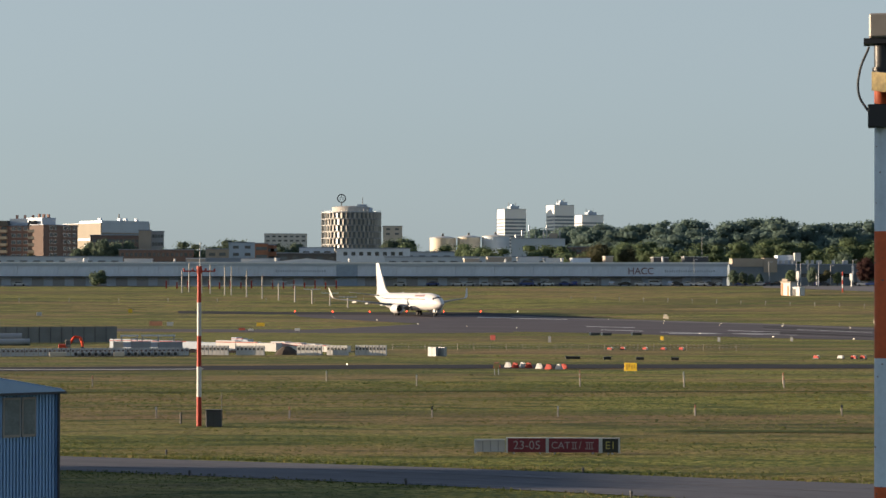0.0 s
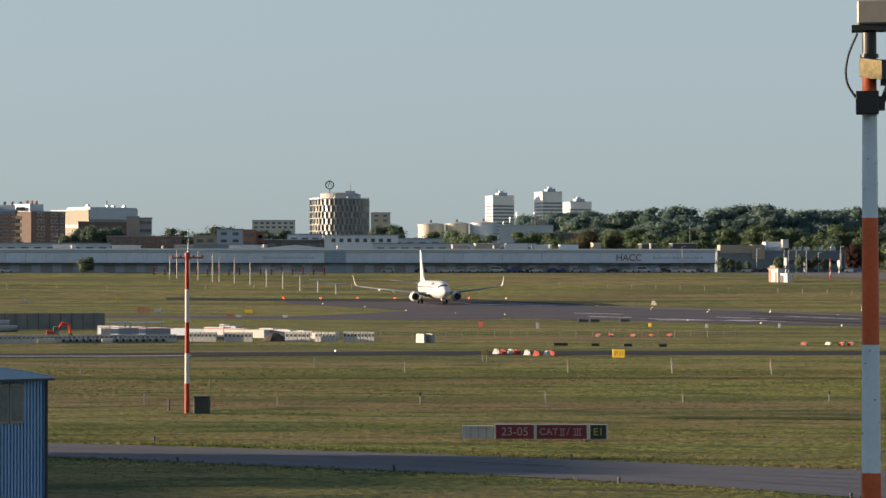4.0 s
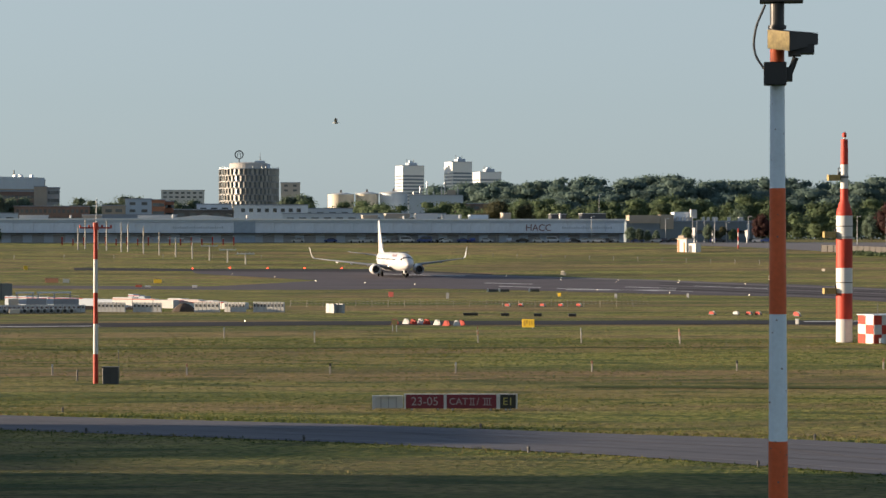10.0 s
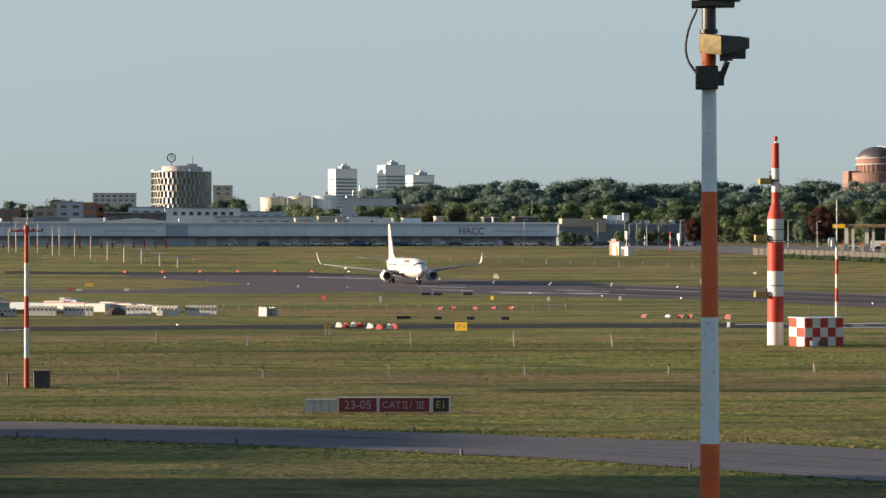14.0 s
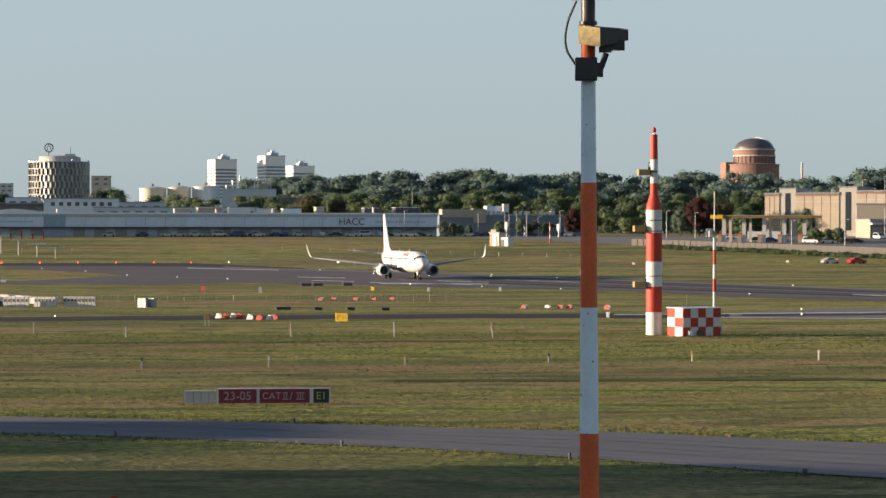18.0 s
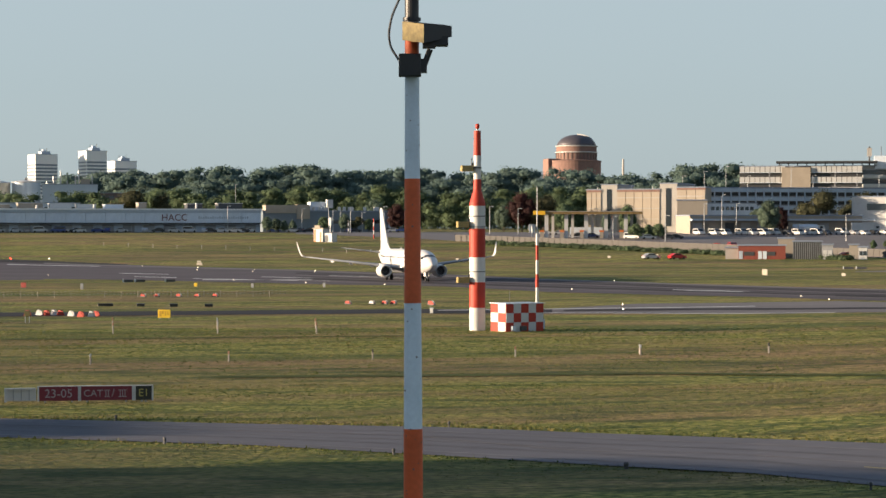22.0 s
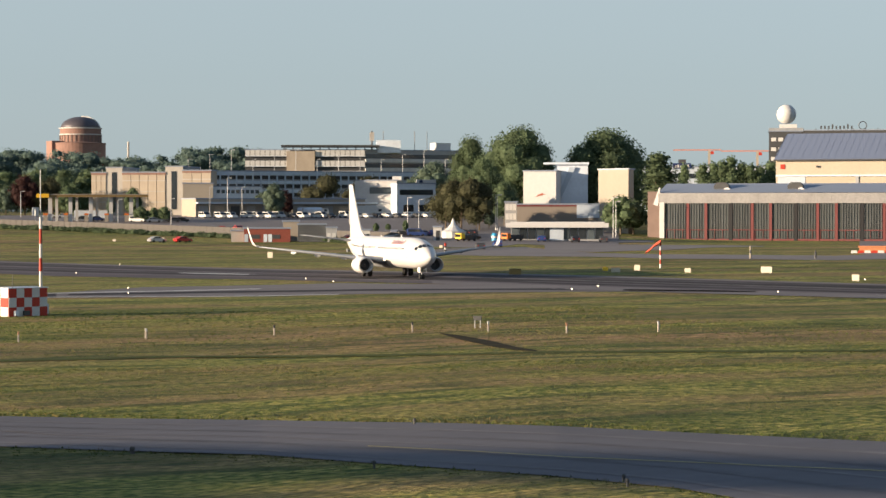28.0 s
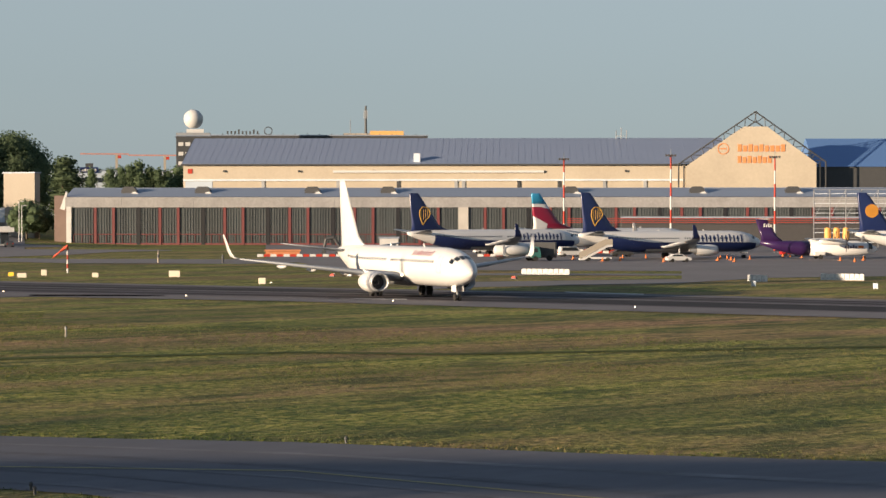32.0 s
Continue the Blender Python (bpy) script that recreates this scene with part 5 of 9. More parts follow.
def plant(kind, az, d, el_top, wide=1.0, label="", group=""):
    """Set a tree so that its crown ends at the given elevation."""
    x, y, z = gpos(az, d)
    h = lift(el_top, d) - z
    if kind not in TREES:
        seed = 11 + len(TREES)
        if kind == "round":
            TREES[kind] = make_tree(seed, 20, 15, LEAF, "round", 15000, 0.46)
        elif kind == "round2":
            TREES[kind] = make_tree(seed + 3, 20, 17, LEAF, "round", 15000, 0.46)
        elif kind == "small":
            TREES[kind] = make_tree(seed, 8, 7, LEAF, "round", 2200, 0.38)
        elif kind == "dark":
            TREES[kind] = make_tree(seed, 14, 11, LEAF_HAZED, "round", 4500, 0.48)
        elif kind == "red":
            TREES[kind] = make_tree(seed, 12, 10, LEAF_RED, "round", 4000, 0.45, label="copper beech with dark red leaves")
        elif kind == "olive":
            TREES[kind] = make_tree(seed, 15, 12, LEAF_OLIVE, "bush", 5000, 0.5, label="yellowish green tree in young leaf")
        elif kind == "poplar":
            TREES[kind] = make_tree(seed, 16, 5, LEAF, "poplar", 3000, 0.45, label="slender green poplar tree")
        elif kind == "hedge":
            TREES[kind] = make_tree(seed, 4, 5, LEAF_HAZED, "bush", 900, 0.32, label="low dark green leafy bush")
        t = TREES[kind]
        t["h"] = {"round": 20, "round2": 20, "small": 8, "dark": 14, "red": 12, "olive": 15, "poplar": 16, "hedge": 4}[kind]
        ob, t["used"] = t, 1
    else:
        ob = copy_thing(TREES[kind], pose(0, 0, 0))
    s = h / ob["h"]
    ob.matrix_basis = Matrix.Translation((x, y, z)) @ pose(0, 0, 0, 0, 0, (az * 977) % 360) @ Matrix.Diagonal((s * wide, s * wide, s, 1))
    tagged(ob, label, "", group)
    return ob


def woods(name, belt, material, label, seed, per=5, n=260, leaf=1.5, step_m=7.0, depth=60):
    """A far belt of trees along a line of (az, d, elevation of the top)."""
    rng = random.Random(seed)
    lobes = []
    for (a0, d0, e0), (a1, d1, e1) in zip(belt, belt[1:]):
        length = (Vector(spot(a1, d1)) - Vector(spot(a0, d0))).length
        k = max(1, int(length / step_m))
        for i in range(k):
            u = (i + rng.random()) / k
            back = rng.random() * depth
            d = d0 + (d1 - d0) * u
            top = lift(e0 + (e1 - e0) * u, d) + 3.0 - rng.random() * 2.2
            x, y = spot(a0 + (a1 - a0) * u, d + back)
            z = gz(x, y)
            h = max(5.0, (top - z) * (0.60 + 0.40 * min(1.0, 1.7 * back / depth)))
            w = min(11.0, h * 0.36)
            for j in range(per):
                r = w * rng.uniform(0.34, 0.60)
                an = rng.random() * 6.28
                v = (j + 0.5) / per
                cz = z + h * (0.30 + 0.70 * v)
                off = w * 0.85 * math.sqrt(max(0.0, 1 - v * v))
                lobes.append((x + off * math.cos(an), y + off * math.sin(an), min(cz, z + h - r * 0.62), r * 1.15, r, r * 0.62))
            lobes.append((x, y, z + h * 0.3, w, w, h * 0.34))
            lobes.append((x, y, z + h * 0.64, w * 0.85, w * 0.7, h * 0.30))
    tot = int(n * len(lobes) / per)
    me = cloud_mesh(name, lobes, tot, leaf, seed, material, 0.74, 0.6)
    return tagged(new(name, me), label, "woods", "", "stuff")


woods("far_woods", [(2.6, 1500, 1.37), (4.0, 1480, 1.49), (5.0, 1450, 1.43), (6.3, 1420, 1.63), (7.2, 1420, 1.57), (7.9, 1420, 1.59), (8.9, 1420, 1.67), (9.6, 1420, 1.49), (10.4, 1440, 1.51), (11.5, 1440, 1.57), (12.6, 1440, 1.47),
      (13.6, 1440, 1.62), (14.7, 1440, 1.55), (15.6, 1440, 1.59), (16.3, 1440, 1.45), (17.2, 1440, 1.37), (18.0, 1440, 1.49), (18.6, 1440, 1.69), (19.8, 1440, 1.65), (21, 1440, 1.57)], LEAF_FAR_HAZED, "dense green woods on the skyline, paled as in haze", 5, 9, 1150, 1.45, 2.9, 110)
woods("near_woods", [(2.7, 1050, 0.88), (4.0, 1030, 0.98), (5.2, 1020, 0.90), (6.2, 1000, 1.05), (7.3, 980, 0.95), (8.6, 980, 1.08), (9.8, 970, 0.95), (11, 960, 1.05), (12.2, 960, 0.95), (13.3, 960, 1.08), (14.6, 960, 1.0), (16, 960, 1.05), (17.3, 960, 0.9)], LEAF, "belt of mixed green trees behind the buildings", 6, 8, 1100, 0.9, 5.5, 90)
woods("left_woods", [(-12, 1250, 0.95), (-8.8, 1200, 0.98), (-7.6, 1150, 0.92), (-6.6, 1150, 0.97), (-5.2, 1150, 1.02), (-4.0, 1150, 0.98), (-2.9, 1150, 0.93)], LEAF_HAZED, "row of dark green trees among the houses", 7, 4, 600, 0.9, 7)
woods("middle_woods", [(-0.6, 1120, 0.92), (0.2, 1120, 0.86), (1.2, 1100, 0.95), (2.0, 1080, 1.0), (2.9, 1080, 0.92)], LEAF, "dark trees behind the cargo hall", 8, 4, 600, 0.9, 6)
woods("right_woods", [(21, 1300, 1.2), (24, 1300, 1.3), (27, 1250, 1.2), (31, 1200, 1.15), (34, 1200, 1.2)], LEAF_HAZED, "trees behind the office buildings", 9, 4, 500, 1.0, 8)
for kind, az, d, el, wd in (("round", 25.70, 700, 1.95, 0.78), ("round2", 26.93, 680, 2.18, 0.95), ("round", 29.11, 690, 2.10, 1.05), ("olive", 25.05, 606, 0.82, 0.9), ("olive", 25.45, 600, 0.88, 0.85),
                            ("olive", 25.92, 600, 0.78, 0.85), ("round", 26.00, 650, 1.43, 0.78), ("small", 26.56, 630, 0.79, 0.8), ("round2", 27.47, 680, 1.5, 0.7), ("poplar", 30.54, 760, 1.55, 1.9), ("small", 29.55, 604, 0.42, 1.25), ("small", 29.87, 612, 0.3, 1.0),
                            ("poplar", 31.16, 800, 1.25, 0.8), ("poplar", 31.67, 790, 1.25, 1.0), ("poplar", 31.91, 790, 1.3, 0.9), ("poplar", 32.14, 790, 1.35, 0.9), ("poplar", 32.39, 790, 1.45, 1.0), ("poplar", 32.63, 790, 1.3, 0.9), ("poplar", 32.86, 790, 1.25, 1.0), ("poplar", 33.12, 790, 1.2, 1.0), ("poplar", 33.34, 780, 1.3, 1.2),
                            ("dark", 20.62, 690, 0.72, 0.9), ("red", 20.91, 700, 0.55, 0.8), ("olive", 21.77, 720, 0.95, 1.1), ("olive", 22.85, 730, 0.9, 1.2), ("dark", 24.76, 740, 1.3, 1.0), ("dark", 24.36, 740, 0.95, 1.0),
                            ("small", 17.03, 690, 0.62, 0.75), ("dark", 16.47, 690, 0.42, 0.5), ("small", 15.38, 720, 0.55, 1.2), ("olive", 14.80, 740, 0.85, 0.9), ("red", 14.32, 740, 0.92, 0.95), ("dark", 13.85, 740, 0.6, 0.9), ("olive", 15.02, 760, 0.8, 1.0),
                            ("small", 17.25, 655, 0.12, 1.3), ("small", 17.82, 655, 0.12, 1.3), ("small", 17.57, 660, 0.1, 1.0), ("dark", 20.33, 720, 0.5, 0.9),
                            ("olive", 5.96, 800, 0.55, 1.0), ("dark", 7.98, 730, 0.25, 1.0), ("dark", 8.41, 735, 0.2, 0.9), ("small", 9.21, 735, 0.3, 0.9), ("small", 10.37, 735, 0.25, 0.9), ("red", 11.09, 760, 0.62, 0.8), ("dark", 10.51, 800, 0.75, 0.9), ("olive", 11.60, 770, 0.62, 0.8),
                            ("hedge", -8.51, 715, 0.27, 0.95), ("dark", -8.72, 955, 1.02, 0.8), ("dark", -8.40, 950, 1.10, 0.75), ("dark", -8.08, 955, 1.02, 0.8), ("dark", -7.75, 950, 1.05, 0.8), ("dark", -9.05, 950, 0.85, 0.8), ("dark", -6.9, 940, 0.86, 1.0), ("dark", -6.5, 945, 0.82, 1.0), ("olive", -10.07, 900, 0.72, 0.8), ("dark", 7.75, 726, 0.30, 0.9), ("dark", 8.2, 728, 0.2, 0.9), ("dark", 9.75, 730, 0.38, 0.8), ("olive", 10.05, 732, 0.30, 0.9), ("olive", 4.09, 900, 0.98, 1.2), ("olive", 5.11, 900, 0.86, 0.9),
                            ("dark", -1.08, 1240, 1.1, 0.8), ("dark", -0.74, 1240, 1.15, 0.9), ("poplar", -0.51, 1240, 1.1, 1.0), ("poplar", 28.49, 700, 0.9, 1.2),
                            ("round2", 29.28, 700, 2.1, 1.0)):
    plant(kind, az, d, el, wd)


# ---- buildings behind the field ----
def flats(az0, az1, el, d0, d1, wall, stacks, pairs, floors, label, penthouse):
    """Brick flats: stacks of pale balconies and pairs of white-framed windows."""
    root, w, h = block("apartment_block", az0, el, az1, d0, d1, 16, label, "building", wall)
    fl = 3.0
    bal = bpy.data.meshes.new("balcony")
    bm = box(-1.75, 1.75, -1.7, 0, 0, 1.05)
    box(-1.75, 1.75, -1.7, 0, -0.2, 0, bm)
    bm.to_mesh(bal)
    bm.free()
    bal.materials.append(CONCRETE_TAN)
    frm = bpy.data.meshes.new("window")
    bm = box(-0.95, 0.95, -0.12, 0.02, 0, 1.7)
    bm.to_mesh(frm)
    bm.free()
    frm.materials.append(WHITE_DIRTY)
    gls = bpy.data.meshes.new("pane")
    bm = box(-0.38, 0.38, -0.02, 0.02, 0, 1.35)
    bm.to_mesh(gls)
    bm.free()
    gls.materials.append(GLASS_MID)
    for f in range(floors):
        z = h - fl * (f + 1) + 0.4
        for u in stacks:
            again("balcony", bal, root, pose(w * u, 0, z))
            part("balcony_door", box(w * u - 1.2, w * u + 1.2, -0.06, 0.02, z + 0.2, z + 2.3), GLASS_DARK, root)
        for u in pairs:
            win = again("window", frm, root, pose(w * u, 0, z + 0.6))
            for x in (-0.45, 0.45):
                again("pane", gls, win, pose(x, -0.13, 0.18))
    for u in stacks:
        part("stair_roof", prism([(w * u - 2.2, h), (w * u + 2.2, h), (w * u + 1.6, h + 2.4), (w * u - 1.6, h + 2.4)], -0.8, 6), DARK, root, "dark rounded roof over the balconies")
    part("penthouse", box(w * penthouse[0], w * penthouse[1], 3, 13, h + 0.35, h + 3.4), SHEET_BLUE, root, "blue-grey set-back top storey")
    for i in range(3):
        u = penthouse[0] + (penthouse[1] - penthouse[0]) * (i + 0.5) / 3
        part("chimney", box(w * u, w * u + 0.9, 6, 7, h + 3.4, h + 5.0), BRICK, root)
    return root


flats(-11.9, -11.05, 1.42, 1000, 1000, BRICK, (0.7,), (0.15, 0.4, 0.9), 6, "red brick apartment block with white balconies", (0.2, 0.9))
flats(-11.0, -10.0, 1.40, 996, 990, BRICK, (0.12, 0.84), (0.36, 0.50, 0.66), 6, "red brick apartment block with pale balconies", (0.2, 0.8))
flats(-9.9, -9.04, 1.42, 985, 1000, BRICK_DARK, (), (0.22, 0.34, 0.62, 0.74, 0.9), 6, "dark brick apartment block with white windows", (0.1, 0.5))
r_, w_, h_ = block("white_hall", -8.46, 1.47, -7.22, 1104, 1120, 34, "large white industrial hall, its upper front tinted as in shade", "building", CREAM)
part("stripe", box(0, w_, -0.15, 0, h_ - 6.5, h_ - 5.0), TOWER_BAND, r_)
part("stripe", box(-0.15, 0, 0, 34, h_ - 8.5, h_ - 7.2), TOWER_BAND, r_)
# blue-grey here stands for shade on the front of the white hall
part("upper_storey", box(0.5, w_ * 0.98, -0.3, 20, h_ - 4.5, h_ + 1.4), SHEET_BLUE, r_, "upper front in blue-grey, shade put into the colour")
part("sunk_bay", box(-0.2, 0, 4, 14, h_ - 16, h_ - 10), SHEET_LIGHT, r_)
windows(r_, w_, 0, [h_ - 11], 2, w_ * 0.9, 8, 2.2, 1.6)
for u in (0.1, 0.5, 0.62, 0.84):
    part("roof_vent", box(w_ * u, w_ * u + 1.2, 5, 7, h_, h_ + 2.8), SHEET_LIGHT, r_)
part("roof_pipe", cyl((w_ * 0.55, 8, h_), (w_ * 0.55, 8, h_ + 5), 0.3), DARK, r_)
r_, w_, h_ = block("brown_office", -8.72, 1.17, -6.86, 1030, 1030, 25, "brown flat-roofed office block with window bands", "building", BRICK_DARK)
windows(r_, w_, 0, [h_ - 3.2, h_ - 6.6, h_ - 10], 1, w_ - 1, 18, w_ / 18 * 0.8, 1.5)
r_, w_, h_ = block("tan_tower_block", -7.50, 1.30, -7.18, 960, 960, 12, "plain tan concrete stair tower", "building", CONCRETE_TAN)
r_, w_, h_ = block("grey_office", -7.18, 1.27, -6.86, 965, 965, 20, "grey office block with window bands", "building", GREY)
windows(r_, w_, 0, [h_ - 2.6, h_ - 6, h_ - 9.4], 0.3, w_ - 0.3, 4, w_ / 4 * 0.8, 1.4)
r_, w_, h_ = block("glass_office", -8.0, 0.80, -6.1, 930, 930, 16, "low brown office building", "building", BRICK_DARK)
windows(r_, w_, 0, [h_ - 2.6, h_ - 5.8], 0.5, w_ - 0.5, 16, 1.1, 1.4)
for az0, az1, el, d, m, lab in ((-5.21, -4.54, 0.99, 1000, SHEET_BLUE, "pale blue-grey box building"), (-5.8, -5.2, 0.82, 900, CREAM, "low cream building behind the cargo hall"), (-4.54, -4.2, 0.97, 900, BRICK_ORANGE, "orange brick house behind the cargo hall"), (-4.2, -3.98, 0.93, 905, BRICK_ORANGE, "orange brick house behind the cargo hall"),
                               (-3.98, -2.39, 0.72, 880, DARK, "dark flat-roofed building behind the cargo hall"), (-3.4, -2.5, 0.86, 900, SHEET_LIGHT, "pale flat-roofed building behind the cargo hall"), (-4.3, -3.2, 1.22, 1700, WHITE_DIRTY, "white slab building behind the cargo hall"), (-1.25, -0.75, 1.42, 1500, CONCRETE, "pale grey tower block behind the cargo hall"), (-0.75, 0.6, 0.75, 900, SHEET_BLUE, "blue-grey flat-roofed building behind the cargo hall"),
                               (-1.2, 3.0, 0.62, 815, SHEET_BLUE, "blue-grey low office row"), (-11.9, -7.9, 0.62, 815, SHEET_BLUE, "blue-grey low office row"), (-6.3, -3.9, 0.58, 820, ROOF_GREY, "blue-grey low office row"), (2.9, 4.2, 0.88, 1150, BRICK_DARK, "brown flat building among trees")):
    r_, w_, h_ = block("low_building", az0, el, az1, d, d, 15, lab, "building", m)
    k = max(2, int(w_ / 4.5))
    windows(r_, w_, 0, [h_ - 2.6] + ([h_ - 5.8] if h_ > 14 else []), 0.6, w_ - 0.6, k, 2.6, 1.3)
r_, w_, h_ = block("office_row", -2.45, 0.84, -0.55, 850, 850, 14, "white office building with square windows", "building", SHEET_LIGHT)
windows(r_, w_, 0, [h_ - 2.6], 2, w_ - 2, 8, 1.5, 1.4, GLASS_DARK)


def slab_tower(az0, az1, el, d, label, floors, blank, depth=19):
    """Seen past its corner: the front falls back to the east, the end wall faces west."""
    root, w, h = block("office_tower", az0, el, az1, d, d + 7.5, depth, label, "tower", TOWER_WHITE)
    fl = 3.1
    for f in range(floors):
        z = h - blank - fl * (f + 1)
        if z < 0:
            break
        part("window_band", box(0.4, w - 0.4, -0.15, 0.1, z, z + 1.6), TOWER_BAND, root)
        part("window_band", box(-0.15, 0.1, 1.0, depth - 1.0, z, z + 1.6), TOWER_BAND, root)
    part("plant_room", box(w * 0.35, w * 0.75, 4, 12, h, h + 3), SHEET_BLUE, root)
    part("lift_shaft", box(w * 0.42, w * 0.56, 5, 8, h + 3, h + 4.6), SHEET_LIGHT, root)
    for u in (0.3, 0.62):
        part("aerial", cyl((w * u, 6, h + 0.3), (w * u, 6, h + 6), 0.2), DARK, root)
    return root


slab_tower(1.89, 2.445, 1.86, 2000, "white office tower with dark window bands", 9, 7)
slab_tower(3.17, 3.68, 1.96, 2000, "white office tower with dark window bands", 9, 8)
slab_tower(3.885, 4.435, 1.70, 2050, "lower white office tower with bands", 3, 5)
for az, el, d, r, h in ((0.30, 1.10, 1450, 8.5, 9), (0.97, 1.12, 1450, 7.5, 9), (1.66, 1.14, 1450, 9, 9)):
    x, y, z = gpos(az, d)
    t_ = thing("storage_tank", pose(x, y, z), "round pale storage tank with a flat domed roof", "tank")
    top = lift(el, d) - z
    part("shell", turned([(r, 0), (r, top)], 32), TANK_CREAM if az < 1.2 else SHEET_BLUE, t_)
    part("roof", turned([(r + 0.3, top), (r + 0.3, top + 0.5), (r * 0.5, top + 1.4), (0.5, top + 1.7)], 32), WHITE_DIRTY, t_)
    part("vent", box(-0.7, 0.7, -0.7, 0.7, top + 1.5, top + 3.4), CONCRETE_TAN, t_)
r_, w_, h_ = block("blue_flat_building", 2.06, 1.10, 3.45, 1400, 1400, 30, "blue-grey flat plant building with roof vents", "building", SHEET_BLUE)
for i, u in enumerate((0.08, 0.2, 0.33, 0.45, 0.6, 0.66, 0.8, 0.9)):
    part("roof_vent", cyl((w_ * u, 5, h_), (w_ * u, 5, h_ + 2.5 + 3 * (i % 3)), 0.45), STEEL, r_)
part("plant_box", box(w_ * 0.7, w_ * 0.86, 3, 9, h_, h_ + 3.5), CREAM, r_)

# ---- east end of the cargo area ----
# depot wall: its shade is put into the dark blue colour
r_, w_, h_ = block("depot_building", 7.65, 0.42, 10.95, 772, 781, 20, "grey-blue flat depot building with white roof vents", "building", mat("depot_wall_in_shade", (0.15, 0.185, 0.22), 0.6, var=0.12, scale=0.15, fine=1.5))
part("tan_front", box(w_ * 0.02, w_ * 0.36, -0.4, 6, h_ - 0.6, h_ + 2.2), CONCRETE_TAN, r_, "tan upper storey")
part("tan_box", box(w_ * 0.26, w_ * 0.36, -0.7, 4, h_ - 2.6, h_ + 2.4), CONCRETE_TAN, r_)
part("plant_room", box(w_ * 0.38, w_ * 0.52, 3, 9, h_, h_ + 3.4), SHEET_LIGHT, r_)
part("white_box", box(w_ * 0.5, w_ * 0.545, 0.5, 3, h_ + 1.2, h_ + 4.2), WHITE, r_)
for u in (0.40, 0.44, 0.48, 0.5, 0.6, 0.64, 0.68, 0.70, 0.8, 0.88, 0.90):
    part("roof_vent", cyl((w_ * u, 2, h_), (w_ * u, 2, h_ + 1.6), 0.55), WHITE, r_)
windows(r_, w_, 0, [h_ - 4.2], w_ * 0.55, w_ - 3, 14, 2.0, 1.2, GLASS_DARK)
for u in (0.93, 0.975):
    part("column", box(w_ * u, w_ * u + 0.7, -0.8, 0, 0, h_ - 0.5), SHEET_LIGHT, r_)


def field_hut():
    root, w, z = site("field_hut", 8.95, 640, 9.40, 636.6, "small orange and white equipment hut", "hut")
    d = 640
    h = lift(0.0, d) - z
    part("body", box(0, w * 0.52, 0, 3, -0.2, h - 0.3), WHITE, root)
    part("orange_panel", box(0.1, w * 0.12, -0.06, 0, 0, h - 0.5), FADED_ORANGE, root)
    part("orange_panel", box(w * 0.36, w * 0.44, -0.06, 0, 0, h - 1.2), FADED_ORANGE, root)
    part("side_room", box(w * 0.52, w, 0.4, 3, -0.2, h * 0.62), WHITE, root)
    part("roof", box(-0.3, w * 0.6, -0.3, 3.3, h - 0.3, h), CREAM, root)
    part("roof_box", box(0, w * 0.3, 0.5, 1.5, h, h + 0.7), CONCRETE_TAN, root)
    part("door", box(w * 0.62, w * 0.78, 0.33, 0.41, 0, 1.9), DARK, root)


field_hut()


# ---- car park and airport buildings ----
def square(d, az0, az1):
    """Distance of the far end of a front that runs due east."""
    return d * math.cos(radians(az0)) / math.cos(radians(az1))


def parking_deck():
    d = 760
    segs = (("tan", 787, 812, 326), ("white", 812, 840, 317), ("tan", 840, 915, 325), ("white", 915, 945, 315), ("tan", 945, 995, 322))
    az = {787: 15.99, 812: 16.36, 840: 16.77, 915: 17.86, 945: 18.30, 995: 19.02, 1250: 22.71}
    el = {326: 0.97, 317: 1.10, 325: 0.98, 315: 1.13, 322: 1.03}
    for kind, x0, x1, yy in segs:
        back = lambda a: 766 - 10 * (a - 15.99) / 3.03
        root, w, h = block("parking_deck" if kind == "tan" else "stair_tower", az[x0], el[yy], az[x1], back(az[x0]), back(az[x1]), 25, "tan concrete parking deck with slatted front" if kind == "tan" else "tall pale concrete stair tower of the parking deck", "building", CONCRETE_TAN if kind == "tan" else CONCRETE)
        if kind == "tan":
            k = max(3, int(w / 2.6))
            for i in range(k):
                part("panel", box(w * i / k + 0.1, w * (i + 1) / k - 0.1, -0.25, 0.02, 1.5, h - 0.9), CONCRETE_TAN, root)
            for z0 in (h * 0.30, h * 0.55, h * 0.80):
                part("storey_joint", box(0, w, -0.32, -0.2, z0, z0 + 0.28), CONCRETE, root)
            part("parapet_edge", box(-0.1, w + 0.1, -0.35, 0.2, h - 0.7, h - 0.1), BRICK, root, "reddish coping")
            for i in range(int(w / 5)):
                part("lamp_post", cyl((w * (i + 0.5) / int(w / 5), 5, h), (w * (i + 0.5) / int(w / 5), 5, h + 1.2), 0.1, n=6), WHITE, root)
        else:
            part("glazing", box(w * 0.35, w * 0.65, -0.12, 0.05, 2, h - 1.5), GLASS_DARK, root)
    root, w, h = block("parking_deck", az[995], 1.0, az[1250] + 1.6, d + 4, square(d + 4, az[995], az[1250] + 1.6), 20, "grey-blue parking deck with open storeys", "building", GREY)
    for f in range(4):
        z = h - 3.0 * (f + 1)
        if z < 0:
            continue
        part("opening", box(0.5, w - 0.5, -0.1, 0.1, z + 0.4, z + 1.6), BLACK, root)
        part("parapet", box(0, w, -0.5, 0, z + 1.7, z + 2.9), SHEET_BLUE, root)
    for i in range(26):
        part("column", box(w * i / 26, w * i / 26 + 0.4, -0.6, 0, 0, h), SHEET_BLUE, root)


parking_deck()


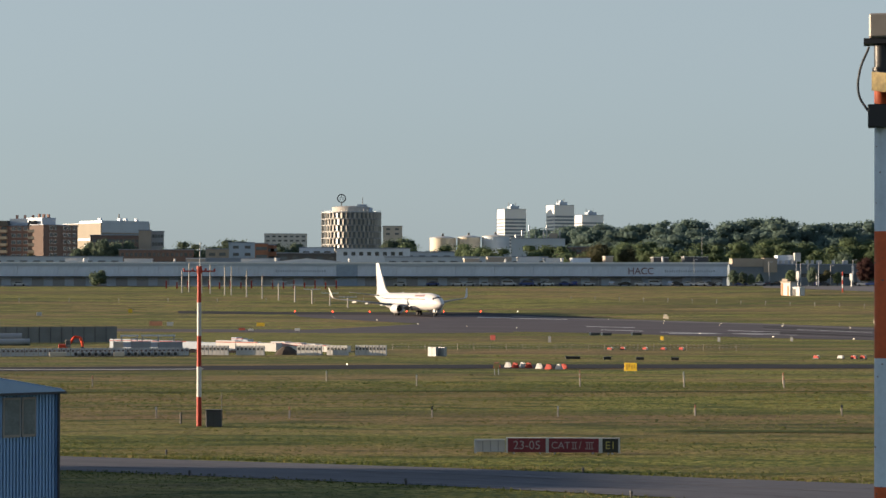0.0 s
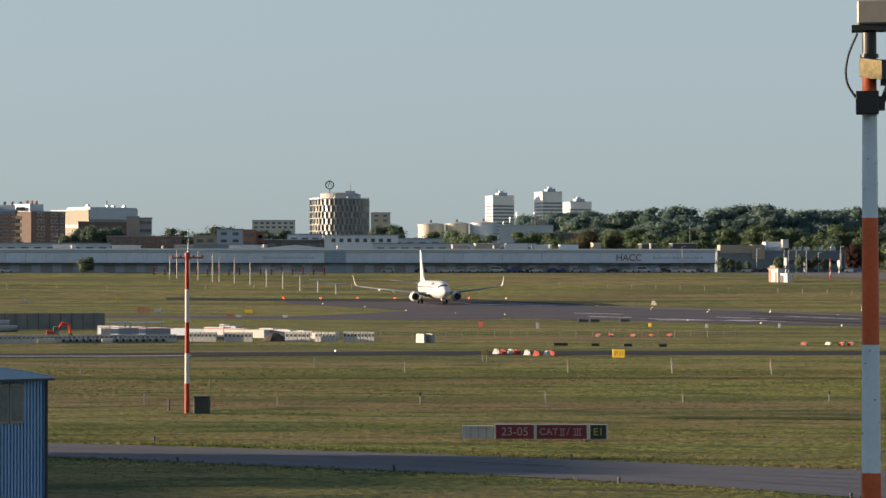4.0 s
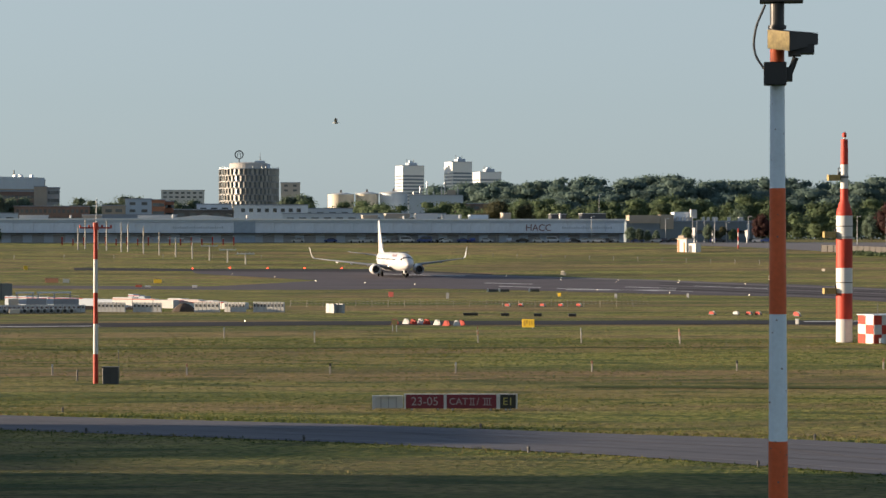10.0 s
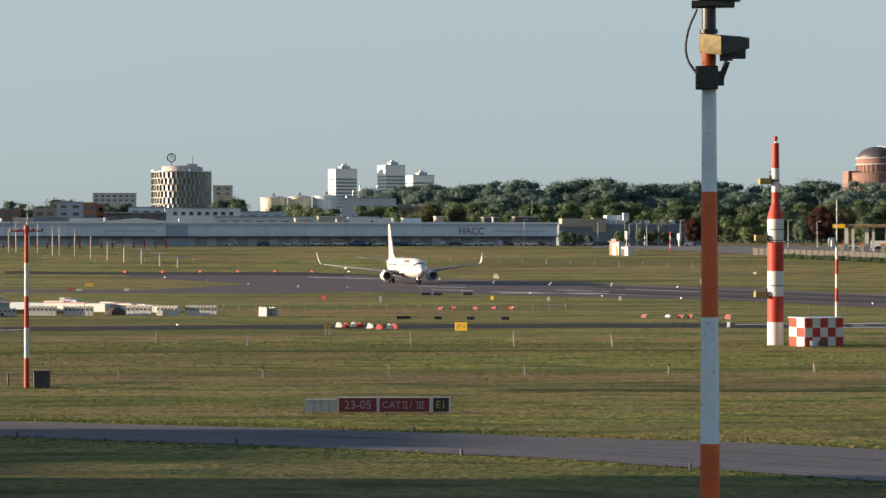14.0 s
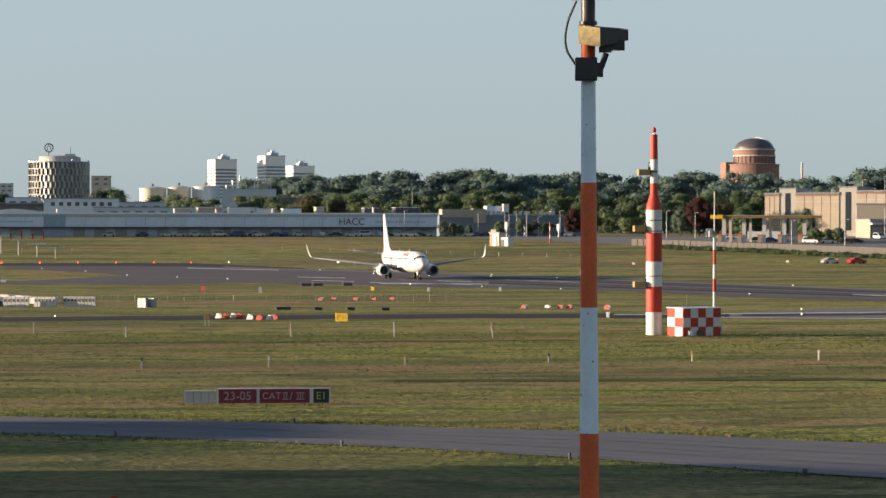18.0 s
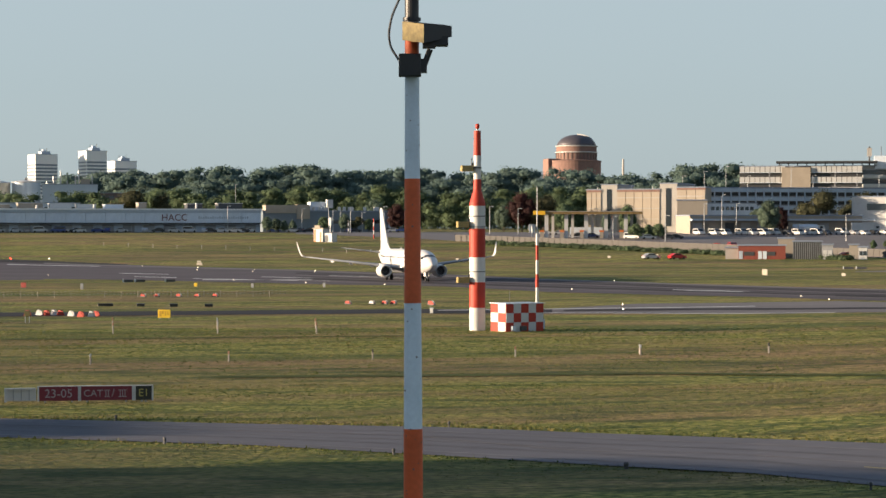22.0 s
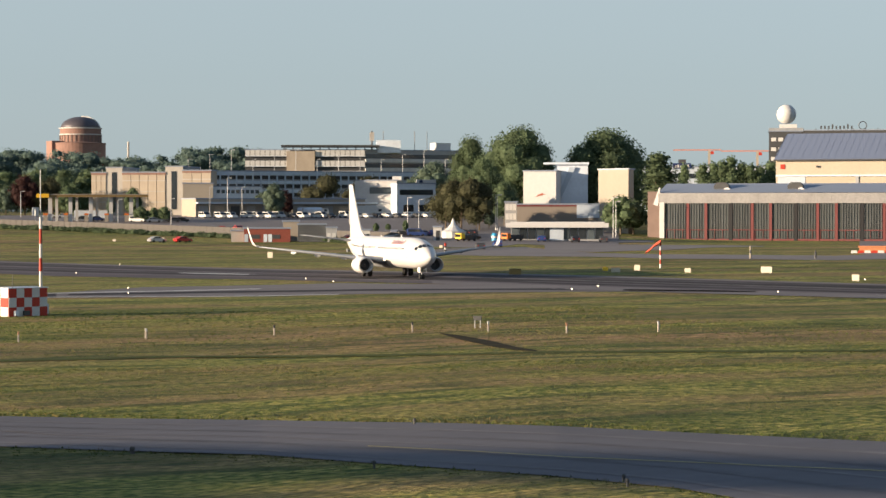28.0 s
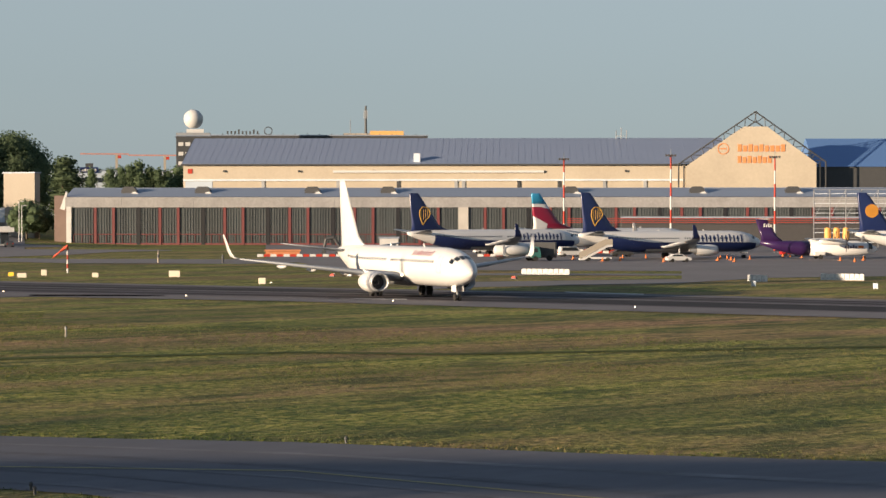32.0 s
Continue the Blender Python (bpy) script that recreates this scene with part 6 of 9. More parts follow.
def terrace_office():
    d = 900
    root, w, h = block("terrace_office", 19.89, 1.56, 22.97, d, d, 30, "stepped office building with white balcony bands and a dark roof slab", "building", DARK)
    for z0, z1 in ((h - 2.2, h), (h - 6.3, h - 4.2), (h - 10.4, h - 8.3)):
        k = 24
        for i in range(k):
            if 0.34 < i / k < 0.56:
                continue
            part("balcony_panel", box(w * i / k + 0.12, w * (i + 1) / k - 0.12, -1.4, -1.1, z0, z1), WHITE, root)
        part("balcony_slab", box(0, w, -1.3, 0, z0 - 0.3, z0), SHEET_LIGHT, root)
    part("core", box(w * 0.345, w * 0.58, -2.2, 2, 0, h - 0.4), CONCRETE_TAN, root, "tan stair core")
    part("roof_slab", box(w * 0.3, w * 1.12, -3, 12, h + 1.4, h + 2.1), DARK, root, "dark projecting roof slab")
    for i in range(10):
        part("roof_post", box(w * (0.32 + 0.075 * i), w * (0.32 + 0.075 * i) + 0.4, 0, 0.4, h, h + 1.4), DARK, root)
    part("roof_house", box(w * 1.1, w * 1.3, 2, 9, h - 1, h + 4.2), SHEET_LIGHT, root)
    part("mast", cyl((w * 1.06, 4, h), (w * 1.06, 4, h + 8), 0.35), DARK, root)
    part("mast_head", box(w * 1.06 - 0.9, w * 1.06 + 0.9, 3.5, 4.5, h + 4, h + 7.4), CONCRETE, root)
    r2, w2, h2 = block("terrace_office_wing", 22.97, 1.55, 25.65, d, square(d, 22.97, 25.65), 30, "grey office wing with dark window bands", "building", GREY)
    for z in (h2 - 3.3, h2 - 7.0, h2 - 10.7):
        part("window_band", box(0, w2, -0.15, 0.1, z, z + 1.7), GLASS_DARK, r2)
        part("parapet", box(0, w2, -0.6, 0, z - 1.5, z - 0.2), WHITE_DIRTY, r2)
    part("roof_house", box(w2 * 0.70, w2 * 0.84, 2, 8, h2, h2 + 3.4), WHITE, r2, "white plant room")
    for x in (0.2, 0.5, 0.62):
        part("lamp_post", cyl((w2 * x, 3, h2), (w2 * x, 3, h2 + 8), 0.13, n=6), DARK, r2)


terrace_office()


def depot_row():
    d = 715
    root, w, h = block("vehicle_depot", 18.63, 0.30, 24.17, d - 14, square(d - 14, 18.63, 24.17), 14, "long pale vehicle depot with roller doors", "building", CREAM, ROOF_GREY)
    part("canopy", box(0, w, -2.2, 0, h - 1.5, h - 0.9), SHEET_BLUE, root, "blue-grey canopy")
    k = 14
    for i in range(k):
        m = (GREY, CONCRETE, DARK, CONCRETE_TAN)[i * 7 % 4]
        part("roller_door", box(w * i / k + 1.0, w * (i + 1) / k - 1.4, -0.12, 0.05, 0, h - 2.2), m, root)
    block("white_workshop", 18.30, 0.70, 19.07, 735, 735, 14, "plain pale rendered workshop block", "building", CREAM)
    r3, w3, h3 = block("workshop_wing", 19.07, 0.62, 20.33, 738, square(738, 19.07, 20.33), 14, "pale blue workshop wing with high windows", "building", SHEET_LIGHT)
    windows(r3, w3, 0, [h3 - 2.2, h3 - 5.0], 1, w3 - 1, 9, 1.2, 1.2)
    r4, w4, h4 = block("white_office", 22.71, 0.78, 23.79, 722, 720, 16, "white flat-roofed office with a window band", "building", WHITE_DIRTY)
    part("window_band", box(w4 * 0.35, w4 * 0.9, -0.12, 0.05, h4 - 4.2, h4 - 2.1), GLASS_MID, r4)
    part("roof_box", box(w4 * 0.88, w4 * 1.1, 1, 6, h4, h4 + 1.4), WHITE, r4)
    r5, w5, h5 = block("blue_office", 23.79, 0.70, 24.79, 716, square(716, 23.79, 24.79), 16, "pale blue office with dark windows and a round emblem", "building", SHEET_LIGHT)
    part("window_band", box(1, w5 - 1, -0.12, 0.05, h5 - 3.6, h5 - 1.9), GLASS_DARK, r5)
    windows(r5, w5, 0, [1.2], w5 * 0.1, w5 * 0.9, 2, 3.6, 2.2, GLASS_DARK)
    part("emblem", cyl((w5 * 0.62, -0.2, h5 + 0.6), (w5 * 0.62, 0.1, h5 + 0.6), 0.7, n=16), NAVY, r5)
    part("sign_board", box(w5 * 0.5, w5, -0.1, 0.1, h5, h5 + 1.4), WHITE, r5)


depot_row()


def fuel_station():
    d = 660
    a0, a1 = 14.73, 17.42
    root, w, z = site("fuel_station", a0, d, a1, d, "fuel station with a long yellow-edged canopy on white columns", "fuel station")
    top = lift(0.42, d) - z
    part("canopy", box(0, w, 0, 9, top - 0.75, top - 0.1), mat("canopy_ochre", (0.22, 0.145, 0.05), 0.6), root, "ochre canopy edge")
    part("canopy_top", box(-0.2, w + 0.2, -0.2, 9.2, top - 0.1, top + 0.1), CREAM, root)
    part("yellow_end", box(-1.4, 2.2, -0.4, 1.0, top - 0.95, top + 0.2), mat("canopy_yellow", (0.78, 0.45, 0.02), 0.5), root, "bright yellow canopy end")
    for i in range(5):
        x = w * (0.05 + 0.19 * i)
        part("column", box(x + 0.4, x + 1.5, 2, 3, 0, top - 0.7), WHITE, root)
        part("column", box(x + 2.4, x + 3.2, 5, 6, 0, top - 0.7), WHITE_DIRTY, root)
        part("pump", box(x - 0.9, x + 0.2, 1.4, 2.2, 0, 2.0), CREAM, root)
        part("pump_head", box(x - 1.0, x + 0.3, 1.3, 2.3, 2.0, 2.5), ORANGE, root)
    part("shop", box(w * 0.3, w * 0.62, 14, 22, 0, 3.4), SHEET_LIGHT, root)
    s_ = thing("price_sign", pose(*gpos(14.58, 640)), "white price sign on a post", "sign")
    part("board", box(-0.9, 0.9, -0.15, 0.15, 2.6, 5.0), WHITE, s_)
    part("post", box(-0.15, 0.15, -0.1, 0.1, 0, 2.6), STEEL, s_)


fuel_station()


# ---- vehicles ----
PAINTS = [WHITE, mat("silver_car", (0.45, 0.46, 0.48), 0.3, 0.5, var=0.02), DARK, mat("blue_car", (0.03, 0.06, 0.20), 0.3, var=0.03), mat("red_car", (0.40, 0.02, 0.02), 0.3, var=0.03), mat("black_car", (0.02, 0.02, 0.022), 0.25, var=0.03)]
PAINT_NAMES = ["white", "silver", "dark grey", "dark blue", "red", "black"]
VEHICLES = {}


def vehicle(kind, paint):
    key = (kind, paint)
    if key in VEHICLES:
        return VEHICLES[key], False
    van = kind == "van"
    L, W, H = (5.0, 1.95, 2.0) if van else (4.4, 1.8, 1.48)
    root = thing("van" if van else "car", pose(0, 0, 0), f"{PAINT_NAMES[paint]} {'van' if van else 'car'} parked on the asphalt", "van" if van else "car", "parked vehicles")
    prof = [(-L / 2, 0.35), (-L / 2, 0.95), (-L / 2 + 0.1, 1.05), (-L / 2 + 0.2, H - 0.06), (-L / 2 + 0.5, H), (L / 2 - 1.6, H), (L / 2 - 0.75, 1.12), (L / 2 - 0.1, 0.95), (L / 2, 0.6), (L / 2, 0.35)] if van else \
           [(-L / 2, 0.32), (-L / 2, 0.85), (-L / 2 + 0.12, 0.98), (-L / 2 + 0.55, 1.02), (-L / 2 + 1.15, H - 0.05), (-0.2, H), (0.45, H - 0.08), (1.15, 0.98), (L / 2 - 0.12, 0.82), (L / 2, 0.6), (L / 2, 0.32)]
    part("body", prism(prof, -W / 2, W / 2), PAINTS[paint], root)
    gz0 = 1.1 if van else 0.98
    side = [(-L / 2 + 0.35, gz0 + 0.05), (-L / 2 + 0.4, H - 0.18), (L / 2 - 1.7, H - 0.16), (L / 2 - 1.1, gz0 + 0.06)] if van else [(-1.6, gz0 + 0.05), (-1.1, H - 0.14), (0.35, H - 0.16), (0.92, gz0 + 0.05)]
    part("side_glass", prism(side, -W / 2 - 0.012, -W / 2 + 0.02), GLASS_DARK, root)
    part("side_glass", prism(side, W / 2 - 0.02, W / 2 + 0.012), GLASS_DARK, root)
    ws = [(L / 2 - 1.55, H - 0.08), (L / 2 - 0.82, 1.16), (L / 2 - 0.77, 1.18), (L / 2 - 1.5, H - 0.06)] if van else [(0.5, H - 0.11), (1.1, 1.02), (1.14, 1.03), (0.54, H - 0.08)]
    part("windscreen", prism(ws, -W / 2 + 0.12, W / 2 - 0.12), GLASS_DARK, root)
    for x in (-L / 2 + 0.85, L / 2 - 0.85):
        for y in (-W / 2 + 0.1, W / 2 - 0.1):
            part("wheel", cyl((x, y - 0.11, 0.33), (x, y + 0.11, 0.33), 0.33, n=14), TYRE, root)
    for y in (-W / 2 + 0.25, W / 2 - 0.25):
        part("headlight", box(L / 2 - 0.06, L / 2 + 0.02, y - 0.15, y + 0.15, 0.62, 0.8), SHEET_LIGHT, root)
        part("tail_light", box(-L / 2 - 0.02, -L / 2 + 0.04, y - 0.12, y + 0.12, 0.7, 0.9), RED, root)
    VEHICLES[key] = root
    return root, True


def park(kind, paint, az, d, turn=0.0, s=1.0):
    root, fresh = vehicle(kind, paint)
    ob = root if fresh else copy_thing(root, pose(0, 0, 0))
    ob.matrix_basis = pose(*gpos(az, d, 0.05), 0, 0, -az + turn)
    return ob


rng = random.Random(21)
for i, az in enumerate((18.86, 19.26, 19.52, 19.94, 20.21, 20.50, 20.75, 21.12, 21.37, 21.62, 21.85, 22.08, 22.47, 22.77, 23.03, 23.28, 23.54, 23.80, 24.06, 24.31, 24.57)):
    park("van" if i < 13 and i not in (7, 9, 11) else "car", 0 if i < 13 and i not in (7, 9, 11) else rng.choice((0, 1, 2, 5, 2)), az, 688 - (i % 3) * 2, -60 + rng.uniform(-6, 6))
for az, d, k, p, tn in ((17.16, 655, "van", 0, -25), (17.57, 655, "car", 1, 5), (18.05, 655, "car", 2, 178), (18.28, 657, "car", 5, 0), (16.14, 665, "car", 3, 0), (15.75, 668, "car", 2, 180), (19.71, 605, "car", 4, -70), (19.27, 600, "car", 4, 180), (15.31, 690, "car", 1, 0), (14.94, 690, "car", 0, 0)):
    park(k, p, az, d, tn)
for i in range(46):
    az = -10.6 + i * 0.41 + rng.uniform(-0.12, 0.12)
    if az > 8.2 or (az < 0 and i % 3):
        continue
    park("van" if i % 9 == 4 else "car", rng.choice((0, 0, 1, 1, 2, 3, 5)), az, 731 + rng.uniform(-2, 3), rng.choice((0, 180, 0, 90)))
for az, p, tn in ((8.42, 1, 0), (8.62, 2, 90), (8.84, 5, 180), (9.86, 3, 90), (10.02, 2, 0), (10.84, 5, 180), (11.02, 1, 0), (11.24, 3, 0), (11.4, 0, 180), (6.9, 0, 180), (6.3, 5, 0), (7.15, 2, 0)):
    park("car", p, az, 729 + (p % 3), tn)
for az in (0.67, 2.45, 3.0):
    park("car" if az != 2.45 else "van", {0.67: 1, 2.45: 3, 3.0: 0}[az], az, 727, 180)



# ---- beside the hangars ----
def box_cluster():
    d = 640
    r1, w, h = block("white_box_building", 27.05, 1.02, 27.89, d, d - 1.5, 12, "tall windowless white box with a bird-like mark", "building", WHITE)
    mk = prism([(-1.6, -0.4), (-0.6, 0.3), (0.6, 0.75), (1.9, 0.2), (0.9, 0.35), (0.3, 0.1), (-0.6, -0.1)], -0.12, -0.03)
    part("mark", mk, mat("rust_mark", (0.35, 0.10, 0.06), 0.6), r1, at=pose(w * 0.52, 0, h * 0.45 + 1.5))
    r2, w2, h2 = block("sloped_building", 27.92, 1.17, 28.71, d + 8, d + 8, 12, "pale building with a sloped side and roof rail", "building", SHEET_LIGHT)
    part("slope", prism([(-0.2, h2 * 0.3), (w2 * 0.6, h2 * 0.97), (w2 * 0.4, h2 * 0.97), (-0.2, h2 * 0.45)], -0.6, -0.05), SHEET_BLUE, r2)
    part("roof_rail", box(-4, w2 + 0.3, -0.3, -0.1, h2 + 0.3, h2 + 0.9), SHEET_LIGHT, r2)
    block("cream_box_building", 28.98, 1.06, 29.75, d - 18, d - 24, 2.5, "tall windowless cream box building", "building", CREAM)
    r4, w4, h4 = block("brown_hall", 26.89, 0.16, 29.02, d - 18, d - 18, 14, "brown-grey flat hall with a lighter end", "building", mat("brown_grey_render", (0.22, 0.19, 0.16), 0.85, var=0.08, scale=0.2))
    part("red_edge", box(0, w4, -0.15, 0.1, h4 - 0.5, h4), RED_BRICKISH, r4)
    part("light_end", box(w4 * 0.72, w4 + 0.1, -0.2, 0.1, h4 * 0.45, h4), SHEET_BLUE, r4)
    r5, w5, h5 = block("glazed_pavilion", 26.73, -0.32, 29.11, 545, 545, 9, "low white pavilion with a deep roof edge and glazing", "building", GREY, WHITE)
    part("roof_edge", box(-1.2, w5 + 1.2, -2.0, 0.5, h5 - 1.0, h5 + 0.1), WHITE, r5, "broad white roof edge")
    n = 11
    for i in range(n):
        part("pane", box(w5 * i / n + 0.15, w5 * (i + 1) / n - 0.15, -0.12, 0.05, 0.4, h5 - 1.1), GLASS_DARK if i % 3 else GLASS_MID, r5)
    part("white_bay", box(w5 * 0.42, w5 * 0.57, -0.5, 0.1, 0, h5 - 1.2), SHEET_BLUE, r5)
    r6, w6, h6 = block("window_house", 26.57, 0.22, 26.89, d - 15, d - 15, 10, "grey house with white window grid", "building", GREY)
    windows(r6, w6, 0, [h6 - 2.2, h6 - 4.8], 0.2, w6 - 0.2, 3, 0.9, 1.7, WHITE)
    r7, w7, h7 = block("sign_building", 29.98, 1.12, 33.49, 900, 900, 20, "blue-grey office building with a dark roof sign", "building", SHEET_BLUE)
    for z in (h7 - 4.5, h7 - 8.5, h7 - 12.5):
        part("window_band", box(0, w7, -0.15, 0.1, z, z + 1.9), GLASS_DARK, r7)
    sx = reach(29.98, 900, 33.49, 900, 31.12)
    sb = part("roof_sign", box(sx - 3.6, sx + 3.6, -0.6, 0, h7 - 0.6, h7 + 1.6), NAVY, r7, "dark blue roof sign")
    for i in range(6):
        part("sign_bar", box(sx - 2.9 + i, sx - 2.25 + i, -0.72, -0.62, h7 - 0.1, h7 + (1.0 if i % 2 else 0.7)), WHITE, sb)
    part("plant_box", box(sx - 1.5, sx + 1.5, 2, 5, h7, h7 + 3.2), DARK, r7)
    # red site cranes far behind
    for az, e in ((31.81, 1.55), (33.03, 1.52)):
        dd = 1500
        x, y, z = gpos(az, dd)
        c = thing("tower_crane", pose(x, y, z, 0, 0, -az), "red and white tower crane far behind the trees", "crane")
        top = lift(e, dd) - z
        part("mast", box(-0.8, 0.8, -0.8, 0.8, 0, top), CREAM, c)
        part("jib", box(-24, 8, -0.5, 0.5, top - 0.1, top + 0.7), mat("crane_red", (0.42, 0.19, 0.15), 0.6), c)
        part("cab", box(0.8, 3.0, -1, 1, top - 2.6, top - 0.6), RED, c)


box_cluster()


def radar_block():
    d = 790
    root, w, h = block("radar_building", 33.32, 2.02, 34.18, d, d, 14, "dark office block with white windows under a radar dome", "building", DARK)
    for f in range(4):
        z = h - 3.4 * (f + 1)
        windows(root, w, 0, [z], 0.4, w * 0.45, 2, 1.7, 1.3, WHITE)
    part("plinth", box(w * 0.3, w * 0.82, 1, 8, h, h + 2.6), WHITE, root, "white plinth")
    x = reach(33.32, d, 34.18, d, 33.76)
    prof = [(3.45 * math.sin(math.pi * (0.12 + 0.88 * i / 12)), -3.45 * math.cos(math.pi * (0.12 + 0.88 * i / 12))) for i in range(12)] + [(0.05, 3.45)]
    part("radar_dome", turned(prof, 24), WHITE, root, "white radar dome", smooth=True, at=pose(x, 4, lift(2.47, d) - (lift(2.02, d) - h)))
    part("rail", box(0, w, 0, 0.15, h + 0.3, h + 1.3), STEEL, root)
    r2, w2, h2 = block("long_office", 34.18, 2.04, 39.77, d + 30, d + 30, 16, "long dark office slab behind the hangar roof", "building", DARK)
    at = lambda px: reach(34.18, d + 30, 39.77, d + 30, px)
    x0, x1 = at(34.61), at(35.47)
    for i in range(9):
        u = x0 + (x1 - x0) * i / 9
        part("sign_bar", box(u, u + 0.45 * (x1 - x0) / 9, 0, 0.3, h2 + 0.6, h2 + (2.3 if i % 4 == 3 else 1.7)), DARK, r2)
    ring = bmesh.new()
    cx = at(35.67)
    for k in range(20):
        a0, a1 = 2 * math.pi * k / 20, 2 * math.pi * (k + 1) / 20
        cyl((cx + 1.4 * math.cos(a0), 0, h2 + 1.8 + 1.4 * math.sin(a0)), (cx + 1.4 * math.cos(a1), 0, h2 + 1.8 + 1.4 * math.sin(a1)), 0.16, n=5, bm=ring)
    part("ring_sign", ring, DARK, r2)
    part("yellow_screen", box(at(38.29), at(39.15), 1, 5, h2, h2 + 1.9), mat("amber_sheet", (0.62, 0.36, 0.12), 0.6), r2, "amber roof screen")
    part("cream_screen", box(at(37.60), at(38.29), 1, 5, h2, h2 + 1.0), CREAM, r2)
    part("mast", cyl((at(38.18), 3, h2), (at(38.18), 3, lift(2.82, d + 30) - (lift(2.04, d + 30) - h2)), 0.5, 0.35, 10), DARK, r2)
    for k in range(3):
        part("aerial_panel", box(at(38.18) - 0.8 + 0.55 * k, at(38.18) - 0.5 + 0.55 * k, 2.3, 2.6, h2 + 6.5, h2 + 9.5), GREY, r2)
    part("thin_mast", cyl((at(37.78), 3, h2), (at(37.78), 3, h2 + 6), 0.12, n=6), STEEL, r2)
    for i in range(18):
        part("rail_post", box(w2 * i / 18, w2 * i / 18 + 0.25, -0.1, 0.1, h2, h2 + 0.8), DARK, r2)


radar_block()


# ---- parked aircraft on the apron ----
def stand(ob, az, d, phi):
    ob.matrix_basis = pose(*gpos(az, d, 0.05), 0, 0, phi - az)


low, low_fin = airliner("parked_airplane", "parked white airliner with navy belly and navy fin", NAVY, belly=NAVY, title=(NAVY, 14.4, 3.2, -2, 42, 13), winglet_mat=NAVY, group="parked airplanes")


def harp(fin, parent):
    loop = [(-17.2, 9.2), (-16.6, 9.75), (-15.8, 9.7), (-15.2, 9.2), (-14.95, 8.4), (-15.3, 7.7), (-16.0, 7.1), (-16.6, 6.3), (-17.0, 7.2), (-17.3, 8.2)]
    for s in (1, -1):
        bm = bmesh.new()
        for (x0, z0), (x1, z1) in zip(loop, loop[1:] + loop[:1]):
            cyl((x0, s * 0.2, z0), (x1, s * 0.2, z1), 0.12, n=6, bm=bm)
        for k in range(4):
            cyl((-16.85 + 0.42 * k, s * 0.2, 7.0 + 0.28 * k), (-16.95 + 0.5 * k, s * 0.2, 9.3), 0.08, n=6, bm=bm)
        part("gold_emblem", bm, GOLD, parent, "gold curved emblem")


harp(low_fin, low_fin)
stand(low, 46.06, 424, 29)
second = copy_thing(low, pose(0, 0, 0))
stand(second, 41.53, 446, 29)
third, third_fin = airliner("parked_airplane", "parked white airliner with burgundy and light blue fin", WHITE_GLOSS, winglet_mat=WHITE_GLOSS, group="parked airplanes")


def fin_band(name, levels, material, label):
    """A painted band across the fin; each level is (height, share of the chord at which it starts and ends)."""
    rings = [foil(-12.9 - 0.7295 * (z - 6.2) - (6.05 - 0.6475 * (z - 6.2)) * u0, (6.05 - 0.6475 * (z - 6.2)) * (u1 - u0), 0, z, 0.066, vertical=True) for z, u0, u1 in levels]
    part(name, loft(rings), material, third_fin, label, smooth=True)


fin_band("fin_top", [(10.4, -0.02, 1.02), (12.3, -0.02, 1.02), (12.56, -0.02, 0.98)], SKYBLUE, "light blue fin top")
fin_band("fin_swoosh", [(5.0, -0.5, 0.66), (6.4, -0.05, 0.86), (8.0, -0.03, 1.02), (9.3, -0.02, 1.02), (9.75, 0.35, 1.02)], BURGUNDY, "burgundy swoosh across the fin")
stand(third, 44.54, 470, 30)
fourth, fourth_fin = airliner("parked_airplane", "parked white airliner with navy fin and orange disc", NAVY, group="parked airplanes")
part("disc", cyl((-16.6, -0.26, 9.0), (-16.6, 0.26, 9.0), 1.3, n=24), mat("amber_disc", (0.50, 0.22, 0.03), 0.5), fourth_fin, "orange disc emblem")
stand(fourth, 53.14, 440, 20)


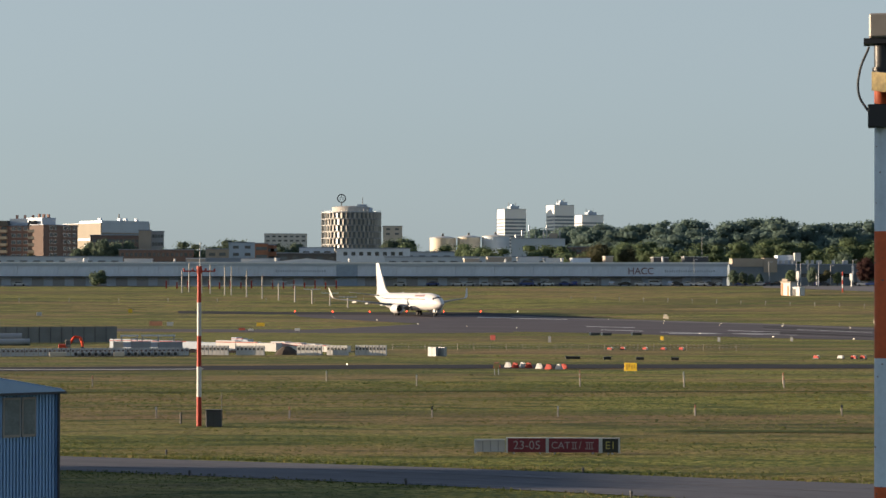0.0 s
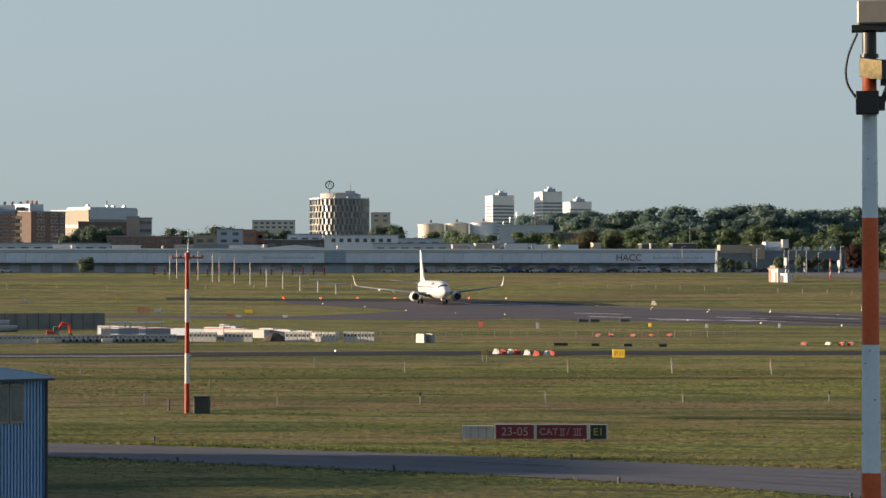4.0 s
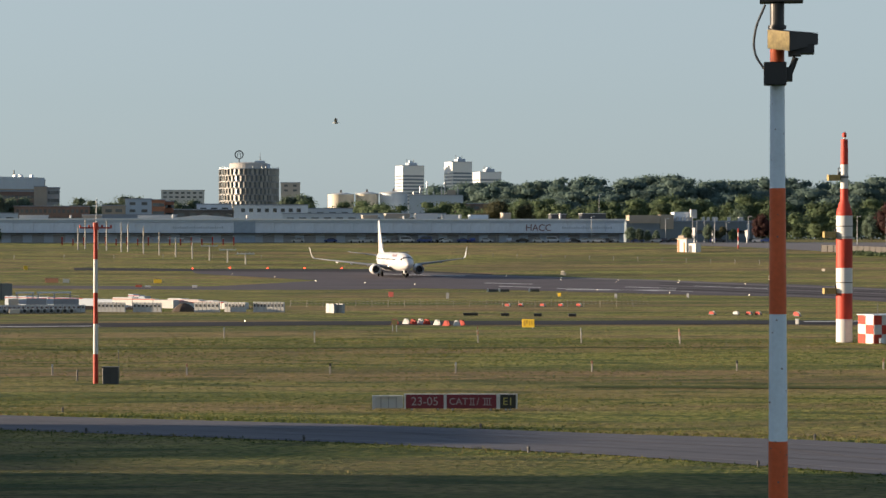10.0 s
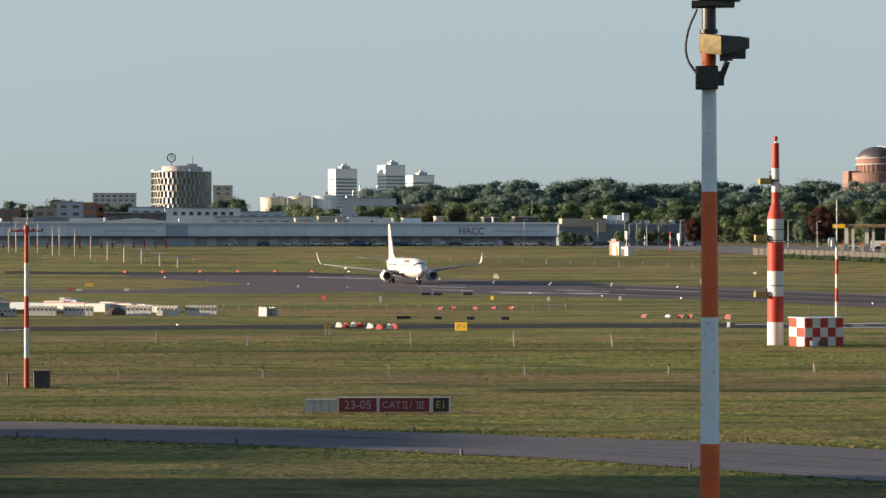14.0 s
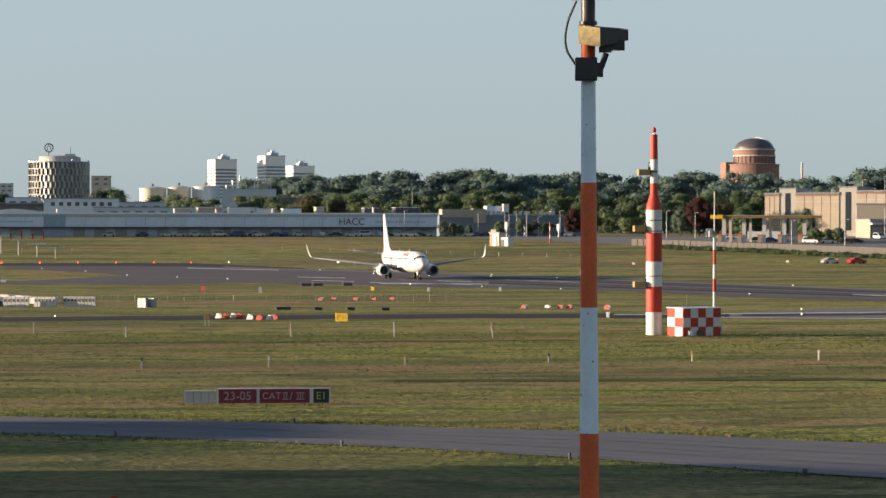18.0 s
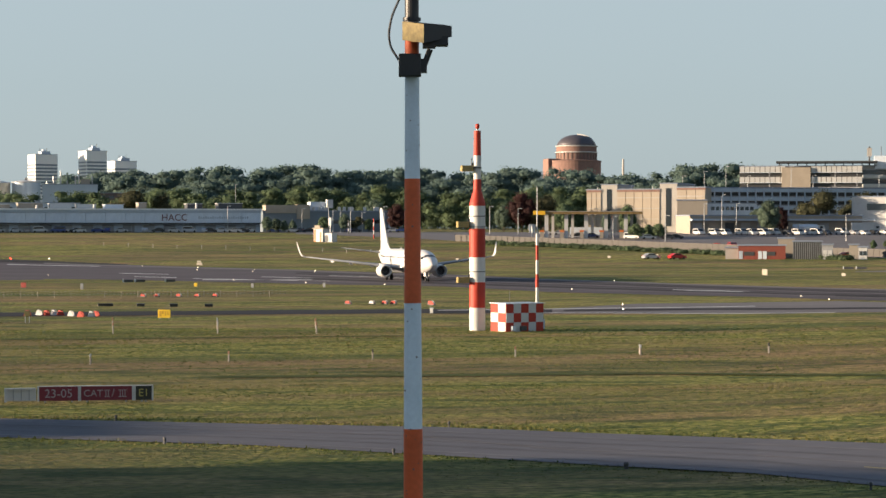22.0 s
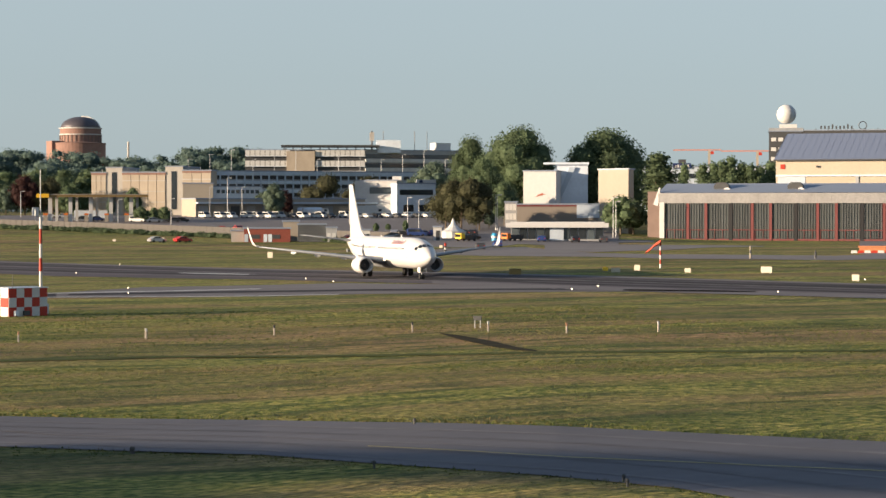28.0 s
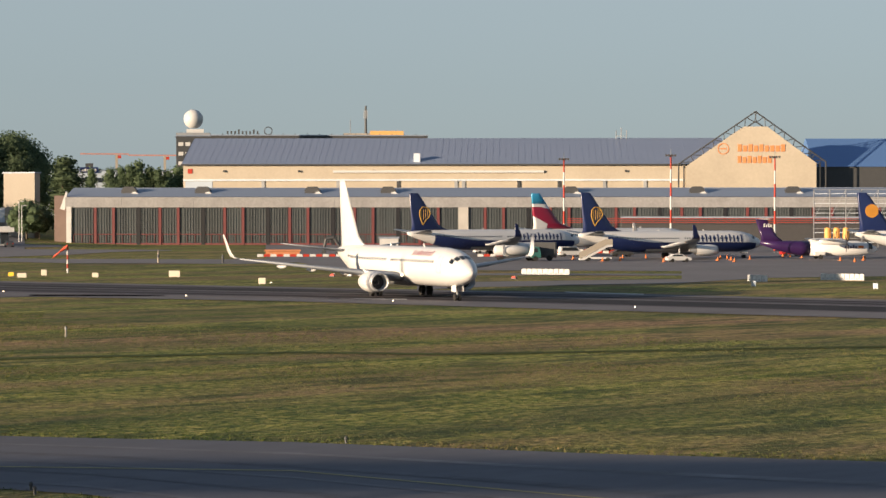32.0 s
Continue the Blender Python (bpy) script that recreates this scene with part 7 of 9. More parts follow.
def turboprop():
    root = thing("parked_turboprop", pose(0, 0, 0), "parked white turboprop freighter with purple tail", "airplane", "parked airplanes")
    st = [(11.0, 1.75, 0.05, 0.05), (10.4, 1.8, 0.55, 0.55), (9.0, 1.95, 1.05, 1.1), (7.0, 2.05, 1.35, 1.4), (-4.0, 2.05, 1.35, 1.4), (-8.0, 2.5, 0.9, 0.95), (-11.5, 3.1, 0.25, 0.3)]
    ring = lambda x, zc, ry, rz: [(x, ry * math.cos(k * math.pi / 12), zc + rz * math.sin(k * math.pi / 12)) for k in range(24)]
    part("fuselage", loft([ring(*q) for q in st[:5]]), WHITE_GLOSS, root, smooth=True)
    part("rear_fuselage", loft([ring(*q) for q in ((-2.2, 2.05, 1.36, 1.41), (-4.0, 2.05, 1.36, 1.41), (-8.0, 2.5, 0.91, 0.96), (-11.5, 3.1, 0.25, 0.3))]), PURPLE, root, "purple rear fuselage", smooth=True)
    part("windscreen", loft([ring(9.75, 2.15, 0.84, 0.8), ring(9.0, 2.2, 1.1, 1.02)], caps=False), GLASS_DARK, root)
    part("fin", loft([foil(-6.6, 4.6, 0, 3.0, 0.04, vertical=True), foil(-8.2, 3.2, 0, 4.2, 0.06, vertical=True), foil(-10.3, 2.1, 0, 7.5, 0.05, vertical=True)]), PURPLE, root, "purple fin", smooth=True)
    for i in range(4):
        part("title_bar", box(-10.9 + i * 0.42, -10.62 + i * 0.42, -0.16, 0.16, 6.0, 6.5 if i % 2 else 6.7), WHITE_DIRTY, root)
    part("tailplane", loft([foil(-10.2, 1.7, -3.6, 7.55, 0.04), foil(-9.8, 2.1, 0, 7.55, 0.05), foil(-10.2, 1.7, 3.6, 7.55, 0.04)]), WHITE_GLOSS, root, smooth=True)
    part("wing", loft([foil(1.2, 1.5, -12.2, 3.75, 0.05), foil(1.6, 2.5, -5.0, 3.65, 0.06), foil(1.6, 2.5, 5.0, 3.65, 0.06), foil(1.2, 1.5, 12.2, 3.75, 0.05)]), WING_GREY, root, smooth=True)
    for s in (1, -1):
        nac = part("engine_nacelle", loft([[(x, s * 4.1 + r * math.cos(k * math.pi / 8), 3.3 + 1.2 * r * math.sin(k * math.pi / 8)) for k in range(16)] for x, r in ((3.9, 0.2), (3.6, 0.45), (2.2, 0.52), (-0.6, 0.42), (-1.6, 0.1))]), WHITE_GLOSS, root, smooth=True)
        for k in range(6):
            part("propeller_blade", box(-0.04, 0.04, -0.13, 0.13, 0.2, 1.95), BLACK, nac, at=pose(3.95, s * 4.1, 3.3, 60 * k + 12))
        leg = part("main_gear", box(-1.6, 0.6, s * 1.2 - 0.5, s * 1.2 + 0.6, 0.6, 1.4, bev=0.15), WHITE_GLOSS, root)
        part("wheel", cyl((-0.4, s * 1.9 - 0.2, 0.45), (-0.4, s * 1.9 + 0.2, 0.45), 0.45, n=16), TYRE, leg)
    leg = part("nose_gear", cyl((8.4, 0, 0.3), (8.4, 0, 1.2), 0.08), STEEL, root)
    part("wheel", cyl((8.4, -0.2, 0.3), (8.4, 0.2, 0.3), 0.3, n=14), TYRE, leg)
    for i in range(5):
        part("hull_bar", box(4.3 + i * 0.5, 4.65 + i * 0.5, -1.39, -1.33, 2.05, 2.7 if i % 2 else 2.5), PURPLE, root)
    part("hull_bar", box(6.9, 7.9, -1.39, -1.30, 2.1, 2.55), ORANGE, root)
    stand(root, 49.81, 424, 14)


turboprop()


# ---- apron equipment ----
def apron_mast(az, d, el_top, label="red and white banded apron floodlight mast"):
    x, y, z = gpos(az, d)
    root = thing("floodlight_mast", pose(x, y, z, 0, 0, -az), label, "mast", "apron masts")
    h = lift(el_top, d) - z
    n = 7
    banded(root, [(h * i / n, 0.26 - 0.012 * i, h * (i + 1) / n, 0.25 - 0.012 * i, RED if i % 2 == 0 else WHITE) for i in range(n)], 12)
    part("lamp_frame", box(-1.0, 1.0, -0.15, 0.15, h, h + 0.2), RED, root)
    for i in range(4):
        part("floodlight", box(-1.25 + 0.68 * i, -0.8 + 0.68 * i, -0.6, -0.3, h - 0.25, h + 0.25), DARK, root)
    part("rod", cyl((0, 0, h), (0, 0, h + 1.4), 0.06, n=6), STEEL, root)


apron_mast(43.28, 510, 1.44)
apron_mast(46.02, 505, 1.53)
apron_mast(48.66, 500, 1.48)


def truck(az, d, turn, cab_mat, box_mat, kind="catering_truck", label="white catering truck on the apron", tank=False, length=7.5):
    root = thing(kind, pose(*gpos(az, d, 0.05), 0, 0, -az + turn), label, "truck", "apron vehicles")
    if tank:
        part("tank", loft([[(x, r * 1.15 * math.cos(k * math.pi / 8), 1.95 + r * math.sin(k * math.pi / 8)) for k in range(16)] for x, r in ((-length / 2, 0.6), (-length / 2 + 0.3, 0.95), (length / 2 - 2.4, 0.95), (length / 2 - 2.1, 0.6))]), box_mat, root, smooth=True)
        part("ladder", box(-length / 2 + 1.5, -length / 2 + 1.9, -1.15, -1.1, 1.0, 3.0), STEEL, root)
    else:
        part("box_body", box(-length / 2, length / 2 - 2.1, -1.2, 1.2, 0.95, 3.4, bev=0.05), box_mat, root)
    part("chassis", box(-length / 2, length / 2, -1.0, 1.0, 0.55, 0.9), DARK, root)
    part("cab", prism([(length / 2 - 2.0, 0.6), (length / 2, 0.6), (length / 2, 1.5), (length / 2 - 0.35, 2.6), (length / 2 - 2.0, 2.6)], -1.15, 1.15), cab_mat, root)
    part("windscreen", prism([(length / 2 - 0.02, 1.55), (length / 2 - 0.33, 2.48), (length / 2 - 0.28, 2.5), (length / 2 + 0.03, 1.57)], -1.0, 1.0), GLASS_DARK, root)
    part("side_window", box(length / 2 - 1.6, length / 2 - 0.6, -1.17, -1.14, 1.6, 2.35), GLASS_DARK, root)
    for x in (-length / 2 + 1.2, length / 2 - 1.0):
        for y in (-1.0, 1.0):
            part("wheel", cyl((x, y - 0.15, 0.48), (x, y + 0.15, 0.48), 0.48, n=14), TYRE, root)
    return root


truck(42.07, 405, 10, mat("green_cab", (0.03, 0.12, 0.11), 0.4), WHITE_DIRTY, "tank_truck", "white tank truck with a dark green cab", True, 8.5)
truck(42.66, 408, 175, mat("green_cab_dark", (0.02, 0.07, 0.07), 0.4), DARK, "service_truck", "dark green service truck on the apron", False, 6)
truck(23.07, 700, 5, WHITE, WHITE, "box_truck", "white box truck at the depot", False, 9)
truck(21.63, 702, 5, WHITE, SHEET_LIGHT, "tank_truck", "silver tank truck at the depot", True, 10)
truck(21.34, 703, 5, CREAM, CREAM, "box_truck", "cream box truck at the depot", False, 6)


def stairs(az, d, turn):
    root = thing("passenger_stairs", pose(*gpos(az, d, 0.05), 0, 0, -az + turn), "white mobile passenger stairs on the apron", "stairs", "apron vehicles")
    part("flight", prism([(-3.4, 0.5), (-2.8, 0.5), (1.6, 3.0), (2.6, 3.0), (2.6, 2.6), (1.8, 2.6), (-2.6, 0.2), (-3.4, 0.2)], -0.8, 0.8), WHITE_DIRTY, root)
    for y in (-0.85, 0.8):
        part("rail", prism([(-3.3, 0.5), (1.6, 3.0), (2.6, 3.0), (2.6, 4.0), (1.5, 4.0), (-3.3, 1.5)], y, y + 0.05), CREAM, root)
    part("chassis", box(-2.6, 2.4, -0.9, 0.9, 0.4, 0.75), WHITE, root)
    for x in (-1.8, 1.7):
        for y in (-0.9, 0.9):
            part("wheel", cyl((x, y - 0.1, 0.35), (x, y + 0.1, 0.35), 0.35, n=12), TYRE, root)


stairs(44.15, 405, 10)
for az, d, p, k in ((46.21, 400, 0, "car"), (43.46, 440, 0, "van"), (41.27, 465, 0, "van"), (44.76, 440, 2, "car"), (49.07, 450, 4, "car")):
    park(k, p, az, d, 20)
for i in range(24):
    az = 43.46 + rng.uniform(0, 7.6)
    c = thing("traffic_cone", pose(*gpos(az, rng.uniform(400, 440), 0.05)), "orange traffic cone on the apron", "cone", "apron cones")
    part("cone", cyl((0, 0, 0.06), (0, 0, 0.75), 0.22, 0.05, 10), ORANGE, c)
    part("foot", box(-0.28, 0.28, -0.28, 0.28, 0, 0.06), ORANGE, c)


def red_white_wall(az0, az1, d, n, h=0.9, label="row of red and white plastic barriers", z0=0.0):
    root, w, z = site("plastic_barrier", az0, d, az1, d, label, "barrier")
    for i in range(n):
        part("segment", prism([(w * i / n + 0.03, 0), (w * (i + 1) / n - 0.03, 0), (w * (i + 1) / n - 0.12, h), (w * i / n + 0.12, h)], -0.2, 0.2), RED if i % 2 else WHITE, root)
    return root


red_white_wall(35.38, 38.07, 440, 16, 0.55)
red_white_wall(41.05, 41.86, 440, 5, 0.55)
red_white_wall(43.31, 44.76, 470, 9)


def digger(name, az, d, turn, body_mat, label, s=1.0):
    root = thing(name, pose(*gpos(az, d), 0, 0, -az + turn), label, "excavator")
    for y in (-0.95, 0.95):
        part("track", prism([(-1.5, 0.1), (1.5, 0.1), (1.8, 0.4), (1.5, 0.75), (-1.5, 0.75), (-1.8, 0.4)], y - 0.25, y + 0.25), TYRE, root)
    part("body", box(-1.7, 0.6, -1.1, 1.1, 0.85, 1.75, bev=0.08), body_mat, root)
    cab = part("cab", box(0.0, 1.3, -1.1, 0.0, 0.9, 2.8, bev=0.06), CREAM, root)
    part("cab_glass", box(0.15, 1.2, -1.13, -1.08, 1.6, 2.6), GLASS_MID, cab)
    arm = [((0.8, 0.5, 1.4), (2.2, 0.5, 3.6)), ((2.2, 0.5, 3.6), (3.8, 0.5, 3.3)), ((3.8, 0.5, 3.3), (4.3, 0.5, 1.0))]
    for a, b in arm:
        part("arm", cyl(a, b, 0.36, 0.28, 8), body_mat, root)
    root.scale = (s, s, s)
    part("bucket", prism([(3.9, 1.1), (4.6, 1.0), (4.7, 0.3), (4.0, 0.2), (3.7, 0.6)], 0.1, 0.9), DARK, root)
    return root


digger("excavator", -9.34, 291, 0, mat("machine_orange", (0.75, 0.07, 0.018), 0.45), "orange excavator with a bent arm", 0.52)
digger("excavator", 37.63, 455, 180, DARK, "dark excavator beside the apron")
r_, w_, h_ = block("site_container", 35.60, -0.93, 36.47, 445, 445, 3, "faded red flat machine trailer", "container", FADED_ORANGE, FADED_ORANGE)
r_, w_, h_ = block("site_cabin", 38.53, -0.60, 39.01, 470, 470, 3, "white site cabin with windows", "container", WHITE_DIRTY)
windows(r_, w_, 0, [1.0], 0.4, w_ - 0.4, 3, 0.7, 0.9)


def scaffold():
    root, w, z = site("scaffold", 49.64, 545, 52.45, 545, "steel scaffold with deck boards beside the hangar", "scaffold")
    d = 545
    top = lift(0.66, d) - z
    for i in range(8):
        for y in (0, 2):
            part("standard", cyl((w * i / 7, y, 0), (w * i / 7, y, top), 0.09, n=6), STEEL, root)
    for k in range(6):
        zz = top * (k + 0.95) / 6
        part("ledger", cyl((0, 0, zz), (w, 0, zz), 0.07, n=6), STEEL, root)
        part("deck", box(0, w, 0.1, 1.9, zz - 1.0, zz - 0.9), SHEET_LIGHT, root)
    for i in range(7):
        part("brace", cyl((w * i / 7, 0, top * 0.5), (w * (i + 1) / 7, 0, top), 0.06, n=5), STEEL, root)
    for x in (49.99, 50.21, 50.45):
        t = thing("yellow_silo", pose(*gpos(x, 520)), "amber upright cylinder beside the scaffold", "silo")
        part("shell", turned([(0.75, 0), (0.75, 4.6), (0.5, 5.0)], 16), mat("amber_tank", (0.70, 0.36, 0.10), 0.5), t)
    lo, wl, hl = block("low_hangar_annex", 44.76, -0.069, 52.45, 575, 575, 8, "dark low annex with red railing", "building", mat("annex_grey", (0.035, 0.034, 0.036), 0.7))
    for k in range(3):
        part("railing", box(-14, wl, -2.2, -2.1, hl - 1.2 + 0.5 * k, hl - 1.1 + 0.5 * k), RED, lo)


scaffold()

# ---- signs and boxes by the runway ----
def board(az, d, w, h, material, label, lift_z=0.0, name="marker_board", legs=True, depth=0.18):
    material = TANK_CREAM if material is CREAM else material
    root = thing(name, pose(*gpos(az, d), 0, 0, -az - 14), label, "sign", "field boards")
    part("face", box(-w / 2, w / 2, -depth / 2, depth / 2, 0.12 + lift_z, 0.12 + lift_z + h, bev=0.015), material, root)
    part("frame", box(-w / 2 - 0.03, w / 2 + 0.03, -depth / 2 + 0.01, depth / 2 + 0.02, 0.12 + lift_z + h - 0.04, 0.15 + lift_z + h), DARK if material is not WHITE else SHEET_LIGHT, root)
    for x in (-w * 0.35, w * 0.35):
        part("leg", box(x - 0.03, x + 0.03, -0.03, 0.03, -0.05, 0.14 + lift_z), STEEL, root)
    return root


yb = board(5.13, 221, 1.25, 0.82, YELLOW, "yellow guidance board with faded marks on the grass")
FADED_OCHRE = mat("faded_ochre", (0.50, 0.31, 0.03), 0.6)
for x0, x1, z0, z1 in ((-0.5, -0.28, 0.25, 0.8), (-0.2, -0.05, 0.5, 0.82), (0.1, 0.2, 0.3, 0.75), (0.3, 0.5, 0.42, 0.5), (0.34, 0.42, 0.5, 0.8)):
    part("faded_bar", box(x0, x1, -0.11, -0.08, z0, z1), FADED_OCHRE, yb)
for az, d, w, h, m, lab in ((20.53, 420, 1.0, 1.1, CREAM, "cream marker box on the grass"), (26.84, 298, 1.6, 0.75, mat("ochre_board", (0.26, 0.18, 0.05), 0.6), "ochre guidance board by the runway"), (29.16, 315, 0.75, 0.55, YELLOW, "small yellow marker box on the grass"),
                            (29.43, 308, 1.25, 0.6, CREAM, "white marker box by the runway"), (29.98, 318, 0.8, 0.8, CREAM, "white marker box by the runway"), (31.27, 308, 0.85, 0.6, CREAM, "white marker box by the runway"), (33.27, 308, 1.55, 0.85, CREAM, "white marker box by the runway"), (35.51, 275, 0.9, 0.75, CREAM, "white marker box by the runway"),
                            (-4.39, 440, 1.6, 0.75, YELLOW, "small yellow board across the field"), (-7.71, 540, 1.0, 0.9, YELLOW, "small yellow board across the field"), (-10.00, 525, 1.2, 0.7, WHITE, "small white board across the field"), (5.93, 338, 0.5, 0.55, YELLOW, "small yellow marker box on the grass"), (6.06, 500, 0.7, 0.6, CREAM, "small cream marker box on the grass"),
                            (1.59, 336, 0.75, 0.75, mat("faded_pink", (0.48, 0.10, 0.08), 0.6), "faded red and white board"), (3.05, 326, 0.42, 0.85, GREY, "grey-white post board on the grass"), (-7.06, 446, 2.6, 0.9, mat("pale_orange", (0.60, 0.27, 0.15), 0.6), "orange board on the grass"), (-6.70, 446, 1.3, 0.7, WHITE, "white board on the grass"),
                            (-4.87, 405, 1.2, 0.4, mat("red_slat", (0.5, 0.10, 0.05), 0.6), "low red slat board on the grass"), (-4.64, 403, 1.0, 0.3, WHITE, "low white slat board on the grass"), (-3.45, 400, 0.9, 0.4, WHITE, "low white board on the grass"), (7.38, 332, 0.4, 0.6, GREY, "small grey marker box on the grass"),
                            (9.22, 335, 0.36, 0.6, GREY, "small pale marker post"), (11.99, 232, 0.32, 0.5, WHITE, "white marker box on the taxiway edge")):
    board(az, d, w, h, m, lab)
for px0, px1, d, n in ((42.19, 43.43, 322, 9), (47.99, 48.47, 292, 4), (49.82, 50.91, 300, 9)):
    root, w, z = site("barrier_row", px0, d, px1, d - 2, "row of white slotted barriers by the taxi lane", "barrier", "white barriers")
    for i in range(n):
        part("segment", prism([(w * i / n + 0.02, 0), (w * (i + 1) / n - 0.02, 0), (w * (i + 1) / n - 0.05, 0.85), (w * i / n + 0.05, 0.85)], -0.15, 0.15), WHITE, root)
        part("slot", box(w * (i + 0.3) / n, w * (i + 0.7) / n, -0.17, -0.1, 0.12, 0.3), GREY, root)
for az, d in ((48.13, 268), (51.19, 262)):
    board(az, d, 0.55, 0.6, SHEET_BLUE, "small blue numbered board by the runway")


def windsock():
    az, d = 30.57, 335
    root = thing("windsock", pose(*gpos(az, d), 0, 0, -az), "orange windsock hanging on a red and white pole", "windsock")
    z = gz(*spot(az, d))
    h = lift(-0.78, d) - z
    banded(root, [(h * i / 6, 0.14, h * (i + 1) / 6, 0.13, RED if i % 2 else WHITE) for i in range(6)], 10)
    part("sock", loft([[(p[0] + r * math.cos(k * math.pi / 5) * 0.5, r * math.sin(k * math.pi / 5), p[1] + r * math.cos(k * math.pi / 5) * 0.8) for k in range(10)] for p, r in (((-0.15, h - 0.2), 0.55), ((-0.9, h - 0.6), 0.5), ((-1.5, h - 1.2), 0.42), ((-2.2, h - 1.7), 0.34))]), mat("windsock_orange", (0.62, 0.10, 0.05), 0.8), root)


windsock()
for az, d, h, m in ((34.50, 395, 1.5, DARK), (32.86, 395, 2.2, CREAM)):
    p = thing("field_post", pose(*gpos(az, d)), "short upright marker post on the grass", "post", "field posts")
    part("shaft", cyl((0, 0, 0), (0, 0, h), 0.18, 0.15, 10), m, p)
    part("cap", cyl((0, 0, h * 0.45), (0, 0, h * 0.7), 0.2, 0.2, 10), WHITE if m is RED else DARK, p)

for az in (23.62, 25.04):
    p = thing("striped_post", pose(*gpos(az, 438)), "black and white striped post with a red lamp", "post", "field posts")
    banded(p, [(0.36 * i, 0.2, 0.36 * (i + 1), 0.2, (BLACK, WHITE)[i % 2]) for i in range(5)], 12)
    part("lamp", turned([(0.16, 1.8), (0.24, 1.95), (0.24, 2.25), (0.1, 2.4)], 12), RED, p)
for az in (22.64, 22.96):
    c = thing("edge_board", pose(*gpos(az, 470), 0, 0, -az), "low dark board with a white end on the grass", "sign", "field boards")
    part("white_end", box(-1.25, -1.0, -0.1, 0.1, 0, 0.62), WHITE, c)
    part("dark_flank", box(-1.0, 1.0, -0.1, 0.1, 0, 0.55), DARK, c)

# ---- containers and huts below the car park ----
def containers():
    r, w, h = block("site_container", 19.86, -0.46, 21.05, 540, 540, 3, "long orange-red site container with white doors", "container", mat("container_red", (0.22, 0.055, 0.036), 0.6, var=0.2))
    for u in (0.42, 0.52):
        part("door", box(w * u, w * u + 0.9, -0.06, 0.03, 0.1, 2.0), SHEET_LIGHT, r)
    part("dark_opening", box(w * 0.12, w * 0.34, -0.06, 0.03, 0.9, 1.9), DARK, r)
    part("dark_opening", box(w * 0.60, w * 0.78, -0.06, 0.03, 0.9, 1.9), DARK, r)
    part("pale_door", box(0.1, w * 0.09, -0.06, 0.03, 0.1, 2.0), SHEET_BLUE, r)
    r, w, h = block("site_container", 21.24, -0.36, 21.96, 540, 540, 3, "dark grey corrugated site container", "container", DARK)
    for i in range(14):
        part("rib", box(w * i / 14, w * i / 14 + 0.1, -0.08, 0.02, 0.1, h - 0.1), GREY, r)
    r, w, h = block("site_container", 21.96, -0.44, 22.24, 539, 539, 3, "white container end with double doors", "container", GREY)
    for u in (0.12, 0.55):
        part("door", box(w * u, w * u + w * 0.36, -0.06, 0.03, 0.2, 2.2), WHITE, r)
    r, w, h = block("site_container", 19.53, -0.52, 19.86, 543, 543, 3, "brown-grey steel site container", "container", CONCRETE)
    r, w, h = block("site_container", 20.86, -0.28, 21.27, 548, 548, 3, "cream painted steel site container", "container", CREAM)
    r, w, h = block("gate_kiosk", 22.65, -0.44, 22.88, 538, 538, 3, "small cream painted gate kiosk", "kiosk", CREAM)
    r, w, h = block("gate_kiosk", 22.88, -0.50, 23.10, 538, 538, 3, "white glazed gate kiosk", "kiosk", WHITE)
    windows(r, w, 0, [1.0], 0.1, w - 0.1, 2, 0.7, 1.0)
    r, w, h = block("canopy_tent_entry", 24.73, -0.42, 24.95, 545, 545, 4, "white portal with dark opening", "building", WHITE)
    part("opening", box(w * 0.3, w * 0.75, -0.06, 0.03, 0, h * 0.75), DARK, r)
    t = thing("tent", pose(*gpos(25.24, 560)), "white pointed marquee tent", "tent")
    part("roof", turned([(3.4, 1.6), (2.3, 2.0), (1.3, 2.7), (0.6, 3.6), (0.15, 4.9)], 12), WHITE, t)
    part("wall", turned([(3.2, 0), (3.3, 1.65)], 12), WHITE_DIRTY, t)
    for az, m, lab in ((25.58, YELLOW, "yellow and black airport bus"), (26.77, ORANGE, "orange and black airport bus")):
        b = thing("bus", pose(*gpos(az, 540, 0.05), 0, 0, -az + 40), lab, "bus", "parked vehicles")
        part("body", box(-2.6, 2.6, -1.2, 1.2, 0.4, 1.5, bev=0.08), BLACK, b)
        part("front", box(-2.65, -1.4, -1.22, 1.22, 0.5, 1.9, bev=0.08), m, b)
        part("windscreen", box(-2.7, -2.6, -1.0, 1.0, 1.0, 1.7), GLASS_DARK, b)
        for x in (-1.7, 1.7):
            for y in (-1.1, 1.1):
                part("wheel", cyl((x, y - 0.12, 0.4), (x, y + 0.12, 0.4), 0.4, n=12), TYRE, b)
    t = thing("striped_tank", pose(*gpos(26.31, 540)), "blue and white upright tank", "tank")
    part("shell", turned([(0.75, 0), (0.75, 1.5), (0.45, 1.95)], 16), SKYBLUE, t)
    part("band", turned([(0.78, 0.75), (0.78, 1.25)], 16), WHITE, t)
    r, w, z = site("trailer", 23.97, 530, 24.46, 530, "white flat trailer on the grass", "trailer")
    part("deck", box(0, w, -0.6, 0.6, 0.55, 0.95), WHITE, r)
    for u in (0.15, 0.85):
        part("wheel", cyl((w * u, -0.7, 0.3), (w * u, -0.5, 0.3), 0.3, n=12), TYRE, r)
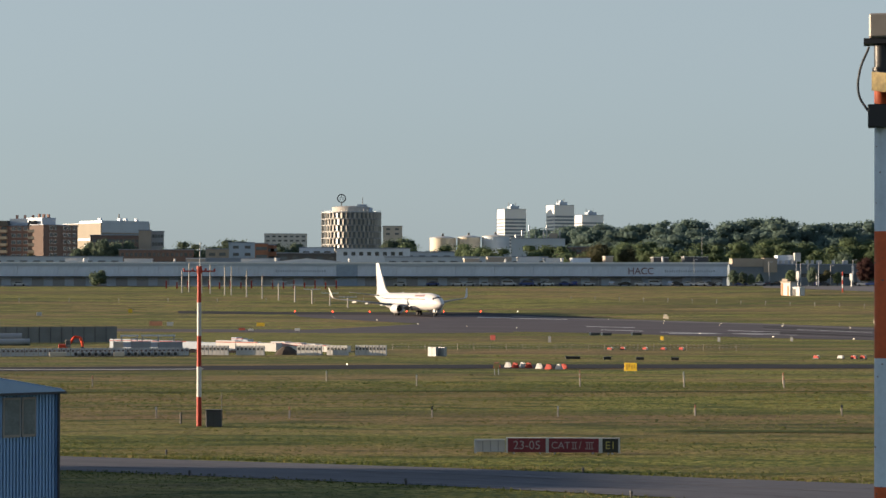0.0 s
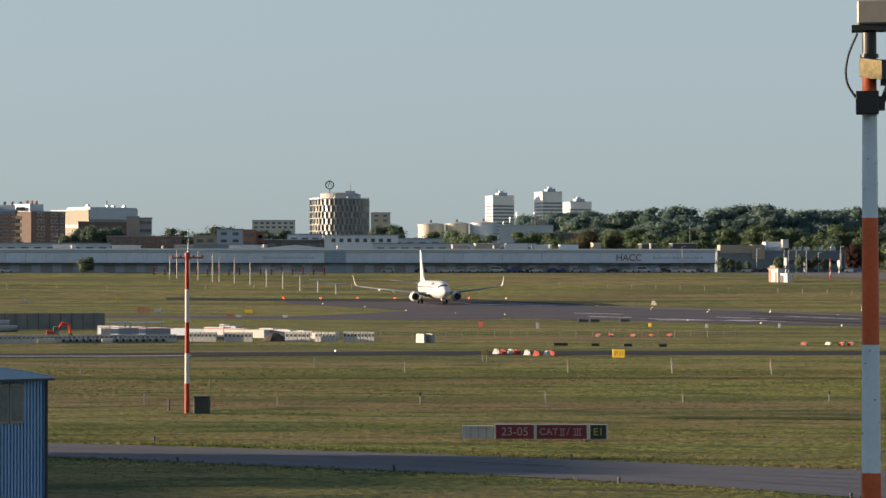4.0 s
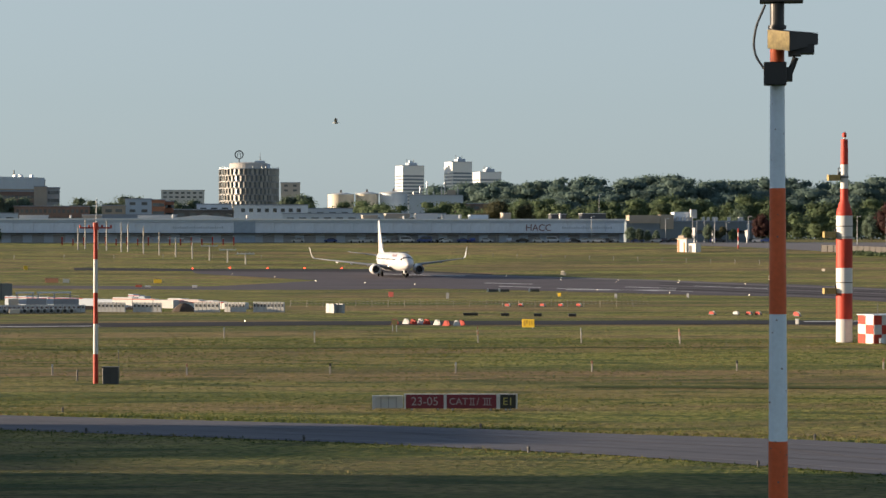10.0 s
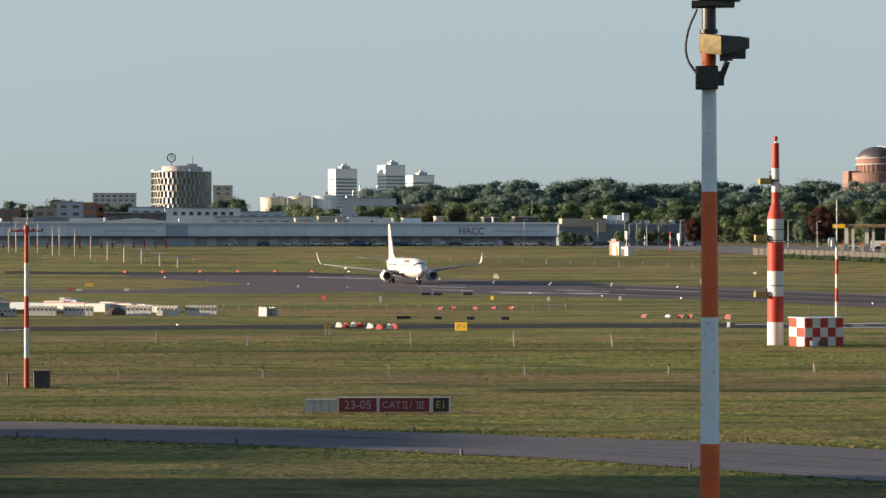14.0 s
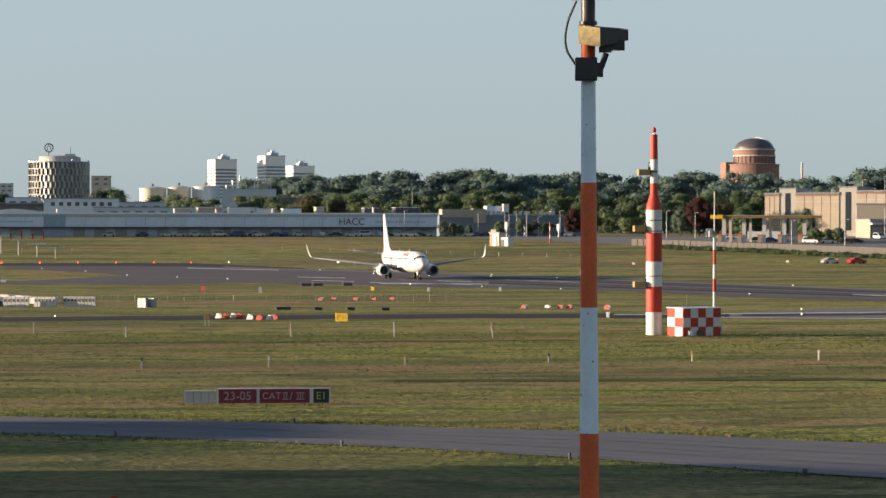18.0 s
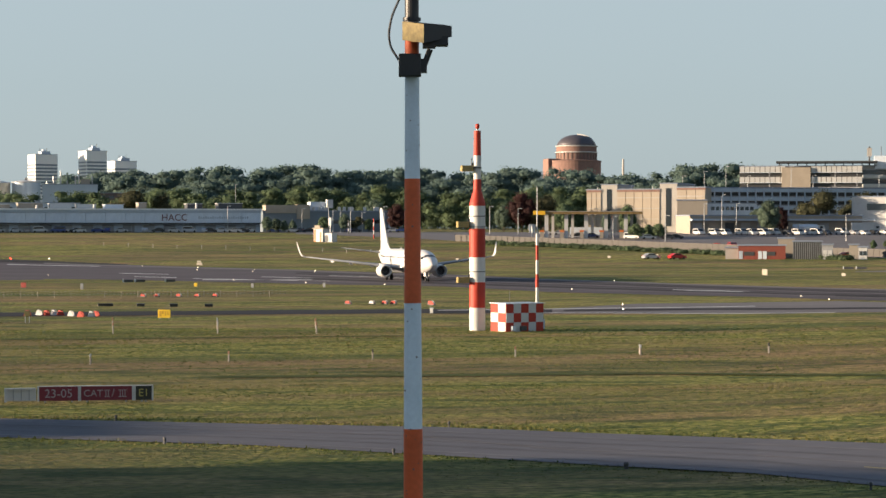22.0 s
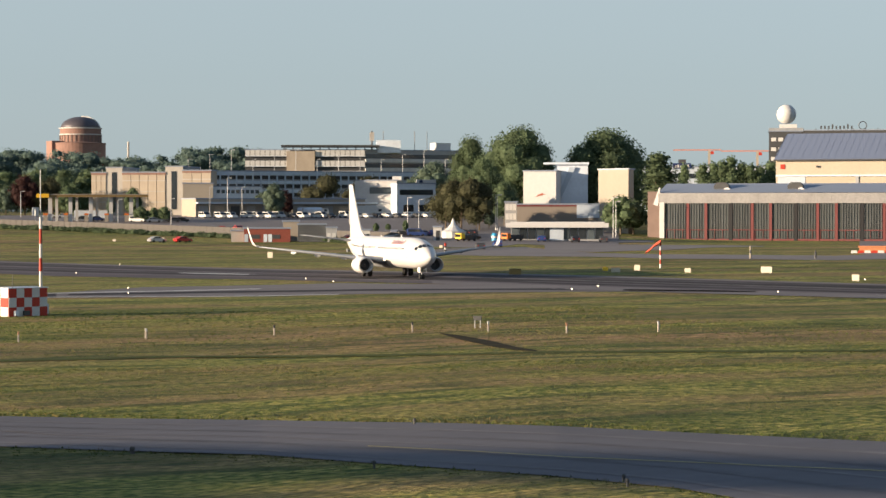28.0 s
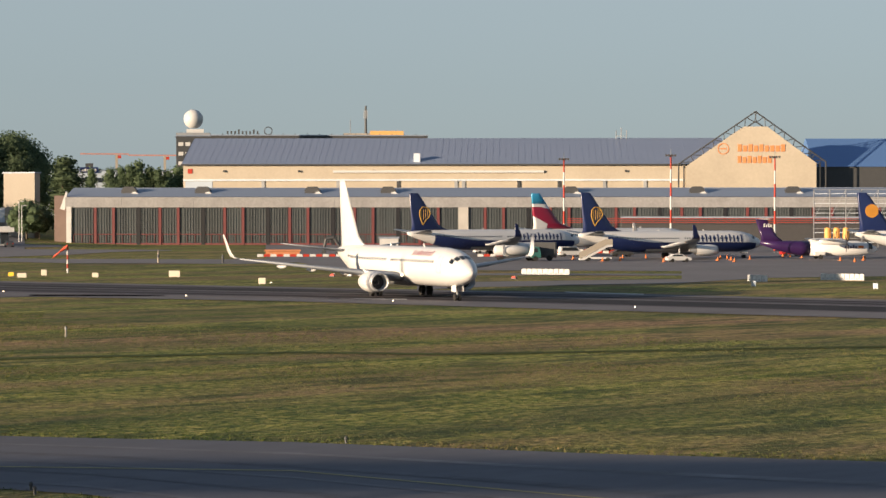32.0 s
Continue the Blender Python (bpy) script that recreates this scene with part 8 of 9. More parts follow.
    for px, d, k, p in ((17.64, 540, "car", 1), (18.30, 540, "car", 4), (22.61, 545, "car", 4), (27.51, 536, "car", 3), (28.39, 534, "car", 5), (29.11, 536, "car", 2), (25.72, 548, "car", 5), (25.94, 482, "car", 2), (26.38, 500, "car", 3)):
        park(k, p, px, d, 30 if d > 538 else 96)
    # low retaining fence under the car park
    prev = None
    root, w, z = site("boundary_fence", 12.6, 640, 21.5, 560, "grey mesh boundary fence below the car park", "fence")
    n = 76
    for i in range(n):
        a = 12.6 + 11.4 * i / n
        x, y = spot(a, 640 - 95 * i / n)
        zz = gz(x, y)
        p = root.matrix_basis.inverted() @ Vector((x, y, zz))
        part("post", box(p.x - 0.06, p.x + 0.06, p.y - 0.06, p.y + 0.06, p.z - 0.2, p.z + 2.2), FENCE_GREY, root)
        if prev:
            part("panel", prism([(0, 0), (1, 0), (1, 1), (0, 1)], -0.02, 0.02), FENCE_GREY, root).matrix_basis = Matrix(((p.x - prev.x, 0, 0, prev.x), (p.y - prev.y, 1, 0, prev.y), (p.z - prev.z, 0, 1.9, prev.z + 0.1), (0, 0, 0, 1)))
        prev = p


def hedge_row():
    """One uneven hedge along the foot of the fence."""
    rng = random.Random(17)
    lobes = []
    for i in range(260):
        u = rng.random()
        az, d = 13.3 + 9.4 * u, 624 - 90 * u + rng.uniform(-1.2, 1.2)
        x, y, z = gpos(az, d)
        r = rng.uniform(0.6, 1.15)
        lobes.append((x, y, z + rng.uniform(0.2, 0.7), r * 1.7, r, r * 0.8))
    tagged(new("hedge_row", cloud_mesh("hedge_row", lobes, 24000, 0.3, 31, LEAF)), "low uneven green hedge along the boundary fence", "hedge", "", "stuff")


containers()
hedge_row()
for i in range(11):
    park("van" if i in (3, 8) else "car", rng.choice((1, 2, 2, 3, 5, 5)), 23.70 + 0.205 * i + rng.uniform(-0.03, 0.03), 572 + rng.uniform(-3, 3), rng.choice((80, 95, 5)))
for kind, az, d, el, wd in (("small", 23.25, 590, -0.30, 0.8), ("small", 24.01, 590, -0.22, 0.6), ("dark", 26.17, 610, 0.05, 0.8), ("dark", 25.84, 615, 0.2, 0.7), ("small", 23.56, 600, -0.32, 0.9), ("hedge", 23.02, 560, -0.52, 1.5), ("hedge", 24.30, 585, -0.48, 1.6)):
    plant(kind, az, d, el, wd)

# ---- lamp posts ----
def lamp_post(az, d, el_top, double=False):
    x, y, z = gpos(az, d)
    root = thing("lamp_post", pose(x, y, z, 0, 0, -az), "slim grey lamp post with a flat head", "lamp post", "lamp posts")
    h = lift(el_top, d) - z
    part("shaft", cyl((0, 0, 0), (0, 0, h), 0.14, 0.08, 8), STEEL, root)
    part("arm", box(-0.9 if double else 0, 0.9, -0.05, 0.05, h - 0.1, h), STEEL, root)
    part("head", box(0.5, 1.2, -0.15, 0.15, h - 0.12, h + 0.08), WHITE, root)
    if double:
        part("head", box(-1.2, -0.5, -0.15, 0.15, h - 0.12, h + 0.08), WHITE, root)


for az, d, el in ((-8.75, 735, 0.30), (-4.75, 735, 0.30), (-0.9, 735, 0.48), (0.0, 735, 0.33), (2.02, 735, 0.52), (4.3, 735, 0.46), (6.75, 735, 0.56), (8.65, 730, 0.5), (9.9, 725, 0.5), (10.2, 735, 0.4), (9.34, 728, 0.58), (9.45, 734, 0.46), (9.64, 734, 0.46), (10.76, 730, 0.55), (11.6, 735, 0.5), (18.99, 700, 0.62), (19.44, 700, 0.85), (19.81, 700, 0.62), (22.57, 640, 0.35),
                   (16.66, 640, 0.3), (18.00, 640, 0.32), (24.07, 600, 0.35), (24.36, 600, 0.3), (26.34, 600, 0.42), (26.38, 600, 0.42), (29.36, 580, 0.35), (29.43, 585, 0.25), (13.49, 700, 0.55), (14.22, 700, 0.5)):
    lamp_post(az, d, el)
for i in range(16):
    az = 18.44 + 0.55 * i
    lamp_post(az, 790, 1.45 + 0.12 * ((i * 7) % 3 - 1))
lamp_post(6.95, 1000, 1.12)
for az, d, el, dark in ((9.85, 700, 0.20, DARK), (10.5, 660, 0.25, RED)):
    x, y, z = gpos(az, d)
    m_ = thing("striped_post", pose(x, y, z), ("red" if dark is RED else "black") + " and white striped post beyond the grass", "post", "field posts")
    h = lift(el, d) - z
    banded(m_, [(h * i / 5, 0.2, h * (i + 1) / 5, 0.2, dark if i % 2 == 0 else WHITE) for i in range(5)], 10)
for az, d, el0, el1, w in ((9.38, 715, 0.0, 0.26, 0.5), (10.72, 715, -0.05, 0.2, 0.55)):
    x, y, z = gpos(az, d)
    m_ = thing("white_pillar", pose(x, y, z, 0, 0, -az - 30), "slim white box pillar by the yard", "pillar", "field posts")
    h = lift(el1, d) - z
    part("shaft", box(-0.12, 0.12, -0.12, 0.12, -0.2, h * 0.5), STEEL, m_)
    part("head", box(-w, w, -0.3, 0.3, h * 0.5, h, bev=0.05), WHITE, m_)


# ---- approach lights on their frames ----
def approach_lights():
    d = 690
    root, w, z = site("striped_light_gantry", -6.8, d, -2.45, d, "row of red frames with a white cross beam", "gantry")
    part("beam", box(0, w, -0.1, 0.1, 0.75, 1.05), WHITE, root)
    n = 17
    for i in range(n):
        x = w * i / (n - 1)
        part("frame", box(x - 0.2, x + 0.2, -0.15, 0.15, 0, 2.0 if i % 2 else 2.6), RED, root)
        part("cap", box(x - 0.35, x + 0.35, -0.2, 0.2, 2.0 if i % 2 else 2.6, 2.2 if i % 2 else 2.8), WHITE, root)
    for az, dd, el in ((-6.22, 660, 0.48), (-5.68, 650, 0.44), (-5.31, 640, 0.39), (-5.14, 640, 0.37), (-4.75, 630, 0.29), (-4.35, 620, 0.16), (-3.93, 610, -0.01), (-3.51, 600, -0.08), (-3.07, 590, -0.2), (-2.61, 580, -0.3), (-2.15, 570, -0.4), (-6.4, 655, 0.3), (-5.9, 655, 0.25)):
        x, y, zz = gpos(az, dd)
        p = thing("approach_light", pose(x, y, zz, 0, 0, -az), "white approach light post with a short crossbar", "light post", "approach lights")
        h = max(1.6, lift(el, dd) - zz)
        part("shaft", cyl((0, 0, 0), (0, 0, h), 0.2, 0.16, 8), CONCRETE, p)
        part("crossbar", box(-2.2, 2.2, -0.08, 0.08, h - 0.12, h + 0.05), SHEET_LIGHT, p)
        for i in range(5):
            part("lamp", box(-2.2 + i * 1.05, -2.0 + i * 1.05, -0.1, 0.1, h + 0.05, h + 0.3), WHITE, p)


approach_lights()


# ---- lights and posts on the field ----
def small_light(az, d, material, r=0.16, label="white runway edge light", group="edge lights", s=1.0):
    root = thing("edge_light", pose(*gpos(az, d, 0.04)), label, "light", group)
    part("base", cyl((0, 0, -0.05), (0, 0, 0.2 * s), 0.1 * s, 0.09 * s, 8), DARK, root)
    part("lens", turned([(r * 0.8, 0.18 * s), (r, 0.28 * s), (r * 0.8, 0.42 * s), (r * 0.2, 0.48 * s)], 10), material, root)


for i in range(7):
    small_light(-3.5 + 0.955 * i, 540, LAMP_RED if i < 6 else LAMP_WARM, 0.14, "glowing red runway end light" if i < 6 else "glowing white runway edge light", "runway end lights")
lit = []
for px in ((4.57, 494.4), (5.96, 464.0), (7.39, 446.8), (8.98, 443.2), (10.68, 430.0), (11.28, 467.0), (5.98, 480.8), (7.44, 462.2), (9.00, 456.4), (10.72, 436.7), (6.90, 377.1), (8.75, 359.1), (10.78, 346.7), (6.90, 380.3), (8.76, 362.9), (10.80, 347.2), (15.60, 320.4), (15.52, 315.3), (16.69, 372.2),
           (15.52, 317.5), (21.44, 287.5), (21.43, 288.8), (22.15, 274.0), (22.14, 275.2), (28.30, 240.0), (28.33, 239.6), (28.97, 250.1), (33.56, 234.0), (38.88, 218.4), (45.11, 204.6), (16.92, 241.4), (16.93, 242.0), (35.74, 278.4), (-2.49, 509.2), (-1.40, 486.8), (-0.35, 456.2), (0.92, 437.7), (2.20, 422.7), (-2.17, 236.6), (16.91, 257.1)):
    if all(abs(px[0] - q[0]) > 0.1 or abs(px[1] - q[1]) > 12 for q in lit):
        lit.append(px)
        small_light(*px, LAMP_WARM, 0.075, s=0.5)
for px in ((24.93, 494.6), (6.00, 503.4), (11.31, 480.9), (6.01, 518.4), (6.03, 515.7), (12.65, 532.1), (16.56, 545.8), (17.79, 555.7), (22.51, 410.2)):
    board(px[0], px[1], 0.7, 0.5, CREAM, "small white marker box across the field")


POST_PALE = mat("weathered_post", (0.50, 0.43, 0.37), 0.7, var=0.15, rnd=0.2)


def marker_post(az, d, h, top, label):
    root = thing("marker_post", pose(*gpos(az, d)), label, "post", "field marker posts")
    part("shaft", box(-0.052, 0.052, -0.04, 0.04, -0.1, h, bev=0.01), POST_PALE, root)
    part("cap", box(-0.057, 0.057, -0.045, 0.045, h * 0.72, h + 0.01), top, root)


FADED = mat("faded_orange", (0.52, 0.26, 0.15), 0.7)
for i, px in enumerate(((-7.05, 147.7), (-3.65, 146.8), (0.02, 147.1), (3.26, 147.9), (6.77, 149.9), (10.47, 151.3), (17.37, 157.5), (14.15, 155.0), (20.63, 160.2), (17.35, 158.1), (20.63, 160.5), (24.19, 160.6), (26.15, 159.7), (28.17, 156.7), (30.53, 160.1), (30.52, 158.8))):
    marker_post(px[0], px[1], 0.72, (WHITE, FADED, DARK)[i % 3], "white marker post in the grass")
for i, px in enumerate(((-8.66, 192.0), (-0.38, 191.6), (3.83, 190.9), (6.49, 190.7), (9.02, 189.7), (-2.70, 200.6), (3.82, 201.3), (6.48, 198.8), (9.00, 198.0))):
    marker_post(px[0], px[1], 0.95, (FADED, WHITE)[i % 2], "pale marker post in the grass")
for i in range(14):
    marker_post(3.6 + i * 0.62, 612 - i * 3.5, 1.1, WHITE, "white marker post across the runway")
for i in range(8):
    marker_post(-10.5 + i * 1.25, 600, 1.1, WHITE, "white marker post across the runway")
board(25.87, 165, 0.6, 0.28, DARK, "small dark grey sign on a post", 0.45)
board(1.68, 214, 0.55, 0.5, mat("olive_sign", (0.10, 0.09, 0.03), 0.7), "small dark sign on a post", 0.5)


# ---- construction site on the field ----
def site_fence():
    root, w, z = site("screen_fence", -12.5, 330, -8.04, 330, "long dark grey screen fence of the building site", "fence")
    h = lift(-1.15, 330) - z
    n = 16
    for i in range(n):
        part("panel", box(w * i / n + 0.03, w * (i + 1) / n - 0.03, 0, 0.08, 0.05, h), mat("screen_grey", (0.20, 0.205, 0.195), 0.8, var=0.2, scale=0.6) if i == 0 else bpy.data.materials["screen_grey"], root)
        part("post", box(w * i / n - 0.04, w * i / n + 0.04, -0.08, 0.1, 0, h + 0.1), DARK, root)
    # white slotted water-filled barriers
    for a0, a1, dd, n, h in ((-12.2, -6.22, 272, 52, 0.95), (-5.91, -5.21, 274, 7, 1.15), (-5.01, -4.29, 273, 7, 1.15), (-3.45, -2.81, 272, 6, 1.2), (-2.68, -2.14, 272, 6, 1.2), (-1.95, -1.15, 271, 9, 1.25), (-0.06, 0.15, 268, 2, 1.1), (0.18, 0.37, 268, 2, 1.1)):
        root, w, z = site("barrier_row", a0, dd, a1, dd - (0 if n == 52 else 1.2), "row of white slotted plastic barriers on the grass", "barrier", "white barriers")
        for i in range(n):
            x0, x1 = w * i / n, w * (i + 1) / n
            part("segment", prism([(x0 + 0.02, 0), (x1 - 0.02, 0), (x1 - 0.04, h), (x0 + 0.04, h)], -0.18, 0.18), WHITE_DIRTY if a0 < -0.1 else GREY, root)
            if n > 2:
                part("slot", box(x0 + (x1 - x0) * 0.25, x0 + (x1 - x0) * 0.75, -0.2, -0.1, h * 0.52, h * 0.78), BRICK_DARK if n == 52 else DARK, root)
    for a0, a1, dd, h in ((-5.46, -3.91, 292, 1.3), (-4.06, -2.90, 290, 1.2), (-3.77, -2.14, 288, 1.0), (-8.16, -5.36, 305, 1.2), (-5.07, -4.64, 300, 1.5)):
        root, w, z = site("panel_stack", a0, dd, a1, dd - 200 * math.radians(a1 - a0), "long white stack of building panels", "panels")
        k = max(3, int(w / 3))
        for i in range(k):
            part("panel", box(w * i / k + 0.04, w * (i + 1) / k - 0.04, -0.7, 0.7, 0, h - 0.28 * (i / k) * h), WHITE if dd < 300 else SHEET_BLUE, root)
        part("red_edge", box(0, w * 0.7, -0.72, -0.66, h - 0.25, h - 0.16), RED, root)
    for px in range(16):
        c = thing("concrete_pipe", pose(*gpos(-9.05 + px * 0.167, 270)), "short concrete pipe lying on the grass", "pipe", "pipes")
        part("shell", cyl((0, -0.8, 0.29), (0, 0.8, 0.29), 0.29, n=14), CONCRETE, c)
        part("bore", cyl((0, -0.82, 0.29), (0, -0.79, 0.29), 0.21, n=14), BLACK, c)
    for az, d, wd in ((-9.53, 270, 1.0), (-7.99, 269, 0.65)):
        c = thing("concrete_block", pose(*gpos(az, d), 0, 0, -az), "pale concrete block on the grass", "block")
        part("body", box(-wd, wd, -0.4, 0.4, 0, 0.55, bev=0.05), TANK_CREAM, c)
    for x in (-7.73, -7.20, -6.80):
        c = thing("frame_stand", pose(*gpos(x, 296), 0, 0, -x), "grey steel frame stand", "frame")
        part("leg", box(-1.1, -0.95, -0.1, 0.1, 0, 1.9), GREY, c)
        part("leg", box(0.95, 1.1, -0.1, 0.1, 0, 1.9), GREY, c)
        part("beam", box(-1.2, 1.2, -0.12, 0.12, 1.75, 1.95), SHEET_LIGHT, c)
        part("panel", box(-1.0, 1.0, -0.02, 0.02, 0.3, 1.0), SHEET_BLUE, c)
    for az0, az1, dd, h, m, lab in ((-8.14, -7.89, 292, 1.15, TANK_CREAM, "cream steel box on the building site"), (-7.69, -7.19, 291, 1.2, GREY, "grey steel site box with a rail on top"), (-7.0, -6.38, 291, 1.15, GREY, "grey steel site box with a rail on top")):
        c, w, z = site("site_box", az0, dd, az1, dd, lab, "box")
        part("body", box(0, w, 0, 1.4, 0, h, bev=0.04), m, c)
        for i in range(max(2, int(w / 0.5))):
            part("rib", box(i * 0.5, i * 0.5 + 0.07, -0.05, 0.0, 0.08, h - 0.08), m, c)
        part("rail", box(0, w, 0.0, 0.06, h + 0.35, h + 0.42), STEEL, c)
        for u in (0.02, 0.5, 0.96):
            part("rail_post", box(w * u, w * u + 0.06, 0.0, 0.06, h, h + 0.38), STEEL, c)
    for i in range(4):
        c = thing("steel_pipe", pose(*gpos(-11.0 + 0.1 * (i % 3), 318 + i), 0, 0, 8), "dark steel pipe lying on the building site", "pipe", "steel pipes")
        part("shell", cyl((-3.2, 0, 0.45 + 0.75 * (i // 3)), (3.2, 0, 0.45 + 0.75 * (i // 3)), 0.45, n=16, caps=False), GREY, c)
        part("lining", cyl((-3.19, 0, 0.45 + 0.75 * (i // 3)), (3.19, 0, 0.45 + 0.75 * (i // 3)), 0.40, n=16), BLACK, c)
    d0 = thing("spoil_heap", pose(*gpos(-3.72, 274)), "small dark heap of soil", "heap")
    part("heap", turned([(1.6, -0.1), (1.1, 0.55), (0.5, 0.95), (0.1, 1.05)], 10), mat("soil", (0.06, 0.045, 0.035), 0.95, var=0.3), d0)
    # tape line on pins
    for i in range(22):
        az = -1.00 + i * 0.42
        p = thing("tape_pin", pose(*gpos(az, 290)), "thin pin holding barrier tape", "post", "tape pins")
        part("pin", cyl((0, 0, 0), (0, 0, 0.9), 0.03, n=6), CONCRETE_TAN, p)
    root, w, z = site("barrier_tape", -1.00, 290, 8.27, 290, "orange and white barrier tape strung on pins", "tape")
    bm = bmesh.new()
    n = 90
    for zz in (0.45, 0.78):
        for i in range(n):
            box(w * i / n, w * (i + 0.55) / n, -0.01, 0.01, zz + 0.05 * math.sin(i * 0.9), zz + 0.07 + 0.05 * math.sin(i * 0.9), bm)
    tagged(part("tape_dash", bm, CONCRETE_TAN, root), kind="stuff")


site_fence()
for az, d, m in ((1.69, 231, RED), (1.98, 232, WHITE), (2.16, 231, RED), (2.35, 232, WHITE), (2.51, 231, RED), (2.78, 229, WHITE), (3.02, 227, RED), (3.29, 227, WHITE), (3.41, 228, RED)):
    c = thing("field_marker", pose(*gpos(az, d, 0.03), 0, 0, -az - 32), ("red" if m is RED else "white") + " A-shaped closed-taxiway marker", "marker", "closed taxiway markers")
    part("panel", prism([(-0.36, 0), (0.36, 0), (0.14, 0.5), (-0.14, 0.5)], -0.22, -0.14), m, c)
    part("panel", prism([(-0.36, 0), (0.36, 0), (0.14, 0.5), (-0.14, 0.5)], 0.14, 0.22), m, c)
    part("ridge", box(-0.15, 0.15, -0.2, 0.2, 0.47, 0.54), m, c)
for az, d, m in ((4.60, 292, RED), (4.93, 292, RED), (5.50, 292, RED), (5.97, 292, RED), (6.43, 292, RED), (9.84, 262, RED), (10.45, 262, WHITE), (10.78, 262, RED), (11.01, 262, RED), (12.00, 258, RED), (11.97, 262, RED), (42.00, 300, RED), (37.32, 312, RED), (37.76, 312, WHITE), (38.11, 312, RED)):
    c = thing("field_marker", pose(*gpos(az, d), 0, 0, -az - 32), "small " + ("red" if m is RED else "white") + " and white marker in the grass", "marker", "grass markers")
    part("panel", prism([(-0.36, 0.1), (0.36, 0.1), (0.22, 0.4), (-0.22, 0.4)], -0.2, -0.12), m, c)
    part("panel", prism([(-0.36, 0.1), (0.36, 0.1), (0.22, 0.4), (-0.22, 0.4)], 0.12, 0.2), WHITE, c)
    part("foot", box(-0.4, 0.4, -0.2, 0.2, 0, 0.1), DARK, c)
for az, d in ((3.55, 258), (3.73, 258), (4.53, 257), (5.37, 256), (6.26, 255)):
    c = thing("drain_cover", pose(*gpos(az, d), 0, 0, -az), "low black drain box in the grass", "drain")
    part("box", box(-0.45, 0.45, -0.4, 0.4, -0.1, 0.28, bev=0.03), BLACK, c)
    part("lid", box(-0.5, 0.5, -0.45, 0.45, 0.28, 0.33), DARK, c)
for az, d in ((4.11, 372), (4.41, 372), (5.18, 373)):
    c = thing("edge_board", pose(*gpos(az, d), 0, 0, -az), "white edge board with a dark flank", "sign", "field boards")
    part("white_end", box(-0.3, 0.0, -0.1, 0.1, 0, 0.5), WHITE, c)
    part("dark_flank", box(0.0, 1.5, -0.1, 0.1, 0, 0.4), DARK, c)


# ---- blue shed near by ----
def blue_shed():
    root, w, z = site("blue_shed", -13.2, 81.0, -9.57, 83.5, "blue corrugated metal shed with a shallow pitched roof", "shed")
    d = 82.5
    eave = lift(-2.86, d) - z
    part("wall", box(0.05, w - 0.05, 0.05, 5, -0.2, eave), SHED_BLUE, root)
    n = 44
    me = bpy.data.meshes.new("sheet_rib")
    b = box(-0.035, 0.035, -0.04, 0.06, 0, eave)
    b.to_mesh(me)
    b.free()
    me.materials.append(SHED_BLUE)
    for i in range(n + 1):
        again("sheet_rib", me, root, pose(w * i / n, 0, 0))
    for i in range(30):
        again("sheet_rib", me, root, pose(w, 5 * i / 30, 0, 0, 0, 90))
    part("corner_trim", box(w - 0.06, w + 0.06, -0.07, 0.06, -0.1, eave), mat("blue_trim", (0.10, 0.20, 0.38), 0.4), root)
    rise = 0.62
    part("roof", prism([(-0.3, eave), (w + 0.22, eave), (w + 0.22, eave + 0.1), (w * 0.55, eave + rise), (-0.3, eave + rise)], -0.3, 5.3), mat("roof_blue_sheet", (0.34, 0.47, 0.62), 0.45, var=0.08), root, "blue sheet roof")
    for i in range(20):
        x = w * 0.55 + (w * 0.45 + 0.2) * i / 20
        zz = eave + rise + (0.1 - rise) * i / 20
        part("roof_rib", box(x - 0.03, x + 0.03, -0.3, 5.3, zz - 0.02, zz + 0.045), SHED_BLUE, root)
    part("gutter", box(-0.3, w + 0.25, -0.38, -0.26, eave - 0.02, eave + 0.06), DARK, root)
    at = lambda az: reach(-13.2, 81.0, -9.57, 83.5, az)
    for a0, a1 in ((-10.92, -10.48), (-10.45, -10.10)):
        f = part("window_frame", box(at(a0), at(a1), -0.1, 0.02, lift(-3.95, d) - z, eave - 0.12), CREAM, root)
        part("pane", box(at(a0) + 0.07, at(a1) - 0.05, -0.115, -0.02, lift(-3.88, d) - z, eave - 0.2), mat("dull_glass", (0.17, 0.19, 0.18), 0.2, var=0.35, scale=3.0, fine=9) if a0 < -10.9 else bpy.data.materials["dull_glass"], f)
    part("downpipe", cyl((w + 0.05, -0.12, 0), (w + 0.05, -0.12, eave), 0.05, n=8), DARK, root)
    part("plinth", box(-0.2, w + 0.15, -0.15, 5.1, -0.3, 0.25), CONCRETE, root)
    b = thing("skip", pose(*gpos(-9.25, 79), 0, 0, 10), "low white-ribbed container beside the shed", "container")
    part("body", box(-1.4, 1.0, -1.6, 1.2, 0, 0.32), WHITE_DIRTY, b)
    for i in range(6):
        part("rib", box(-1.4 + i * 0.45, -1.2 + i * 0.45, -1.62, 1.2, 0.32, 0.42), WHITE, b)
    part("tarp", box(-1.8, 0.6, 1.4, 3.4, 0, 0.5, bev=0.1), BLACK, b)


blue_shed()


